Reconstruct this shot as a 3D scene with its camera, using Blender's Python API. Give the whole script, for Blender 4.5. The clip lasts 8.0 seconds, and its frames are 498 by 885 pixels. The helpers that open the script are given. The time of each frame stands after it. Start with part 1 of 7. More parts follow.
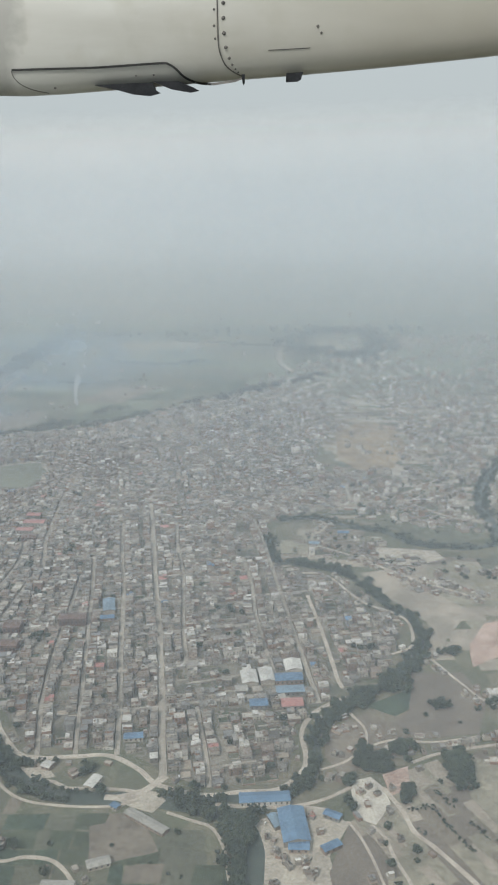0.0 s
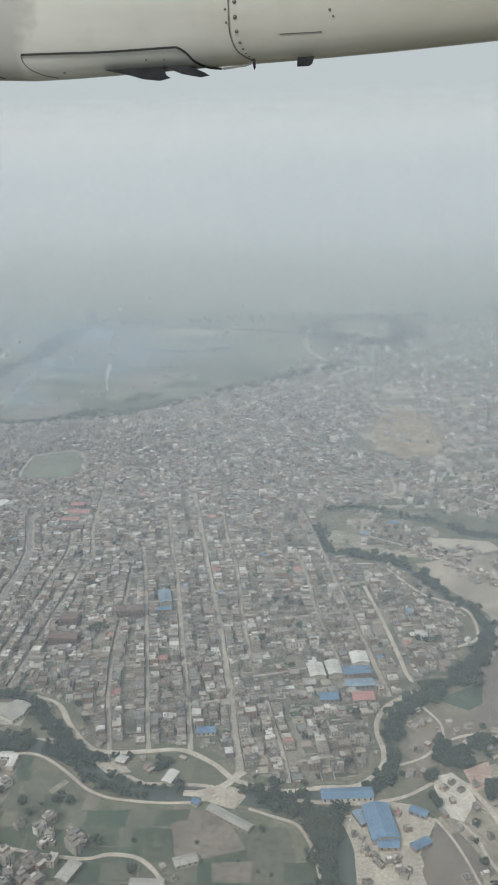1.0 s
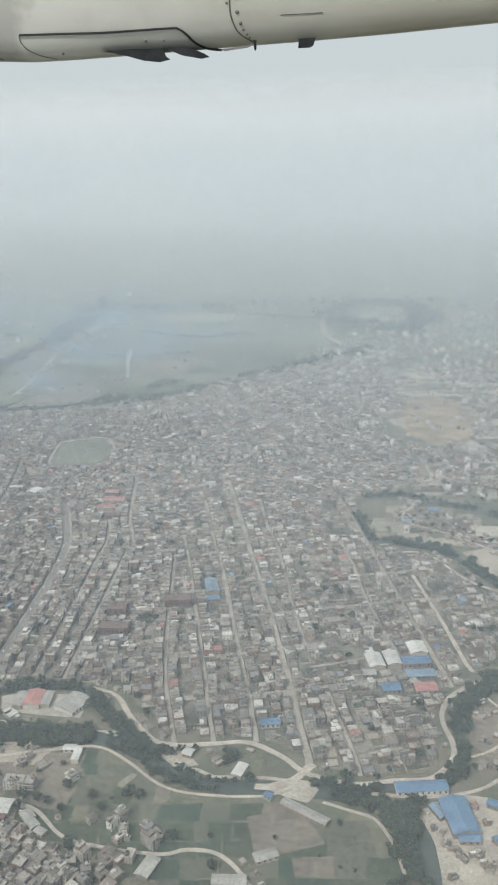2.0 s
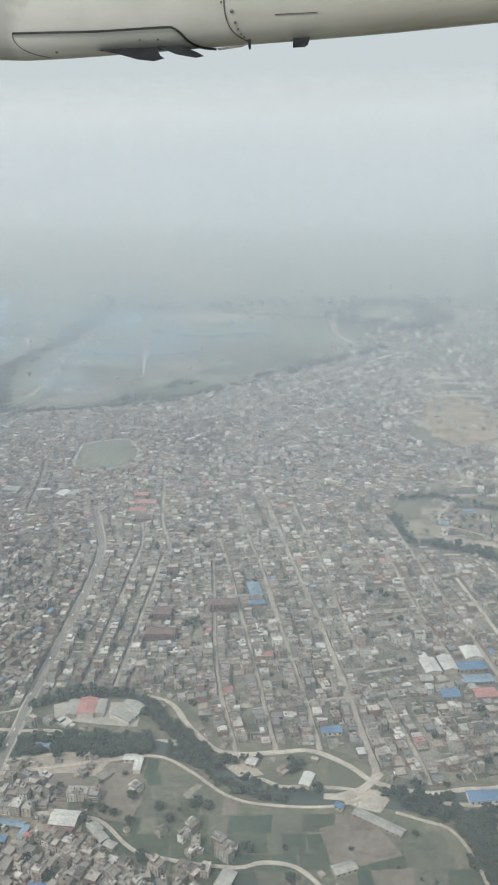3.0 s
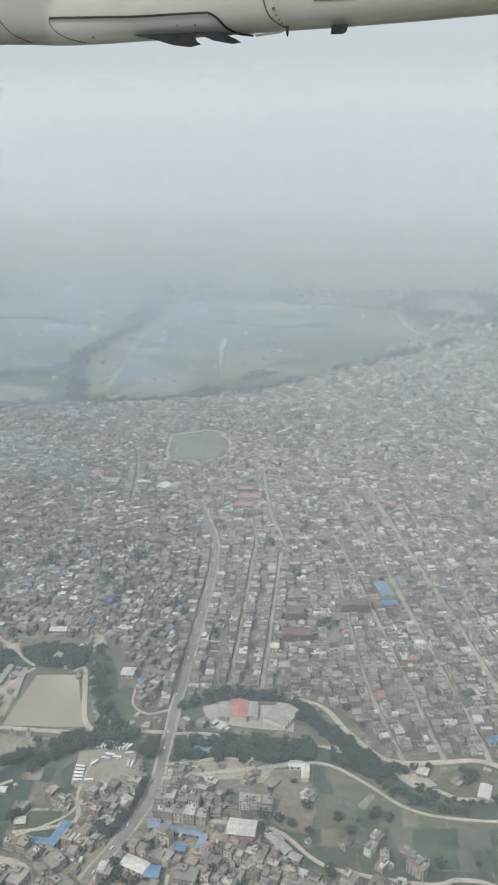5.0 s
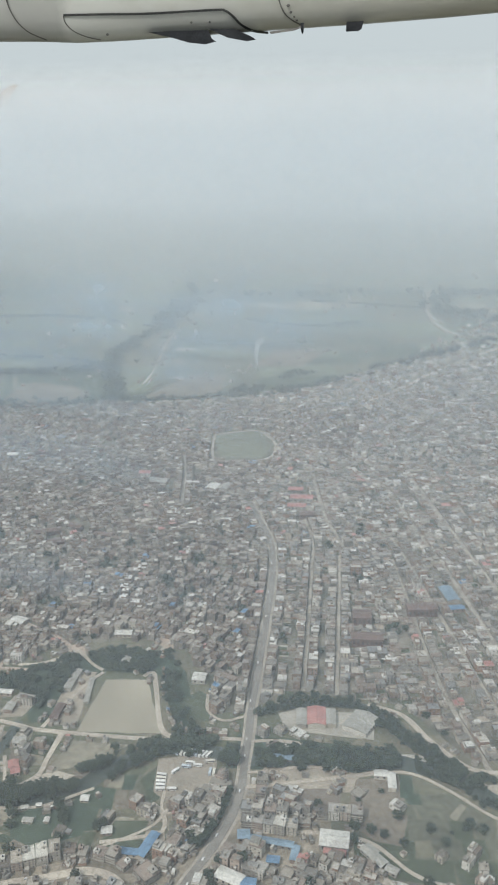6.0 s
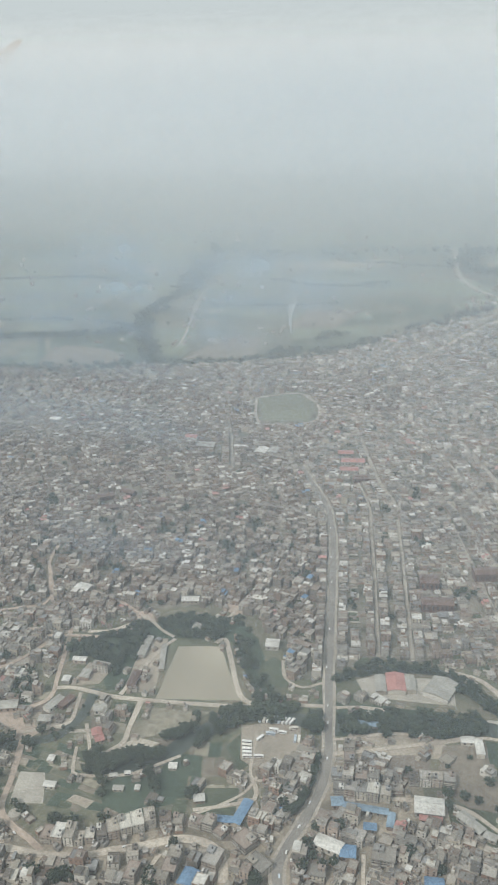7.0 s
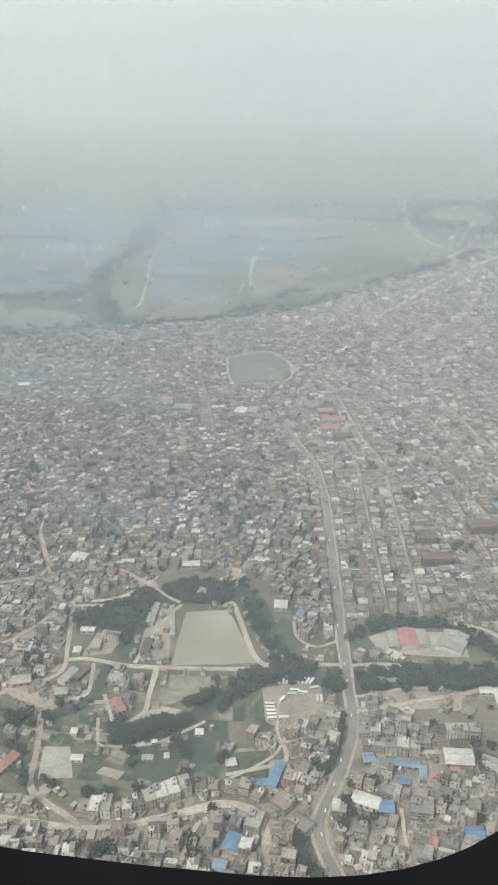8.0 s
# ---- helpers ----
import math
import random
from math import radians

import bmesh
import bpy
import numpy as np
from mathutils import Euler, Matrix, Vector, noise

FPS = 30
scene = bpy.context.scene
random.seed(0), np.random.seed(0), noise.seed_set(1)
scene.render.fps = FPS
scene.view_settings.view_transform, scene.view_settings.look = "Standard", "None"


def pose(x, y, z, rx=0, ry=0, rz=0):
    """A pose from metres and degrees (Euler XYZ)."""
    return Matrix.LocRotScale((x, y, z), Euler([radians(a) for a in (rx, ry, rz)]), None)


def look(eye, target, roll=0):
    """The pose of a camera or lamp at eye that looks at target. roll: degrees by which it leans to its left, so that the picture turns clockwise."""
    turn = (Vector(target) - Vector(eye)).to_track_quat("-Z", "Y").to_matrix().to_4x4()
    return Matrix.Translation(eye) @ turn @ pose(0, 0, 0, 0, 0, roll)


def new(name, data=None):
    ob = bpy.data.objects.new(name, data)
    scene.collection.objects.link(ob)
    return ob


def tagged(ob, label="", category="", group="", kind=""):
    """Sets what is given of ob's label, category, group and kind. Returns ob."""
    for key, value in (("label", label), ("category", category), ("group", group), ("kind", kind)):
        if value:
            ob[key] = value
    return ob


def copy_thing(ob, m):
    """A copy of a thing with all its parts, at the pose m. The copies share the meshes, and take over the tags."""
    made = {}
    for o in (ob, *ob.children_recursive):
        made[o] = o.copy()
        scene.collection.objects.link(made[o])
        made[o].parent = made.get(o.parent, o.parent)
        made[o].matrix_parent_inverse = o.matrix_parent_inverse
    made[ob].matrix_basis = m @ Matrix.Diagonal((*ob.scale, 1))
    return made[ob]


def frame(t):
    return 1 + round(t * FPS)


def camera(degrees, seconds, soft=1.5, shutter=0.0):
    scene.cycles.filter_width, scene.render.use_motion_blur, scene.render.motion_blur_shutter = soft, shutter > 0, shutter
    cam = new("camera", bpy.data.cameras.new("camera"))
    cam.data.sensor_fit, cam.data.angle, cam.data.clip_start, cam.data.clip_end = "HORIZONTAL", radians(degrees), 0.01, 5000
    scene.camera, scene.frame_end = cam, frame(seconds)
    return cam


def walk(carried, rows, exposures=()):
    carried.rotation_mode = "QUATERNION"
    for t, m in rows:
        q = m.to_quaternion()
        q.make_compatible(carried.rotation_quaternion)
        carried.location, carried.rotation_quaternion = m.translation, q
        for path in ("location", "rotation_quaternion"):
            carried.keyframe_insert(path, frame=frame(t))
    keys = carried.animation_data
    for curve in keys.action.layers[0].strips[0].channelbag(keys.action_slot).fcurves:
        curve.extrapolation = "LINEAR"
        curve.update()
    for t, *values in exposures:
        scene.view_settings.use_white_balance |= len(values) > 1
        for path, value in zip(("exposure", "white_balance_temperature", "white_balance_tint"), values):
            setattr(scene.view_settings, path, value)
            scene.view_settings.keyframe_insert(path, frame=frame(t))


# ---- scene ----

# ---------------------------------------------------------------- camera and its way
# seconds, place, then yaw to the left of north, pitch and roll in degrees
PATH = [
    (0.0, 0.00, 0.00, 288.33, 13.190, -16.951, -1.165),
    (0.5, -19.05, 0.37, 288.11, 13.320, -17.397, -1.215),
    (1.0, -38.10, 0.69, 287.89, 13.451, -17.781, -1.251),
    (1.5, -57.15, 0.96, 287.67, 13.429, -18.704, -1.283),
    (3.0, -114.31, 1.47, 287.00, 12.187, -18.808, -0.972),
    (3.5, -133.37, 1.55, 286.78, 12.381, -18.791, -0.965),
    (4.0, -152.44, 1.57, 286.56, 12.609, -18.966, -1.068),
    (5.5, -209.63, 1.35, 285.90, 13.563, -19.619, -0.294),
    (6.0, -228.70, 1.18, 285.68, 13.706, -19.622, -0.400),
    (6.5, -247.77, 0.96, 285.46, 13.903, -19.683, -0.582),
    (7.0, -266.85, 0.69, 285.23, 14.004, -22.144, -0.804),
    (7.5, -285.92, 0.37, 285.01, 11.484, -23.546, -1.151),
    (8.0, -305.00, 0.00, 284.79, 9.352, -24.900, -0.732),
]


def eye_pose(x, y, z, yaw, pitch, roll):
    a, b = radians(yaw), radians(pitch)
    ahead = Vector((-math.sin(a) * math.cos(b), math.cos(a) * math.cos(b), math.sin(b)))
    return look((x, y, z), Vector((x, y, z)) + ahead * 100, roll)


cam = camera(31.33, 8.0, soft=2.0)
walk(cam, [(row[0], eye_pose(*row[1:])) for row in PATH], exposures=[(0.0, -0.25, 6350, 9.5), (0.5, -0.27, 6350, 9.5), (1.0, -0.26, 6350, 9.5), (1.5, -0.06, 6350, 9.5), (3.5, -0.08, 6340, 9.5), (6.0, -0.1, 6290, 9.3), (6.5, -0.11, 6340, 9.2), (7.0, -0.1, 6400, 9.0), (7.5, 0.03, 6500, 8.6), (8.0, 0.04, 6540, 8.6)])
scene.cycles.transparent_max_bounces = 64

# ---------------------------------------------------------------- daylight: a white hazy sky and a veiled sun
SUN_HEIGHT, SUN_TURN = 47, 206
world = bpy.data.worlds.new("sky")
scene.world = world
world.use_nodes = True
wn, wl = world.node_tree.nodes, world.node_tree.links
sky = wn.new("ShaderNodeTexSky")
sky.sky_type, sky.sun_disc = "NISHITA", False
sky.sun_elevation, sky.sun_rotation = radians(SUN_HEIGHT), radians(SUN_TURN)
sky.dust_density = 6.0
cloud = wn.new("ShaderNodeMixRGB")
cloud.inputs["Fac"].default_value = 0.93
cloud.inputs["Color2"].default_value = (6.6, 7.2, 7.25, 1)
wl.new(sky.outputs["Color"], cloud.inputs["Color1"])
wl.new(cloud.outputs["Color"], wn["Background"].inputs["Color"])
wn["Background"].inputs["Strength"].default_value = 0.1

sun = new("sun", bpy.data.lights.new("sun", "SUN"))
sun.data.energy, sun.data.angle, sun.data.color = 3.0, radians(10), (1.0, 0.955, 0.9)
sun.matrix_world = pose(0, 0, 600, 90 - SUN_HEIGHT, 0, -SUN_TURN + 180)


# ---------------------------------------------------------------- materials
def material(name):
    m = bpy.data.materials.new(name)
    m.use_nodes = True
    return m, m.node_tree.nodes, m.node_tree.links


def ramp(nodes, links, fac, stops):
    r = nodes.new("ShaderNodeValToRGB")
    while len(r.color_ramp.elements) < len(stops):
        r.color_ramp.elements.new(0.5)
    for e, (at, col) in zip(r.color_ramp.elements, stops):
        e.position, e.color = at, (*col, 1)
    links.new(fac, r.inputs["Fac"])
    return r.outputs["Color"]


def mix(nodes, links, a, b, fac, blend="MIX"):
    n = nodes.new("ShaderNodeMixRGB")
    n.blend_type = blend
    for value, key in ((fac, "Fac"), (a, "Color1"), (b, "Color2")):
        if isinstance(value, (int, float)):
            n.inputs[key].default_value = value
        elif isinstance(value, tuple):
            n.inputs[key].default_value = (*value, 1)
        else:
            links.new(value, n.inputs[key])
    return n.outputs["Color"]


def grain(nodes, links, scale, detail=4.0):
    g = nodes.new("ShaderNodeNewGeometry")
    n = nodes.new("ShaderNodeTexNoise")
    n.inputs["Scale"].default_value, n.inputs["Detail"].default_value = scale, detail
    links.new(g.outputs["Position"], n.inputs["Vector"])
    return n.outputs["Fac"]


def plain(name, stops, scale=0.3, fine=2.0, rough=0.9, random_from="", bump=0.0):
    """Mottled surface at two scales. random_from: 'object' or 'island' picks the ramp's tint piece by piece."""
    m, n, l = material(name)
    b = n["Principled BSDF"]
    b.inputs["Roughness"].default_value = rough
    if random_from == "object":
        src = n.new("ShaderNodeObjectInfo").outputs["Random"]
    elif random_from == "island":
        src = n.new("ShaderNodeNewGeometry").outputs["Random Per Island"]
    else:
        src = grain(n, l, scale)
    col = ramp(n, l, src, stops)
    if random_from:
        n_ramp = [x for x in n if x.type == "VALTORGB"][-1]
        n_ramp.color_ramp.interpolation = "CONSTANT"
    speck = ramp(n, l, grain(n, l, fine, 5.0), [(0.3, (0.72, 0.72, 0.72)), (0.7, (1.18, 1.18, 1.18))])
    col = mix(n, l, col, speck, 1.0, "MULTIPLY")
    stain = ramp(n, l, grain(n, l, scale * 0.35 + 0.01, 2.0), [(0.35, (0.82, 0.81, 0.8)), (0.65, (1.08, 1.07, 1.05))])
    col = mix(n, l, col, stain, 1.0, "MULTIPLY")
    l.new(col, b.inputs["Base Color"])
    if bump:
        k = n.new("ShaderNodeBump")
        k.inputs["Strength"].default_value = bump
        l.new(grain(n, l, fine * 2), k.inputs["Height"])
        l.new(k.outputs["Normal"], b.inputs["Normal"])
    return m


def spread(colours):
    return [(i / len(colours), c) for i, c in enumerate(colours)]


WALL_TINTS = spread([(0.38, 0.346, 0.29), (0.274, 0.249, 0.211), (0.489, 0.459, 0.395), (0.309, 0.241, 0.194), (0.222, 0.206, 0.18), (0.421, 0.384, 0.315), (0.321, 0.308, 0.278), (0.267, 0.204, 0.165),
                     (0.384, 0.316, 0.261), (0.268, 0.26, 0.239), (0.362, 0.34, 0.303), (0.6, 0.579, 0.523), (0.346, 0.309, 0.257), (0.289, 0.229, 0.187), (0.447, 0.421, 0.371), (0.201, 0.184, 0.158)])
ROOF_TINTS = spread([(0.171, 0.153, 0.131), (0.137, 0.13, 0.116), (0.209, 0.172, 0.143), (0.549, 0.531, 0.477), (0.335, 0.31, 0.266), (0.281, 0.263, 0.231), (0.389, 0.36, 0.31), (0.237, 0.226, 0.201), (0.318, 0.296, 0.26), (0.445, 0.416, 0.361), (0.285, 0.238, 0.202),
                     (0.348, 0.333, 0.304), (0.267, 0.262, 0.245), (0.325, 0.3, 0.253), (0.608, 0.597, 0.557), (0.299, 0.277, 0.237), (0.398, 0.365, 0.311), (0.219, 0.208, 0.186), (0.321, 0.27, 0.23), (0.366, 0.352, 0.323), (0.279, 0.283, 0.279), (0.501, 0.476, 0.421)])
M_WALL = plain("house_render", WALL_TINTS, 0.2, 1.5, 0.9, "object")
M_ROOF = plain("concrete_roof", ROOF_TINTS, 0.2, 1.2, 0.9, "object")
BRICK_TINTS = spread([(0.3, 0.205, 0.155), (0.25, 0.17, 0.13), (0.34, 0.245, 0.19)])
M_FARWALL = plain("house_render_far", spread([c for _, c in WALL_TINTS] + [c for _, c in BRICK_TINTS][:1]), 0.2, 1.5, 0.9, "island")
M_FARROOF = plain("concrete_roof_far", [(p, tuple(0.9 * v for v in c)) for p, c in ROOF_TINTS], 0.2, 1.2, 0.9, "island")
M_OLDWALL = plain("old_brick_wall", spread([(0.25, 0.185, 0.145), (0.2, 0.155, 0.125), (0.3, 0.235, 0.185), (0.24, 0.21, 0.175), (0.36, 0.32, 0.265), (0.18, 0.15, 0.125), (0.28, 0.25, 0.21), (0.42, 0.39, 0.33)]), 0.2, 1.5, 0.9, "island")
M_OLDROOF = plain("old_town_roof", spread([(0.18, 0.145, 0.12), (0.22, 0.19, 0.16), (0.28, 0.25, 0.21), (0.15, 0.125, 0.105), (0.33, 0.3, 0.26), (0.24, 0.195, 0.16), (0.4, 0.37, 0.32), (0.2, 0.18, 0.155), (0.26, 0.235, 0.21), (0.54, 0.52, 0.47), (0.17, 0.15, 0.13), (0.3, 0.275, 0.24)]), 0.2, 1.2, 0.9, "island")
M_ROAD = plain("dusty_asphalt", [(0.3, (0.235, 0.222, 0.2)), (0.7, (0.29, 0.272, 0.245))], 0.15, 1.5)
M_DIRT = plain("dirt_road", [(0.32, (0.41, 0.366, 0.305)), (0.68, (0.54, 0.487, 0.41))], 0.1, 1.0)
M_REDDIRT = plain("reddish_dirt", [(0.35, (0.4, 0.33, 0.27)), (0.65, (0.48, 0.4, 0.33))], 0.1, 0.8)
M_STREET = plain("street_dust", [(0.3, (0.34, 0.31, 0.265)), (0.7, (0.43, 0.395, 0.335))], 0.12, 1.0)
M_WATER = plain("river_water", [(0.3, (0.06, 0.078, 0.066)), (0.7, (0.085, 0.1, 0.085))], 0.1, 0.6, 0.45)
M_POND = plain("pond_water", [(0.3, (0.16, 0.17, 0.122)), (0.7, (0.19, 0.196, 0.142))], 0.02, 0.3, 0.75)


def ground_material():
    m, n, l = material("dusty_ground")
    b = n["Principled BSDF"]
    b.inputs["Roughness"].default_value = 0.95
    g = n.new("ShaderNodeNewGeometry")
    v = n.new("ShaderNodeTexVoronoi")
    v.inputs["Scale"].default_value = 0.08
    l.new(g.outputs["Position"], v.inputs["Vector"])
    bw = n.new("ShaderNodeRGBToBW")
    l.new(v.outputs["Color"], bw.inputs["Color"])
    plots = ramp(n, l, bw.outputs["Val"], [(0.15, (0.085, 0.1, 0.065)), (0.4, (0.14, 0.14, 0.1)), (0.6, (0.22, 0.195, 0.145)), (0.85, (0.11, 0.125, 0.08))])
    soil = ramp(n, l, grain(n, l, 0.02, 5.0), [(0.4, (0.2, 0.18, 0.14)), (0.6, (0.13, 0.14, 0.095))])
    col = mix(n, l, plots, soil, 0.45)
    speck = ramp(n, l, grain(n, l, 0.5, 6.0), [(0.3, (0.7, 0.7, 0.7)), (0.7, (1.25, 1.22, 1.18))])
    l.new(mix(n, l, col, speck, 1.0, "MULTIPLY"), b.inputs["Base Color"])
    return m


M_GROUND = ground_material()


from mathutils.geometry import tessellate_polygon


# ---------------------------------------------------------------- mesh helpers
def mesh_object(name, bm, mats, parent=None, label=""):
    me = bpy.data.meshes.new(name)
    bm.to_mesh(me)
    bm.free()
    for m in mats if isinstance(mats, (list, tuple)) else [mats]:
        me.materials.append(m)
    ob = new(name, me)
    ob.parent = parent
    if label:
        tagged(ob, label)
    return ob


def part(name, bm, mats, parent, label=""):
    return mesh_object(name, bm, mats, parent, label)


def smooth_line(points, step=3.0):
    """A Catmull-Rom line through the points, cut into even short steps."""
    p = [np.array(q, float) for q in points]
    p = [2 * p[0] - p[1]] + p + [2 * p[-1] - p[-2]]
    out = []
    for i in range(1, len(p) - 2):
        n = max(2, int(np.linalg.norm(p[i + 1] - p[i]) / step))
        for k in range(n):
            t = k / n
            out.append(0.5 * (2 * p[i] + (p[i + 1] - p[i - 1]) * t + (2 * p[i - 1] - 5 * p[i] + 4 * p[i + 1] - p[i + 2]) * t * t
                              + (3 * p[i] - p[i - 1] - 3 * p[i + 1] + p[i + 2]) * t ** 3))
    out.append(p[-2])
    return np.array(out)


def ribbon(name, points, width, z, mat, label, category, wobble=0.0, thick=0.0):
    """A strip of ground along a line, with a real edge."""
    line = smooth_line(points)
    d = np.gradient(line, axis=0)
    d /= np.linalg.norm(d, axis=1)[:, None] + 1e-9
    side = np.stack([-d[:, 1], d[:, 0]], 1)
    bm = bmesh.new()
    rows = []
    for i, (q, s) in enumerate(zip(line, side)):
        w = width / 2
        a = w * (1 + wobble * noise.noise((q[0] * 0.08, q[1] * 0.08, 1.7)))
        b = w * (1 + wobble * noise.noise((q[0] * 0.08, q[1] * 0.08, 7.3)))
        l, r = q + s * a, q - s * b
        rows.append([bm.verts.new((*l, -0.3)), bm.verts.new((*l, z)), bm.verts.new((*r, z)), bm.verts.new((*r, -0.3))])
    for u, v in zip(rows, rows[1:]):
        for k in range(3):
            bm.faces.new((u[k], u[k + 1], v[k + 1], v[k]))
    ob = mesh_object(name, bm, mat)
    return tagged(ob, label, category, kind="structure")


def plot(name, corners, z, mat, label, category, kind="structure"):
    """A patch of ground with an uneven outline."""
    pts = [np.array(c, float) for c in corners]
    ring = []
    for a, b in zip(pts, pts[1:] + pts[:1]):
        n = max(2, int(np.linalg.norm(b - a) / 4))
        for k in range(n):
            q = a + (b - a) * k / n
            j = noise.noise_vector((q[0] * 0.1, q[1] * 0.1, z)) * 0.8
            ring.append((q[0] + j[0], q[1] + j[1]))
    bm = bmesh.new()
    top = [bm.verts.new((x, y, z)) for x, y in ring]
    low = [bm.verts.new((x, y, -0.3)) for x, y in ring]
    for tri in tessellate_polygon([[Vector((x, y, 0)) for x, y in ring]]):
        bm.faces.new([top[i] for i in tri])
    for i in range(len(ring)):
        bm.faces.new((top[i - 1], top[i], low[i], low[i - 1]))
    bmesh.ops.recalc_face_normals(bm, faces=bm.faces)
    return tagged(mesh_object(name, bm, mat), label, category, kind=kind)


# ---------------------------------------------------------------- ground
bm = bmesh.new()
bmesh.ops.create_grid(bm, x_segments=60, y_segments=60, size=1)
for v in bm.verts:
    v.co = (v.co.x * 6000 - 300, v.co.y * 3500 + 3000, 0)
tagged(mesh_object("ground", bm, M_GROUND), "dusty valley floor of fields and bare soil", "ground", kind="structure")

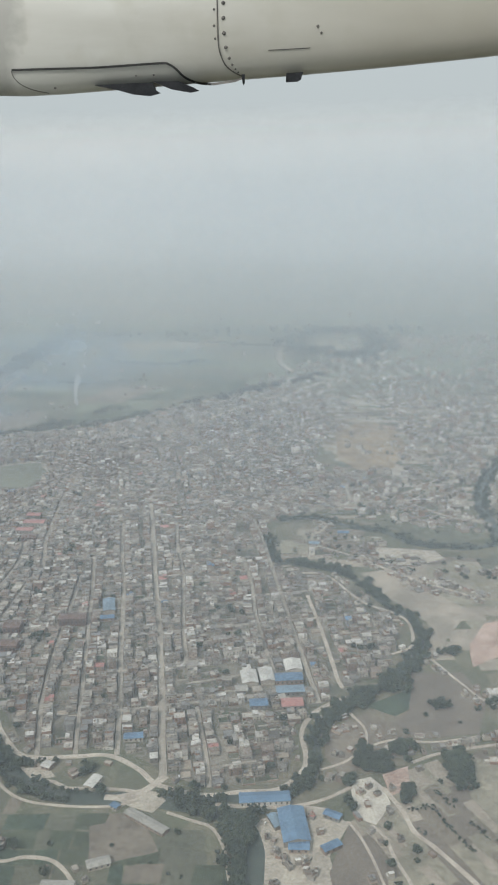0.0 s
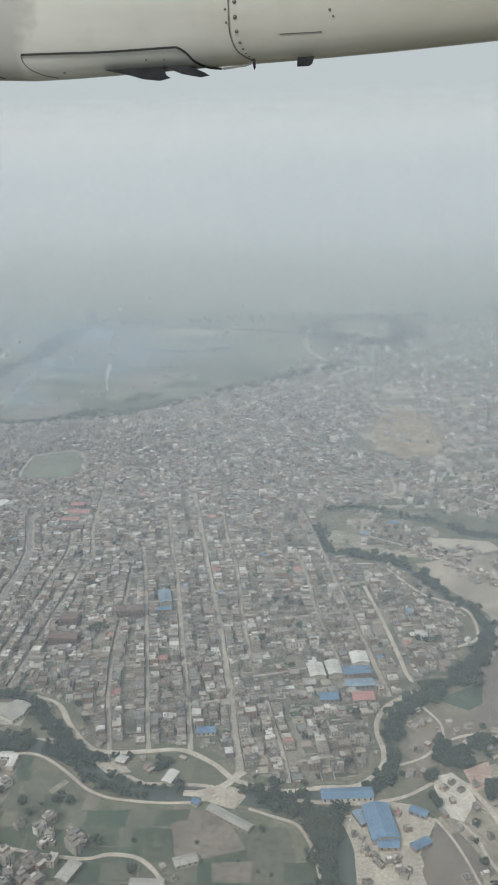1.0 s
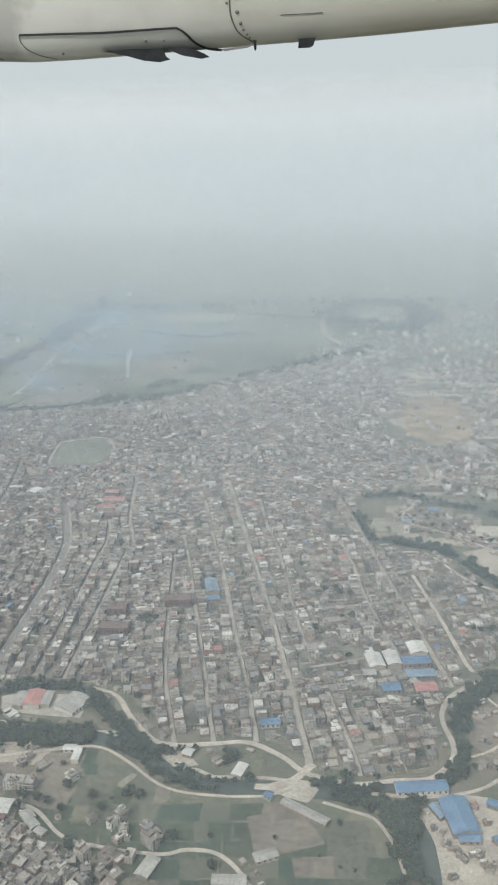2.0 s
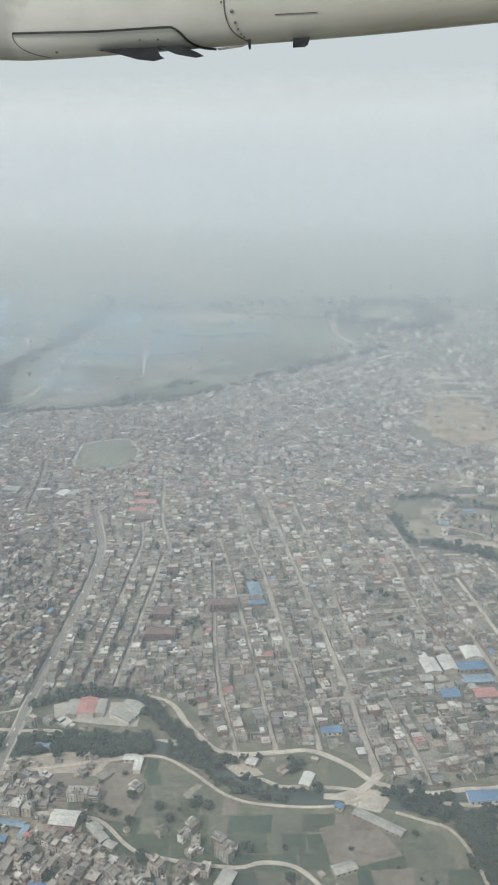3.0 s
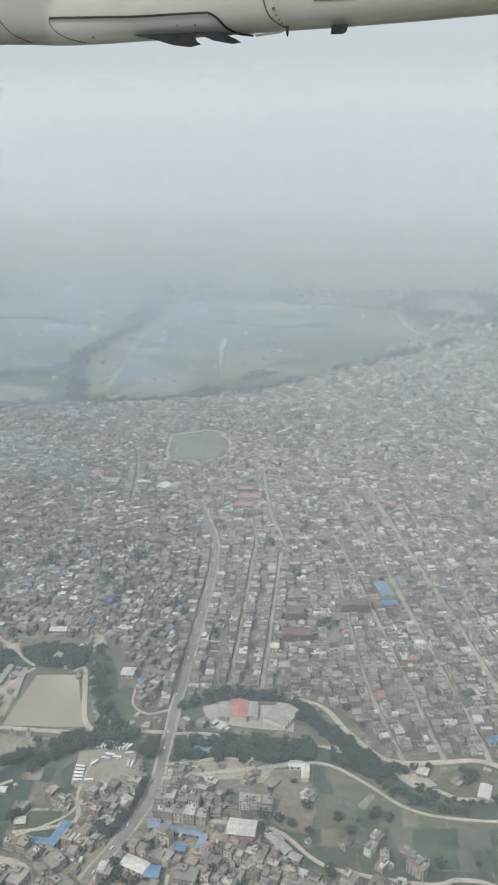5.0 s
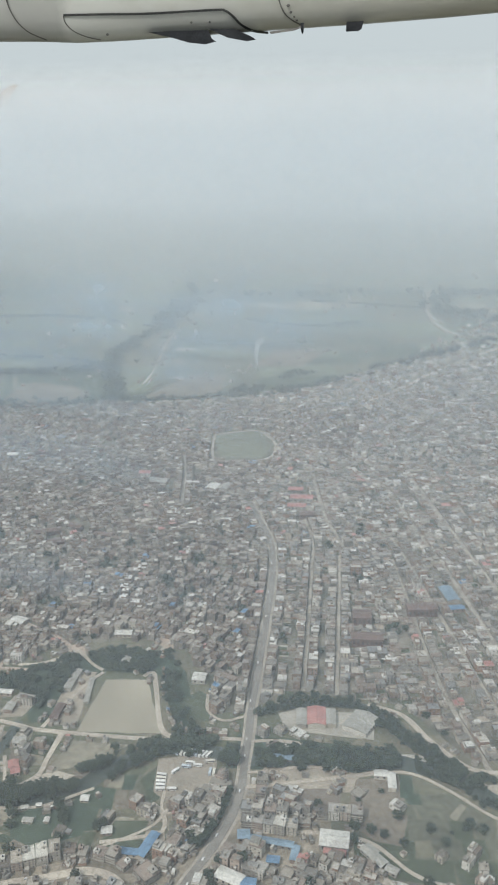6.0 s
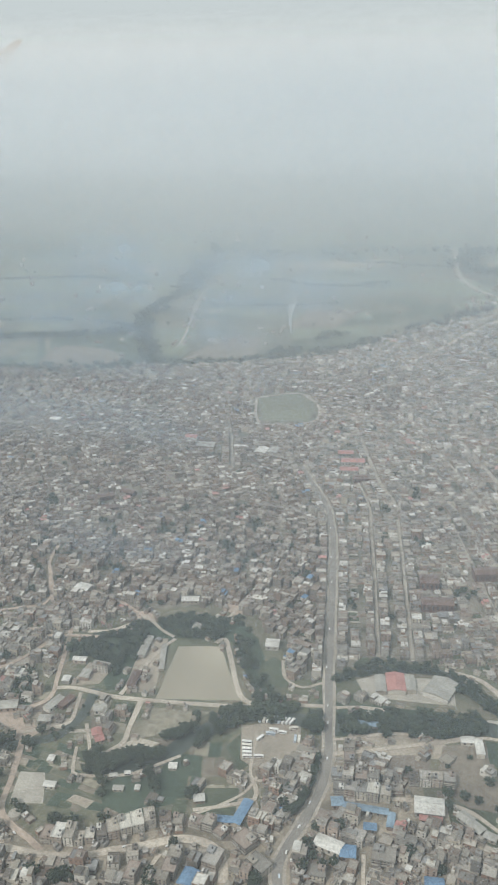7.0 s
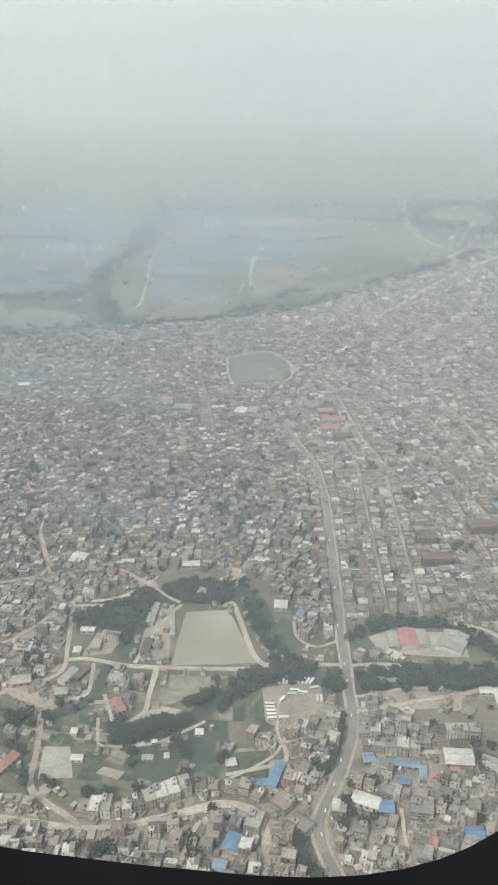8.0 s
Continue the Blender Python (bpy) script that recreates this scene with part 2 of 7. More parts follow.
# ---------------------------------------------------------------- roads, lanes and river, as lines on the plan
ROADS = [  # name, width, surface, height, line
    ("road_shoulder", 6.8, "dust", 0.1, [(-296, 205), (-312, 232), (-320, 248), (-320, 262), (-314, 285), (-311, 305), (-312, 325), (-316, 350), (-321, 383), (-329, 445), (-341, 527), (-352, 572), (-368, 607), (-384, 640)]),
    ("far_road", 7.0, "dust", 0.12, [(-290, 1651), (-281, 1448), (-253, 1326), (-200, 1259), (-140, 1240)]),
    ("far_road", 2.2, "dirt", 0.12, [(-589, 950), (-592, 985), (-610, 1076), (-630, 1168), (-642, 1275), (-645, 1370)]),
    ("pond_path", 2.6, "dust", 0.12, [(-457, 794), (-422, 815), (-407, 804), (-392, 777), (-393, 740), (-437, 729), (-457, 794)]),
    ("lane", 1.6, "dirt", 0.12, [(-26, 342), (-19, 335), (-14, 323), (-6, 309), (2, 290)]),
    ("lane", 1.3, "dirt", 0.12, [(-37, 342), (-30, 333), (-24, 322), (-16, 304)]),
    ("lane", 2.4, "dirt", 0.12, [(-23, 369), (-13, 355), (-7, 342), (2, 334), (11, 325), (24, 311), (40, 290)]),
    ("lane", 1.4, "dirt", 0.12, [(-340, 300), (-343, 290), (-352, 280), (-362, 272)]),
    ("lane", 1.4, "dirt", 0.12, [(-346, 326), (-345, 312), (-341, 298), (-326, 304)]),
    ("lane", 1.4, "dirt", 0.12, [(-289, 268), (-287, 251), (-284, 236), (-281, 222)]),
    ("lane", 1.6, "dirt", 0.12, [(-378, 444), (-383, 425), (-386, 416)]),
    ("lane", 1.6, "dirt", 0.12, [(-322, 372), (-332, 366), (-342, 372), (-346, 386)]),
    ("main_road", 3.9, "asphalt", 0.3, [(-296, 205), (-312, 232), (-320, 248), (-320, 262), (-314, 285), (-311, 305), (-312, 325), (-316, 350), (-321, 383), (-329, 445), (-341, 527), (-352, 572), (-368, 607), (-384, 640)]),
    ("street", 3.2, "dust", 0.12, [(-133, 350), (-132, 359), (-140, 382), (-154, 424), (-175, 484), (-203, 559), (-235, 647), (-262, 720)]),
    ("street", 2.4, "dust", 0.12, [(-160, 367), (-174, 409), (-195, 466), (-223, 546), (-245, 601), (-270, 670)]),
    ("street", 2.0, "dust", 0.12, [(-181, 362), (-204, 426), (-249, 551), (-268, 600)]),
    ("street", 2.0, "dust", 0.12, [(-200, 357), (-219, 402)]),
    ("street", 2.0, "dust", 0.12, [(-106, 352), (-111, 367), (-131, 417)]),
    ("street", 2.2, "dust", 0.12, [(-150, 460), (-164, 500), (-189, 581), (-206, 624), (-225, 680)]),
    ("street", 2.4, "dust", 0.12, [(-64, 434), (-84, 488), (-107, 551), (-139, 642), (-161, 699)]),
    ("street", 2.2, "dust", 0.12, [(-80, 432), (-95, 460), (-120, 524), (-134, 572), (-152, 620)]),
    ("street", 1.9, "dust", 0.12, [(-297, 400), (-308, 481), (-317, 542), (-322, 577), (-336, 620)]),
    ("street", 1.9, "dust", 0.12, [(-279, 400), (-294, 514), (-301, 563)]),
    ("street", 1.8, "dust", 0.12, [(-219, 402), (-233, 446), (-247, 500), (-264, 565)]),
    ("street", 1.8, "dust", 0.12, [(-215, 436), (-191, 443), (-167, 454), (-128, 472), (-92, 486), (-70, 495)]),
    ("street", 1.8, "dust", 0.12, [(-199, 394), (-112, 430), (-78, 445)]),
    ("street", 1.8, "dust", 0.12, [(-229, 473), (-142, 509), (-60, 541)]),
    ("street", 1.8, "dust", 0.12, [(-244, 510), (-157, 546), (-70, 581)]),
    ("street", 1.8, "dust", 0.12, [(-260, 552), (-173, 588), (-112, 612)]),
    ("street", 1.8, "dust", 0.12, [(-276, 594), (-189, 630), (-142, 650)]),
    ("street", 2.6, "dust", 0.12, [(-473, 743), (-457, 698), (-443, 648), (-436, 622)]),
    ("street", 2.4, "dust", 0.12, [(-300, 575), (-311, 602), (-321, 626), (-340, 692), (-352, 735)]),
    ("far_road", 6.0, "dirt", 0.12, [(-320, 940), (-292, 995), (-259, 1073), (-205, 1178), (-165, 1240)]),
    ("lane", 1.6, "dust", 0.12, [(-144, 439), (-129, 446), (-113, 455)]),
    ("lane", 1.5, "dust", 0.12, [(-109, 367), (-98, 372), (-88, 377)]),
    ("river_track", 1.9, "dirt", 0.12, [(-204, 348), (-193, 341), (-183, 341), (-175, 338), (-164, 340), (-149, 342), (-140, 342)]),
    ("embankment_road", 2.8, "dirt", 0.14, [(-262, 396), (-244, 391), (-229, 374), (-212, 359), (-199, 357), (-180, 362), (-163, 366), (-144, 358), (-131, 349), (-108, 346), (-90, 352), (-74, 357), (-65, 369), (-63, 383), (-69, 404), (-67, 420), (-60, 432), (-49, 443)]),
    ("bridge_lane", 4.0, "dirt", 0.12, [(-129, 356), (-133, 349), (-137, 343), (-143, 337), (-154, 335)]),
    ("lane", 2.4, "dirt", 0.12, [(-52, 452), (-56, 458), (-72, 508), (-92, 565)]),
    ("lane", 2.0, "dirt", 0.12, [(-104, 600), (-83, 599), (-53, 562), (-29, 549), (-19, 535), (-16, 508), (-28, 495)]),
    ("country_road", 2.0, "dirt", 0.12, [(-300, 296), (-275, 301), (-251, 301), (-231, 288), (-214, 285), (-185, 286), (-174, 291), (-160, 291), (-146, 280), (-135, 262)]),
    ("river_track", 1.5, "dirt", 0.12, [(-262, 340), (-239, 348), (-220, 341), (-197, 327), (-177, 325), (-151, 329), (-135, 337)]),
    ("river_track", 1.5, "dirt", 0.12, [(-121, 331), (-108, 328), (-97, 325), (-88, 312), (-82, 296)]),
    ("river_track", 2.2, "dirt", 0.12, [(-100, 341), (-88, 342), (-70, 345), (-52, 353), (-38, 366)]),
    ("lane", 2.6, "dirt", 0.12, [(-385, 393), (-381, 398), (-372, 378), (-361, 353), (-352, 348), (-336, 351), (-318, 354)]),
    ("lane", 2.6, "dirt", 0.12, [(-454, 338), (-446, 340), (-434, 339), (-416, 338), (-363, 344), (-352, 347)]),
    ("lane", 2.0, "dirt", 0.12, [(-408, 392), (-412, 382), (-417, 361), (-420, 340)]),
    ("lane", 2.6, "dirt", 0.12, [(-408, 337), (-407, 319), (-406, 308), (-411, 299)]),
    ("lane", 2.4, "red", 0.12, [(-490, 436), (-462, 425), (-451, 421), (-428, 406)]),
    ("lane", 1.6, "dirt", 0.12, [(-458, 388), (-444, 394), (-430, 410)]),
    ("lane", 2.4, "red", 0.12, [(-470, 395), (-462, 365), (-457, 346), (-454, 329), (-466, 317), (-482, 307)]),
    ("lane", 3.0, "red", 0.12, [(-470, 313), (-456, 304), (-450, 289), (-446, 275), (-442, 258), (-433, 250), (-422, 245), (-415, 241)]),
    ("lane", 3.6, "dirt", 0.12, [(-480, 238), (-440, 239), (-425, 239), (-411, 239.5), (-396, 243), (-386, 248), (-373, 254), (-363, 259), (-354, 260), (-346, 257), (-342, 250), (-340, 242)]),
    ("lane", 1.8, "dirt", 0.12, [(-428, 316), (-422, 305), (-417, 296)]),
    ("lane", 1.6, "dirt", 0.12, [(-426, 300), (-422, 287), (-419, 283.5), (-408, 285), (-394, 290), (-377, 305)]),
    ("lane", 2.0, "dirt", 0.12, [(-456, 303), (-444, 309), (-436.5, 315), (-437.5, 326), (-440, 337)]),
    ("lane", 1.8, "dirt", 0.12, [(-449, 390), (-438, 397), (-432, 409), (-417, 398), (-409, 394)]),
    ("lane", 2.0, "red", 0.12, [(-518, 397), (-504, 404), (-495, 407), (-488, 406), (-500, 428), (-509, 447)]),
    ("lane", 2.0, "red", 0.12, [(-496, 402), (-495, 420), (-504, 438), (-514, 457), (-518, 480)]),
    ("lane", 2.2, "red", 0.12, [(-492, 384), (-478, 380), (-464, 383), (-449, 385)]),
    ("lane", 2.0, "red", 0.12, [(-500, 340), (-486, 352), (-474, 376)]),
    ("lane", 1.8, "dirt", 0.12, [(-368, 250), (-370, 240), (-371, 228)]),
    ("lane", 2.0, "dirt", 0.12, [(-348, 302), (-341, 297), (-338, 287), (-348, 281), (-362, 275)]),
    ("lane", 2.6, "dust", 0.12, [(-135, 742), (-100, 744), (-76, 748), (-52, 767), (-27, 801), (-1, 838), (40, 870)]),
    ("lane", 2.6, "dust", 0.12, [(-60, 775), (-27, 757), (2, 735), (40, 722)]),
    ("lane", 3.0, "dust", 0.12, [(-150, 900), (-120, 842), (-96, 800), (-84, 760)]),
    ("lane", 3.4, "dust", 0.12, [(-170, 1010), (-110, 1040), (-40, 1030), (40, 1080), (130, 1090)]),
    ("lane", 3.4, "dust", 0.12, [(-165, 1150), (-80, 1120), (10, 1150), (120, 1210)]),
    ("lane", 2.0, "dirt", 0.12, [(-316, 353), (-300, 357), (-280, 356), (-262, 347)]),
    ("lane", 2.4, "dirt", 0.12, [(-311, 321), (-289, 329), (-275, 335), (-260, 341), (-250, 346)]),
    ("lane", 1.8, "dirt", 0.12, [(-311, 331), (-300, 335), (-289, 340), (-275, 343)]),
    ("lane", 2.0, "dirt", 0.12, [(-10, 391), (0, 399), (10, 404), (24, 411), (60, 424)]),
    ("lane", 1.4, "dirt", 0.12, [(-55, 376), (-44, 384), (-34, 398), (-20, 408), (0, 410), (24, 420)]),
    ("lane", 1.4, "dirt", 0.12, [(-34, 398), (-36, 414), (-46, 428)]),
    ("lane", 1.4, "dirt", 0.12, [(-8, 500), (14, 470), (30, 452), (60, 440)]),
    ("village_lane", 2.0, "dirt", 0.12, [(-105, 705), (-97, 694), (-105, 666), (-97, 652), (-78, 643), (-59, 632), (-42, 619), (-26, 608), (-11, 598), (3, 593), (30, 580)]),
    ("village_lane", 1.8, "dust", 0.12, [(-174, 714), (-145, 707), (-121, 736), (-89, 755), (-57, 754)]),
    ("village_lane", 1.8, "dust", 0.12, [(-44, 750), (-3, 732), (35, 727), (36, 711)]),
]
SURFACES = {"asphalt": (M_ROAD, "grey dusty two-lane asphalt road"), "dust": (M_STREET, "dusty pale town street between houses"), "dirt": (M_DIRT, "pale tan dirt road"), "red": (M_REDDIRT, "pale reddish dirt lane")}
for rank, (name, width, surface, z, line) in enumerate(ROADS):
    mat, label = SURFACES[surface]
    ribbon(name, line, width * (1.2 if name == "street" else 1.0), z + 0.1 + 0.003 * rank, mat, label, "road", 0.3)

RIVERS = [
    (9.0, [(-416, 289), (-398, 294), (-384, 303), (-376, 317), (-365, 330), (-352, 340), (-333, 342), (-315, 340), (-300, 343), (-268, 351), (-247, 355), (-228, 352), (-214, 348), (-200, 339), (-182, 332), (-157, 334), (-137, 338), (-119, 337), (-99, 336), (-84, 330), (-75, 315), (-70, 288), (-66, 250)]),
    (5.5, [(-316, 377), (-305, 384), (-288, 391), (-264, 393), (-250, 382), (-239, 370), (-228, 362), (-214, 351)]),
    (5.0, [(-118, 341), (-97, 346), (-76, 349), (-61, 362), (-58, 384), (-61, 406), (-50, 430), (-32, 458), (-17, 482), (-9, 508), (-13, 528), (-24, 548), (-38, 562), (-51, 583), (-67, 601), (-85, 611), (-107, 614), (-125, 618), (-134, 642), (-141, 662)]),
    (5.0, [(-434, 342), (-432.5, 327), (-433, 317), (-439, 304), (-451, 298), (-464, 290), (-490, 284)]),
    (6.0, [(-745, 1640), (-715, 1580), (-688, 1450), (-676, 1332), (-660, 1254), (-676, 1162), (-672, 1076), (-658, 1028), (-632, 967), (-606, 913), (-592, 872)]),
    (5.0, [(-137, 700), (-119, 709), (-99, 707), (-71, 694), (-48, 690), (-30, 676), (-18, 668), (0, 667), (20, 668), (43, 680), (80, 684)]),
    (9.0, [(60, 920), (37, 832), (31, 769), (40, 723), (44, 682)]),
]
for rank, (width, line) in enumerate(RIVERS):
    ribbon("river", line, width, 0.188 + 0.002 * rank, M_WATER, "narrow dark green river between wooded banks", "river", 0.25)
M_TOWN = plain("trodden_town_ground", [(0.38, (0.1, 0.105, 0.078)), (0.5, (0.17, 0.16, 0.128)), (0.64, (0.25, 0.228, 0.188))], 0.07, 0.7)
M_CROP = plain("green_crop", [(0.35, (0.07, 0.088, 0.058)), (0.65, (0.1, 0.116, 0.078))], 0.06, 0.35)
M_DEEP = plain("dark_green_crop", [(0.35, (0.055, 0.08, 0.058)), (0.65, (0.075, 0.1, 0.07))], 0.06, 0.35)
M_STUBBLE = plain("pale_stubble", [(0.35, (0.25, 0.232, 0.18)), (0.65, (0.335, 0.31, 0.24))], 0.06, 0.35)
M_SOIL = plain("ploughed_soil", [(0.35, (0.185, 0.162, 0.13)), (0.65, (0.245, 0.212, 0.17))], 0.06, 0.35)
M_GREYGREEN = plain("fallow_plot", [(0.35, (0.112, 0.118, 0.086)), (0.65, (0.155, 0.155, 0.115))], 0.06, 0.35)
M_BEIGE = plain("beige_soil", [(0.35, (0.315, 0.278, 0.225)), (0.65, (0.405, 0.36, 0.295))], 0.06, 0.8)
# haze put into the colour: far plots lightened in place of a thicker veil
M_FARGREEN = plain("pale_green_field", [(0.35, (0.15, 0.172, 0.122)), (0.65, (0.19, 0.208, 0.15))], 0.06, 0.35)
M_DARKSOIL = plain("damp_brown_soil", [(0.35, (0.17, 0.148, 0.122)), (0.65, (0.22, 0.19, 0.158))], 0.06, 0.8)
M_SAND = plain("pale_sand", [(0.35, (0.41, 0.372, 0.31)), (0.65, (0.47, 0.427, 0.355))], 0.15, 0.8)
M_PINK = plain("red_clay", [(0.35, (0.44, 0.315, 0.26)), (0.65, (0.55, 0.42, 0.35))], 0.12, 0.8)
M_WHITESAND = plain("white_sand", [(0.35, (0.54, 0.505, 0.435)), (0.65, (0.61, 0.57, 0.495))], 0.15, 0.9)
M_CONCRETE = plain("worn_concrete", [(0.35, (0.405, 0.383, 0.332)), (0.65, (0.46, 0.432, 0.375))], 0.2, 1.2)
plot("pond", [(-455, 792), (-422, 812), (-409, 802), (-395, 776), (-396, 743), (-436, 733)], 0.1, M_POND, "murky olive green town pond", "pond")
plot("sports_field", [(-404, 386), (-382, 391), (-360, 349), (-402, 341)], 0.1, plain("field_sand", [(0.35, (0.385, 0.352, 0.275)), (0.65, (0.425, 0.39, 0.31))], 0.015, 4.0), "bare sandy sports field ringed by dirt lanes", "sports field")


TOWN = [(-262, 402), (-244, 398), (-226, 381), (-210, 364), (-180, 369), (-160, 373), (-142, 365), (-128, 357), (-108, 352), (-76, 364), (-70, 383), (-76, 404), (-70, 424), (-50, 450), (-34, 470), (-24, 500), (-28, 540),
        (-56, 580), (-98, 607), (-126, 606), (-148, 690), (-104, 735), (-66, 770), (-96, 800), (-70, 835), (-128, 838), (-140, 930), (-116, 1000), (-150, 1040), (-110, 1090), (-175, 1150), (-220, 1190), (-300, 1100), (-386, 975), (-466, 912), (-534, 884), (-629, 852), (-760, 822), (-860, 640), (-640, 440), (-520, 402), (-474, 394), (-462, 400), (-440, 414), (-424, 420), (-395, 430), (-370, 424), (-350, 400), (-338, 372), (-325, 374), (-300, 397)]
SOUTH = [(-470, 180), (-470, 246), (-436, 254), (-420, 247), (-391, 252), (-372, 262), (-352, 268), (-348, 290), (-342, 305), (-322, 322), (-300, 332), (-286, 330), (-288, 312), (-262, 318), (-255, 300), (-240, 284), (-215, 275), (-210, 180)]
WEST = [(-700, 240), (-700, 440), (-500, 430), (-470, 395), (-468, 330), (-490, 300), (-480, 250)]
plot("town_ground", TOWN, 0.05, M_TOWN, "trodden dusty ground between the town houses", "ground")
plot("town_ground", SOUTH, 0.05, plain("dusty_yard_ground", [(0.38, (0.2, 0.18, 0.14)), (0.5, (0.29, 0.255, 0.2)), (0.64, (0.37, 0.325, 0.26))], 0.07, 0.7), "trodden dusty ground between the houses", "ground")

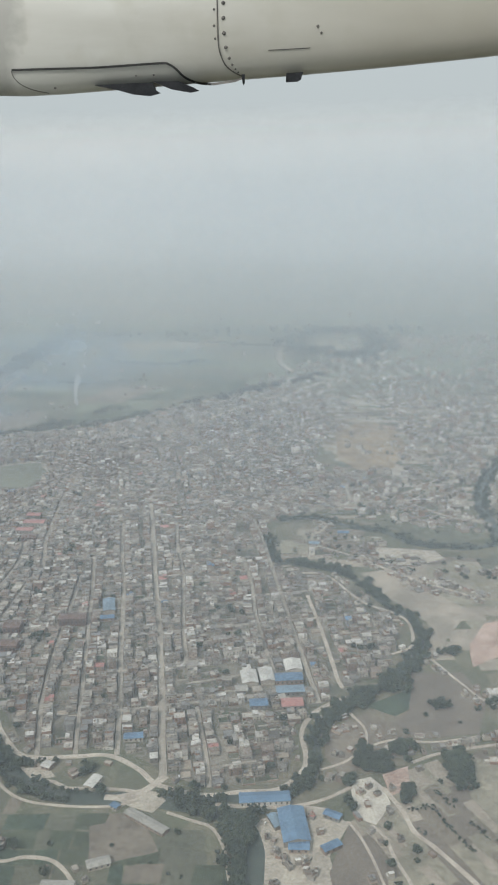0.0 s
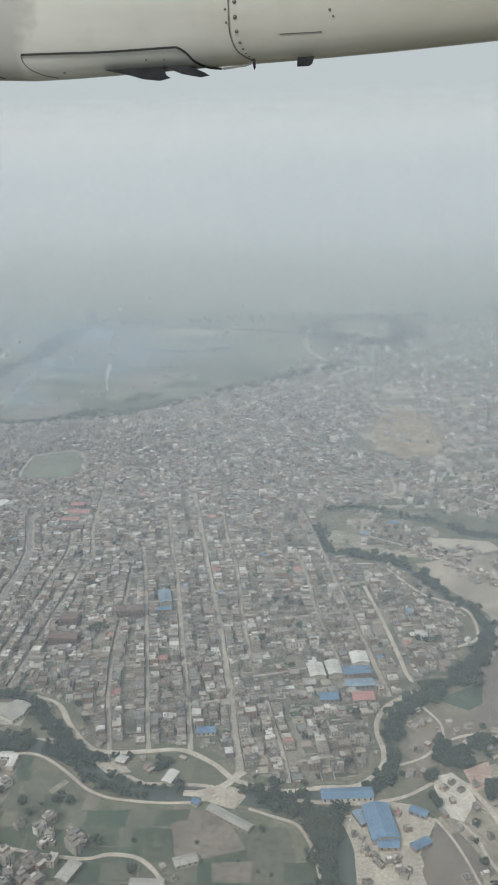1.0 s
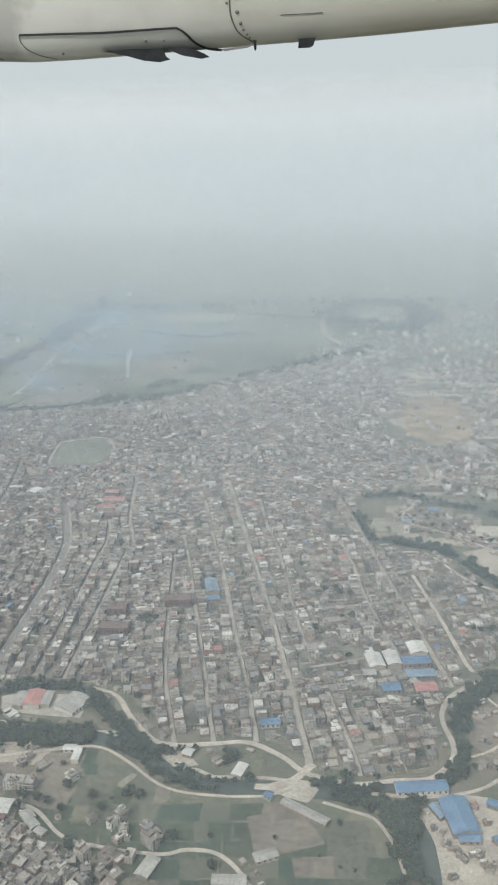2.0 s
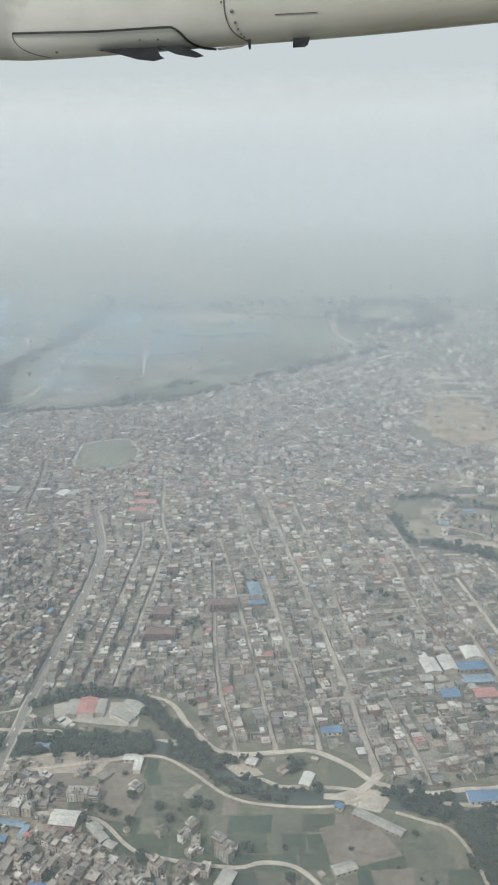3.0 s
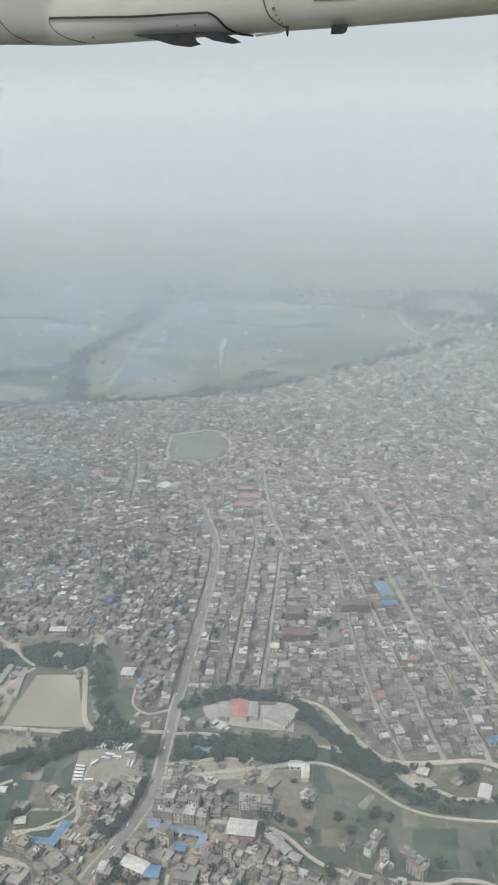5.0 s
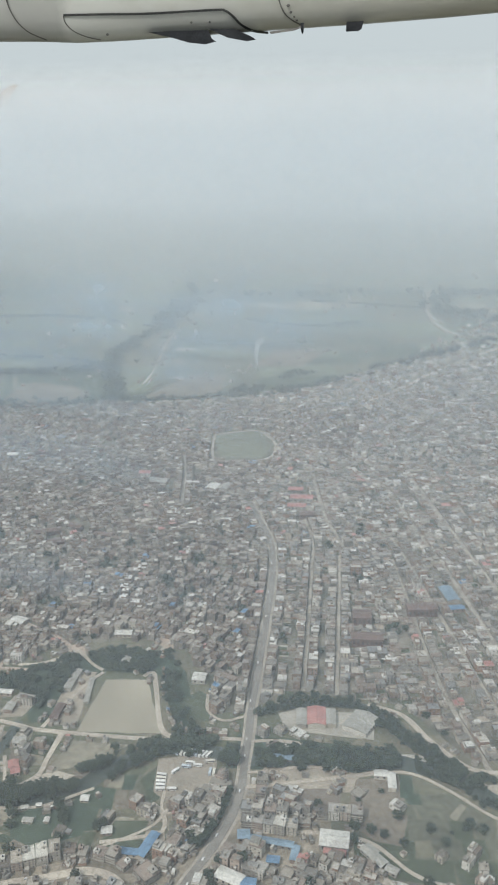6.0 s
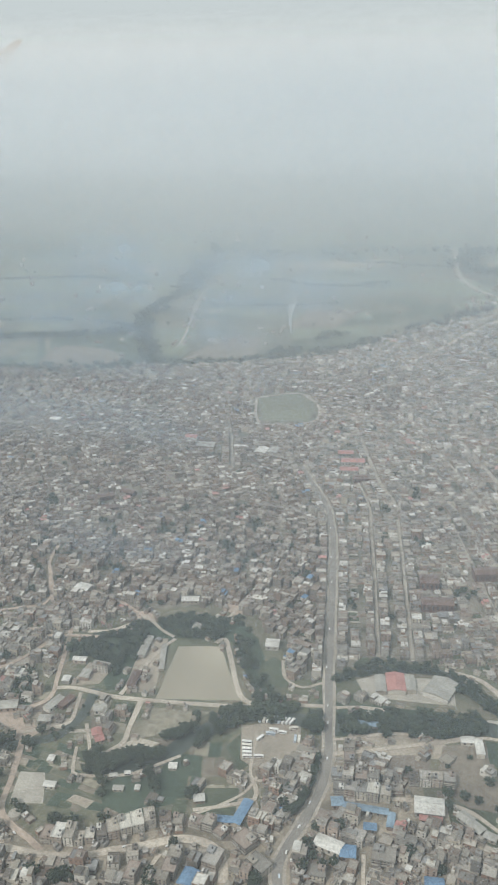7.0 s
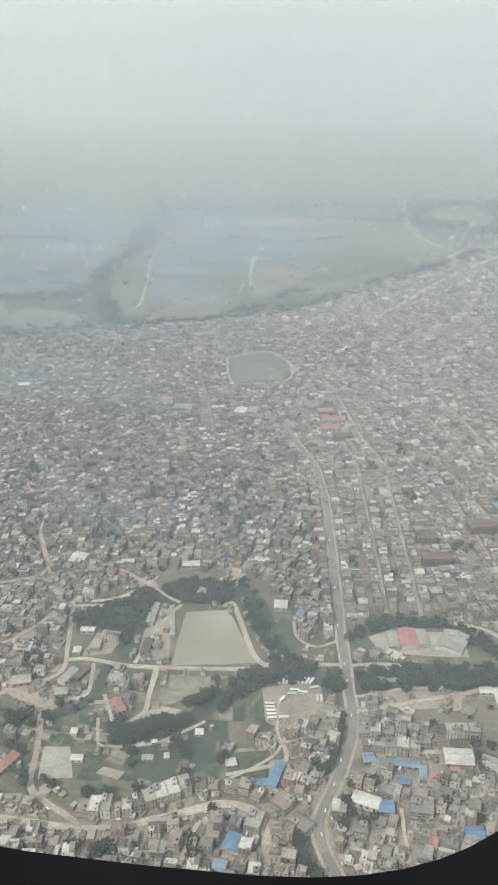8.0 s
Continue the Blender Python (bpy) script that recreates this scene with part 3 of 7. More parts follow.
# patches with a look of their own; no trees grow on the bare ones
OPEN = []
for rank, (name, corners, mat, label) in enumerate([
    ("crop_field", [(-400, 287), (-376, 299), (-371, 277), (-388, 266), (-401, 269), (-405, 279)], M_DEEP, "deep green crop field beside the houses"),
    ("wood_floor", [(-462, 374), (-456, 386), (-435, 403), (-424, 405), (-406, 417), (-380, 420), (-363, 402), (-344, 358), (-352, 352), (-376, 396), (-408, 394), (-417, 345), (-428, 342), (-439, 358), (-447, 368), (-457, 360)], M_DEEP, "dark grassy ground under the trees"),
    ("wood_floor", [(-322, 358), (-262, 362), (-246, 352), (-262, 342), (-322, 332)], M_DEEP, "dark grassy river bank under trees"),
    ("works_yard", [(-302, 341), (-262, 345), (-256, 330), (-290, 324), (-306, 330)], M_BEIGE, "beige trodden yard by the river trees"),
    ("soil_field", [(-261, 338), (-243, 346), (-238, 330), (-247, 313), (-262, 318)], M_SOIL, "brown bare field by the river"),
    ("soil_field", [(-288, 326), (-266, 330), (-266, 319), (-288, 314)], M_DARKSOIL, "grey-brown bare plot behind the flats"),
    ("crop_field", [(-242, 346), (-236, 346), (-234, 332), (-240, 331)], M_DEEP, "dark green plot beside the farmhouse"),
    ("soil_field", [(-257, 316), (-236, 321), (-237, 302), (-248, 302), (-256, 307)], M_SOIL, "brown bare field above the dirt road"),
    ("fallow_field", [(-290, 316), (-279, 318), (-278, 310), (-285, 311)], M_GREYGREEN, "grey-green plot among houses"),
    ("concrete_yard", [(-257, 289), (-250, 290), (-250, 277), (-257, 276)], M_CONCRETE, "pale concrete yard by the dirt road"),
    ("dry_yard", [(-214, 333), (-211, 332), (-215, 322), (-218, 324)], M_STUBBLE, "pale narrow plot among crops"),
    ("soil_field", [(-153, 315), (-131, 326), (-117, 306), (-144, 291)], M_SOIL, "brown bare field beside the crossing"),
    ("dry_yard", [(-424, 388), (-412, 392), (-404, 345), (-420, 343)], M_BEIGE, "pale dusty strip beside the sports field"),
    ("dry_yard", [(-448, 342), (-434, 346), (-432, 360), (-446, 362)], M_BEIGE, "pale dusty yard among trees"),
    ("court", [(-359, 376), (-351, 388), (-333, 376), (-340, 364), (-351, 363)], M_CROP, "grassy court with a dirt rim"),
    ("crop_field", [(-352, 330), (-341, 318), (-348, 300), (-358, 315)], M_CROP, "green plot beside the bus park"),
    ("crop_field", [(-360, 288), (-346, 292), (-344, 276), (-362, 272)], M_CROP, "mown green yard beside blue roofs"),
    ("fallow_field", [(-402, 334), (-372, 337), (-384, 322), (-402, 310)], M_STUBBLE, "pale rough fallow field below the lane"),
    ("sand_bank", [(-414, 299), (-406, 307), (-399, 312), (-389, 311), (-397, 302), (-408, 296)], M_SAND, "pale sandy bank by the trees"),
    ("crop_field", [(-421, 334), (-410, 335), (-408, 320), (-417, 321)], M_CROP, "grassy plot with a pale ring"),
    ("paved_lot", [(-311, 260), (-303, 263), (-301, 248), (-305, 245), (-309, 253)], M_DARKSOIL, "dark bare lot beside the main road"),
    ("paved_lot", [(-413, 233), (-407, 234), (-405, 226), (-411, 225)], M_REDDIRT, "pale pinkish paved lot among houses"),
    ("paved_lot", [(-388, 232), (-382, 232), (-382, 225), (-387, 225)], M_REDDIRT, "small pale pinkish paved lot among houses"),
    ("bus_park", [(-355, 331), (-328, 341), (-323, 318), (-339, 304), (-350, 309)], M_BEIGE, "beige dirt bus park"),
    ("concrete_yard", [(-444, 280), (-433, 281.5), (-426, 264.5), (-440, 261.5)], M_CONCRETE, "large pale concrete yard"),
    ("dirt_square", [(-440, 413), (-431, 417), (-424, 406), (-432, 401)], M_REDDIRT, "reddish dirt crossing of lanes by the wood"),
    ("dirt_yard", [(-462, 303), (-455, 312), (-447, 306), (-453, 296)], M_REDDIRT, "reddish dirt corner by the canal"),
    ("green_yard", [(-481, 334), (-472, 344), (-462, 333), (-460, 320), (-470, 322)], M_DEEP, "dark green yard with trees"),
    ("dirt_square", [(-482, 325), (-466, 322), (-456, 308), (-464, 304), (-478, 312)], M_REDDIRT, "reddish dirt square where lanes meet"),
    ("dirt_square", [(-392, 430), (-378, 446), (-370, 436), (-380, 420)], M_REDDIRT, "reddish dirt square among houses"),
    ("school_yard", [(-306, 378), (-298, 383), (-258, 389), (-256, 368), (-300, 366)], M_CONCRETE, "pale concrete yard beside red roofs"),
    ("plaza", [(-150, 336), (-147, 339), (-140, 344), (-129, 344), (-124, 339), (-128, 329), (-138, 331)], M_SAND, "pale sandy crossing of dirt roads"),
    ("gravel_bar", [(-254, 356), (-240, 361), (-228, 362), (-216, 356), (-226, 357), (-240, 357)], M_CONCRETE, "bright concrete strip along the river"),
    ("sand_bank", [(-207, 346), (-192, 352), (-184, 345), (-193, 340)], M_SAND, "pale sandy bank inside the river bend"),
    ("works_yard", [(-58, 349), (-48, 349), (-36, 341), (-42, 319), (-37, 302), (-72, 285), (-79, 334)], M_SAND, "pale sandy works yard round blue sheds"),
    ("sand_heap", [(-38, 364), (-37, 372), (-30, 376), (-22, 369), (-18, 358), (-24, 343), (-30, 344), (-36, 352)], M_WHITESAND, "bare white sand lot"),
    ("clay_pit", [(-24, 379), (-12, 388), (-10, 372), (-19, 363)], M_PINK, "pinkish clay lot"),
    ("clay_pit", [(21, 489), (19, 516), (29, 546), (46, 556), (48, 515), (28, 497)], M_PINK, "large pinkish clay pit"),
    ("soil_field", [(-41, 309), (-36, 340), (-17, 315), (-12, 290), (-34, 285)], M_DARKSOIL, "damp brown ploughed field"),
    ("soil_field", [(-15, 476), (15, 482), (28, 456), (24, 423), (-8, 411), (-21, 424), (-14, 438)], M_DARKSOIL, "wide brown bare field"),
    ("soil_field", [(-56, 409), (-37, 430), (-21, 424), (-8, 408), (-21, 389), (-45, 375), (-54, 387)], M_SOIL, "brown bare field inside the river bend"),
    ("green_pool", [(-38, 436), (-14, 459), (-14, 438), (-21, 430)], M_DEEP, "dark green weedy pool"),
    ("dry_plain", [(-59, 608), (-14, 632), (70, 632), (66, 556), (19, 560), (-3, 496), (-8, 541), (-35, 571)], M_BEIGE, "dry beige plain"),
    ("dry_plain", [(-53, 658), (-29, 659), (-6, 659), (2, 646), (-16, 630), (-35, 627), (-48, 639)], M_SAND, "pale sandy river flat"),
    ("dry_plain", [(-12, 627), (12, 645), (60, 620), (60, 578), (15, 566), (-7, 589)], M_STUBBLE, "pale dry terraced flat"),
    ("dry_plain", [(-133, 653), (-105, 653), (-96, 642), (-126, 632)], M_STUBBLE, "pale strip field by the village"),
    ("soil_field", [(-103, 675), (-94, 687), (-74, 680), (-77, 658), (-91, 651)], M_SOIL, "brown field by the village lane"),
    ("crop_field", [(-49, 707), (-39, 745), (14, 735), (34, 710), (22, 676), (-6, 676), (-31, 688)], M_GREYGREEN, "grey-green plain beyond the river"),
    ("dry_field", [(20, 400), (32, 403), (70, 390), (60, 340), (31, 353), (18, 371)], M_STUBBLE, "pale bare field by the lane"),
    ("dry_plain", [(-128, 990), (-96, 1030), (-62, 1010), (-44, 930), (-52, 860), (-84, 842), (-112, 880)], plain("dusty_hill", [(0.35, (0.26, 0.205, 0.14)), (0.65, (0.35, 0.275, 0.19))], 0.03, 0.1), "bare ochre slope beyond the town"),
    ("far_field", [(-381, 1546), (-159, 1573), (-182, 1440), (-335, 1397)], M_GREYGREEN, "pale far field"),
    ("far_field", [(-240, 1520), (-215, 1550), (-175, 1530), (-175, 1470), (-225, 1480)], M_STUBBLE, "pale clearing on a wooded far hill"),
    ("far_field", [(-760, 941), (-678, 1052), (-612, 900), (-720, 855)], M_CROP, "green far field"),
    ("far_field", [(-546, 1014), (-464, 975), (-448, 915), (-527, 905)], M_GREYGREEN, "grey-green far field"),
    ("far_field", [(-605, 1455), (-520, 1490), (-441, 1525), (-400, 1540), (-400, 1470), (-520, 1430)], M_STUBBLE, "pale dry far field"),
    ("far_field", [(-716, 842), (-727, 905), (-718, 930), (-666, 927), (-632, 899), (-634, 872), (-673, 858)], M_SOIL, "olive-brown far field by a dark wood"),
    ("far_field", [(-752, 996), (-696, 1010), (-709, 1050), (-764, 1043)], M_GREYGREEN, "grey-green far field"),
    ("far_field", [(-603, 1115), (-582, 1122), (-581, 1136), (-602, 1130)], M_SAND, "narrow pale bare far strip"),
    ("far_field", [(-604, 1170), (-581, 1174), (-578, 1186), (-602, 1184)], M_SAND, "narrow pale bare far strip"),
    ("far_field", [(-786, 1366), (-761, 1358), (-760, 1384), (-784, 1390)], M_SAND, "pale bare far strip"),
    ("far_field", [(-784, 1142), (-752, 1146), (-752, 1158), (-784, 1155)], M_STUBBLE, "pale bare far strip"),
    ("far_field", [(-756, 952), (-731, 902), (-727, 904), (-751, 954)], M_STUBBLE, "thin pale bare far strip"),
    ("far_field", [(-570, 900), (-545, 1000), (-500, 1010), (-490, 930)], M_SOIL, "olive-brown far field beyond the town"),
    ("far_field", [(-600, 1210), (-560, 1300), (-480, 1290), (-500, 1200)], M_GREYGREEN, "grey-green far field"),
    ("far_field", [(-480, 1060), (-470, 1150), (-400, 1160), (-420, 1070)], M_SOIL, "olive-brown far field"),
]):
    if mat in (M_SAND, M_WHITESAND, M_PINK, M_REDDIRT, M_CONCRETE) or name in ("bus_park", "dry_yard"):
        OPEN.append(corners)
    plot(name, corners, 0.2 if name == "plaza" else 0.09 + 0.002 * rank, mat, label, name.replace("_", " "))


def inside(pts, poly):
    x, y = pts[:, 0], pts[:, 1]
    hit = np.zeros(len(pts), bool)
    for (x0, y0), (x1, y1) in zip(poly, poly[1:] + poly[:1]):
        cross = (y0 > y) != (y1 > y)
        hit ^= cross & (x < (x1 - x0) * (y - y0) / (y1 - y0 + 1e-9) + x0)
    return hit


def away(pts, line, gap):
    """True for points farther than gap from the line."""
    line = smooth_line(line, 2.0)
    ok = np.ones(len(pts), bool)
    box = (pts[:, 0] > line[:, 0].min() - gap) & (pts[:, 0] < line[:, 0].max() + gap) & (pts[:, 1] > line[:, 1].min() - gap) & (pts[:, 1] < line[:, 1].max() + gap)
    idx = np.where(box)[0]
    for k in range(0, len(idx), 4000):
        j = idx[k:k + 4000]
        d = ((pts[j][:, None] - line[None]) ** 2).sum(-1).min(1)
        ok[j] = d > gap * gap
    return ok


def patchwork(poly, cell, turn, mats, keep, seed, label, z=0.07):
    """Small farm plots side by side, each with its own crop."""
    rng = np.random.default_rng(seed)
    c, s = math.cos(radians(turn)), math.sin(radians(turn))
    p = np.array(poly, float)
    mid = p.mean(0)
    span = np.abs(p - mid).max() * 1.5
    v = -span
    while v < span:
        h = cell[1] * rng.uniform(0.6, 1.5)
        u = -span
        while u < span:
            w = cell[0] * rng.uniform(0.5, 1.6)
            cx, cy = mid[0] + c * (u + w / 2) - s * (v + h / 2), mid[1] + s * (u + w / 2) + c * (v + h / 2)
            if inside(np.array([[cx, cy]]), poly)[0] and rng.random() < keep:
                q = []
                for a, b in ((0.15, 0.15), (w - 0.15, 0.15), (w - 0.15, h - 0.15), (0.15, h - 0.15)):
                    a, b = u + a + rng.uniform(-1.0, 1.0), v + b + rng.uniform(-0.9, 0.9)
                    q.append((mid[0] + c * a - s * b, mid[1] + s * a + c * b))
                plot("farm_plot", q, z + 0.015 * (len(bpy.data.objects) % 97) / 97, mats[rng.integers(len(mats))], label, "field")
            u += w
        v += h


GREENS = [M_CROP, M_CROP, M_DEEP, M_GREYGREEN, M_GREYGREEN, M_SOIL, M_STUBBLE]
DRY = [M_BEIGE, M_BEIGE, M_STUBBLE, M_SOIL, M_DARKSOIL, M_GREYGREEN]
patchwork([(-262, 336), (-239, 343), (-220, 336), (-197, 322), (-150, 326), (-100, 322), (-86, 300), (-78, 240), (-205, 240), (-236, 283), (-262, 300)], (12, 8), 12, [M_CROP, M_CROP, M_CROP, M_DEEP, M_GREYGREEN, M_GREYGREEN, M_GREYGREEN, M_SOIL], 0.9, 11, "small farm plot of crops by the river")
patchwork([(-468, 262), (-468, 300), (-400, 296), (-402, 264)], (7, 4), -8, GREENS + [M_BEIGE, M_STUBBLE, M_DEEP], 0.95, 12, "small vegetable plot near the lane")
patchwork([(-402, 299), (-386, 312), (-356, 322), (-350, 300), (-360, 290), (-364, 268), (-402, 264)], (6, 12), 8, GREENS + [M_STUBBLE], 0.8, 18, "narrow farm plot between houses and trees")
patchwork([(-500, 338), (-410, 334), (-412, 302), (-440, 308), (-500, 296)], (8, 6), 15, DRY + [M_STREET, M_GREYGREEN], 0.7, 19, "pale dusty plot by the canal")
patchwork([(-500, 340), (-464, 342), (-464, 380), (-500, 430)], (9, 7), 25, DRY + [M_STREET, M_GREYGREEN], 0.7, 20, "pale dusty plot among houses")
patchwork([(-350, 300), (-322, 318), (-318, 290), (-334, 262), (-366, 262), (-362, 290)], (8, 6), 20, DRY + [M_GREYGREEN], 0.7, 22, "pale dusty plot among houses")
plot("terraced_land", [(-36, 340), (-22, 366), (-8, 388), (40, 404), (90, 380), (90, 280), (-15, 280)], 0.06, M_STUBBLE, "pale earth ridges between terraced plots", "field")
patchwork([(-36, 340), (-22, 366), (-8, 388), (40, 404), (90, 380), (90, 280), (-15, 280)], (18, 6), -52, [M_BEIGE, M_BEIGE, M_STUBBLE, M_STUBBLE, M_SOIL, M_DARKSOIL, M_BEIGE], 0.97, 13, "pale dry terraced plot")
patchwork([(-10, 500), (30, 480), (90, 500), (90, 560), (15, 560)], (22, 14), 15, DRY, 0.8, 14, "dry beige plot")
patchwork([(-128, 655), (-90, 700), (-45, 672), (0, 650), (90, 680), (90, 600), (-60, 618), (-118, 622)], (18, 11), 8, DRY, 0.8, 15, "dry beige plot beside the river")
patchwork([(-112, 720), (-100, 830), (-140, 960), (-160, 1150), (200, 1150), (190, 700), (30, 700)], (22, 9), 10, DRY + DRY + [M_CONCRETE, M_STREET, M_GREYGREEN], 0.9, 16, "mixed farm plot at the edge of town")
patchwork([(-460, 925), (-540, 900), (-760, 840), (-1100, 760), (-1300, 1700), (200, 1900), (150, 1200), (-180, 1280), (-300, 1110)], (80, 42), 14, [M_CROP, M_GREYGREEN, M_GREYGREEN, M_FARGREEN, M_FARGREEN], 0.85, 17, "wide far farm plot beyond the town")


# ---------------------------------------------------------------- houses
M_GLASS = plain("dark_window_opening", [(0.3, (0.03, 0.033, 0.036)), (0.7, (0.06, 0.062, 0.062))], 0.5, 2.0, 0.4)
M_SLAB = plain("concrete_slab", [(0.3, (0.34, 0.32, 0.28)), (0.7, (0.44, 0.42, 0.37))], 0.3, 1.5)
M_TANK = plain("black_water_tank", [(0.3, (0.025, 0.025, 0.028)), (0.7, (0.04, 0.04, 0.043))], 0.5, 2.0, 0.5)


def tin(name, colour, dull):
    return plain(name, [(0.35, dull), (0.65, colour)], 0.12, 0.9, 0.5)


M_BLUE = tin("blue_tin", (0.16, 0.27, 0.4), (0.12, 0.2, 0.31))
M_PALEBLUE = tin("faded_blue_tin", (0.25, 0.34, 0.42), (0.19, 0.27, 0.34))
M_RED = tin("red_tin", (0.47, 0.24, 0.21), (0.38, 0.19, 0.17))
M_BROWN = tin("brown_brick_roof", (0.18, 0.12, 0.1), (0.135, 0.092, 0.076))
M_WHITE = tin("white_tin", (0.66, 0.65, 0.61), (0.52, 0.51, 0.47))
M_GREY = tin("grey_tin", (0.4, 0.39, 0.35), (0.32, 0.31, 0.28))


def add_box(bm, x0, x1, y0, y1, z0, z1, mat=0, top=None):
    v = [bm.verts.new((x, y, z)) for z in (z0, z1) for x, y in ((x0, y0), (x1, y0), (x1, y1), (x0, y1))]
    for q in ((0, 1, 5, 4), (1, 2, 6, 5), (2, 3, 7, 6), (3, 0, 4, 7), (3, 2, 1, 0)):
        bm.faces.new([v[i] for i in q]).material_index = mat
    bm.faces.new([v[i] for i in (4, 5, 6, 7)]).material_index = mat if top is None else top


def town_house(w, d, storeys, rng, label, category="house", stair=True, storey=1.28):
    """A flat-roofed house: storeys with slab edges and window openings, a parapet, a stair head and a water tank."""
    root = new("town_house")
    h = storeys * storey
    bm = bmesh.new()
    add_box(bm, -w / 2, w / 2, -d / 2, d / 2, -0.3, h)
    for k in range(storeys):
        z = k * storey + 0.34
        nx, ny = max(2, int(w / 1.5)), max(2, int(d / 1.6))
        for i in range(nx):
            x = -w / 2 + (i + 0.5) * w / nx
            for y0, y1 in ((-d / 2 - 0.03, -d / 2 + 0.1), (d / 2 - 0.1, d / 2 + 0.03)):
                if rng.random() < 0.85:
                    add_box(bm, x - 0.27, x + 0.27, y0, y1, z if rng.random() < 0.8 else z - 0.4, z + 0.6, 1)
        for i in range(ny):
            y = -d / 2 + (i + 0.5) * d / ny
            for x0, x1 in ((-w / 2 - 0.03, -w / 2 + 0.1), (w / 2 - 0.1, w / 2 + 0.03)):
                if rng.random() < 0.6:
                    add_box(bm, x0, x1, y - 0.25, y + 0.25, z, z + 0.6, 1)
    part("wall", bm, [M_WALL, M_GLASS], root)
    for k in range(1, storeys):
        bm = bmesh.new()
        out = 0.5 if rng.random() < 0.5 else 0.14
        add_box(bm, -w / 2 - 0.12, w / 2 + 0.12, -d / 2 - out, d / 2 + 0.12, k * storey - 0.09, k * storey + 0.09)
        if out > 0.3:
            add_box(bm, -w / 2 - 0.12, w / 2 + 0.12, -d / 2 - out, -d / 2 - out + 0.07, k * storey + 0.09, k * storey + 0.5)
        part("floor_slab", bm, M_SLAB, root)
    bm = bmesh.new()
    add_box(bm, -w / 2 - 0.2, w / 2 + 0.2, -d / 2 - 0.25, d / 2 + 0.2, h, h + 0.14)
    for x0, x1, y0, y1 in ((-w / 2 - 0.2, w / 2 + 0.2, -d / 2 - 0.25, -d / 2 - 0.1), (-w / 2 - 0.2, w / 2 + 0.2, d / 2 + 0.05, d / 2 + 0.2),
                           (-w / 2 - 0.2, -w / 2 - 0.05, -d / 2 - 0.1, d / 2 + 0.05), (w / 2 + 0.05, w / 2 + 0.2, -d / 2 - 0.1, d / 2 + 0.05)):
        add_box(bm, x0, x1, y0, y1, h + 0.14, h + 0.52)
    part("roof", bm, M_ROOF, root)
    if stair:
        sx, sy = (1 if rng.random() < 0.5 else -1), (1 if rng.random() < 0.7 else -1)
        bm = bmesh.new()
        cx, cy, a, b = sx * w * 0.24, sy * d * 0.24, w * 0.22, d * 0.2
        add_box(bm, cx - a, cx + a, cy - b, cy + b, h + 0.14, h + 1.35)
        add_box(bm, cx - a - 0.15, cx + a + 0.15, cy - b - 0.15, cy + b + 0.15, h + 1.35, h + 1.47)
        add_box(bm, cx - 0.25, cx + 0.25, cy - b - 0.03, cy - b + 0.1, h + 0.14, h + 1.05, 1)
        head = part("stair_head", bm, [M_ROOF, M_GLASS], root)
        bm = bmesh.new()
        bmesh.ops.create_cone(bm, cap_ends=True, segments=10, radius1=0.34, radius2=0.3, depth=0.75, matrix=Matrix.Translation((cx + a * 0.3, cy, h + 1.47 + 0.37)))
        part("water_tank", bm, M_TANK, head, "black plastic water tank")
    return tagged(root, label, category, "town houses")


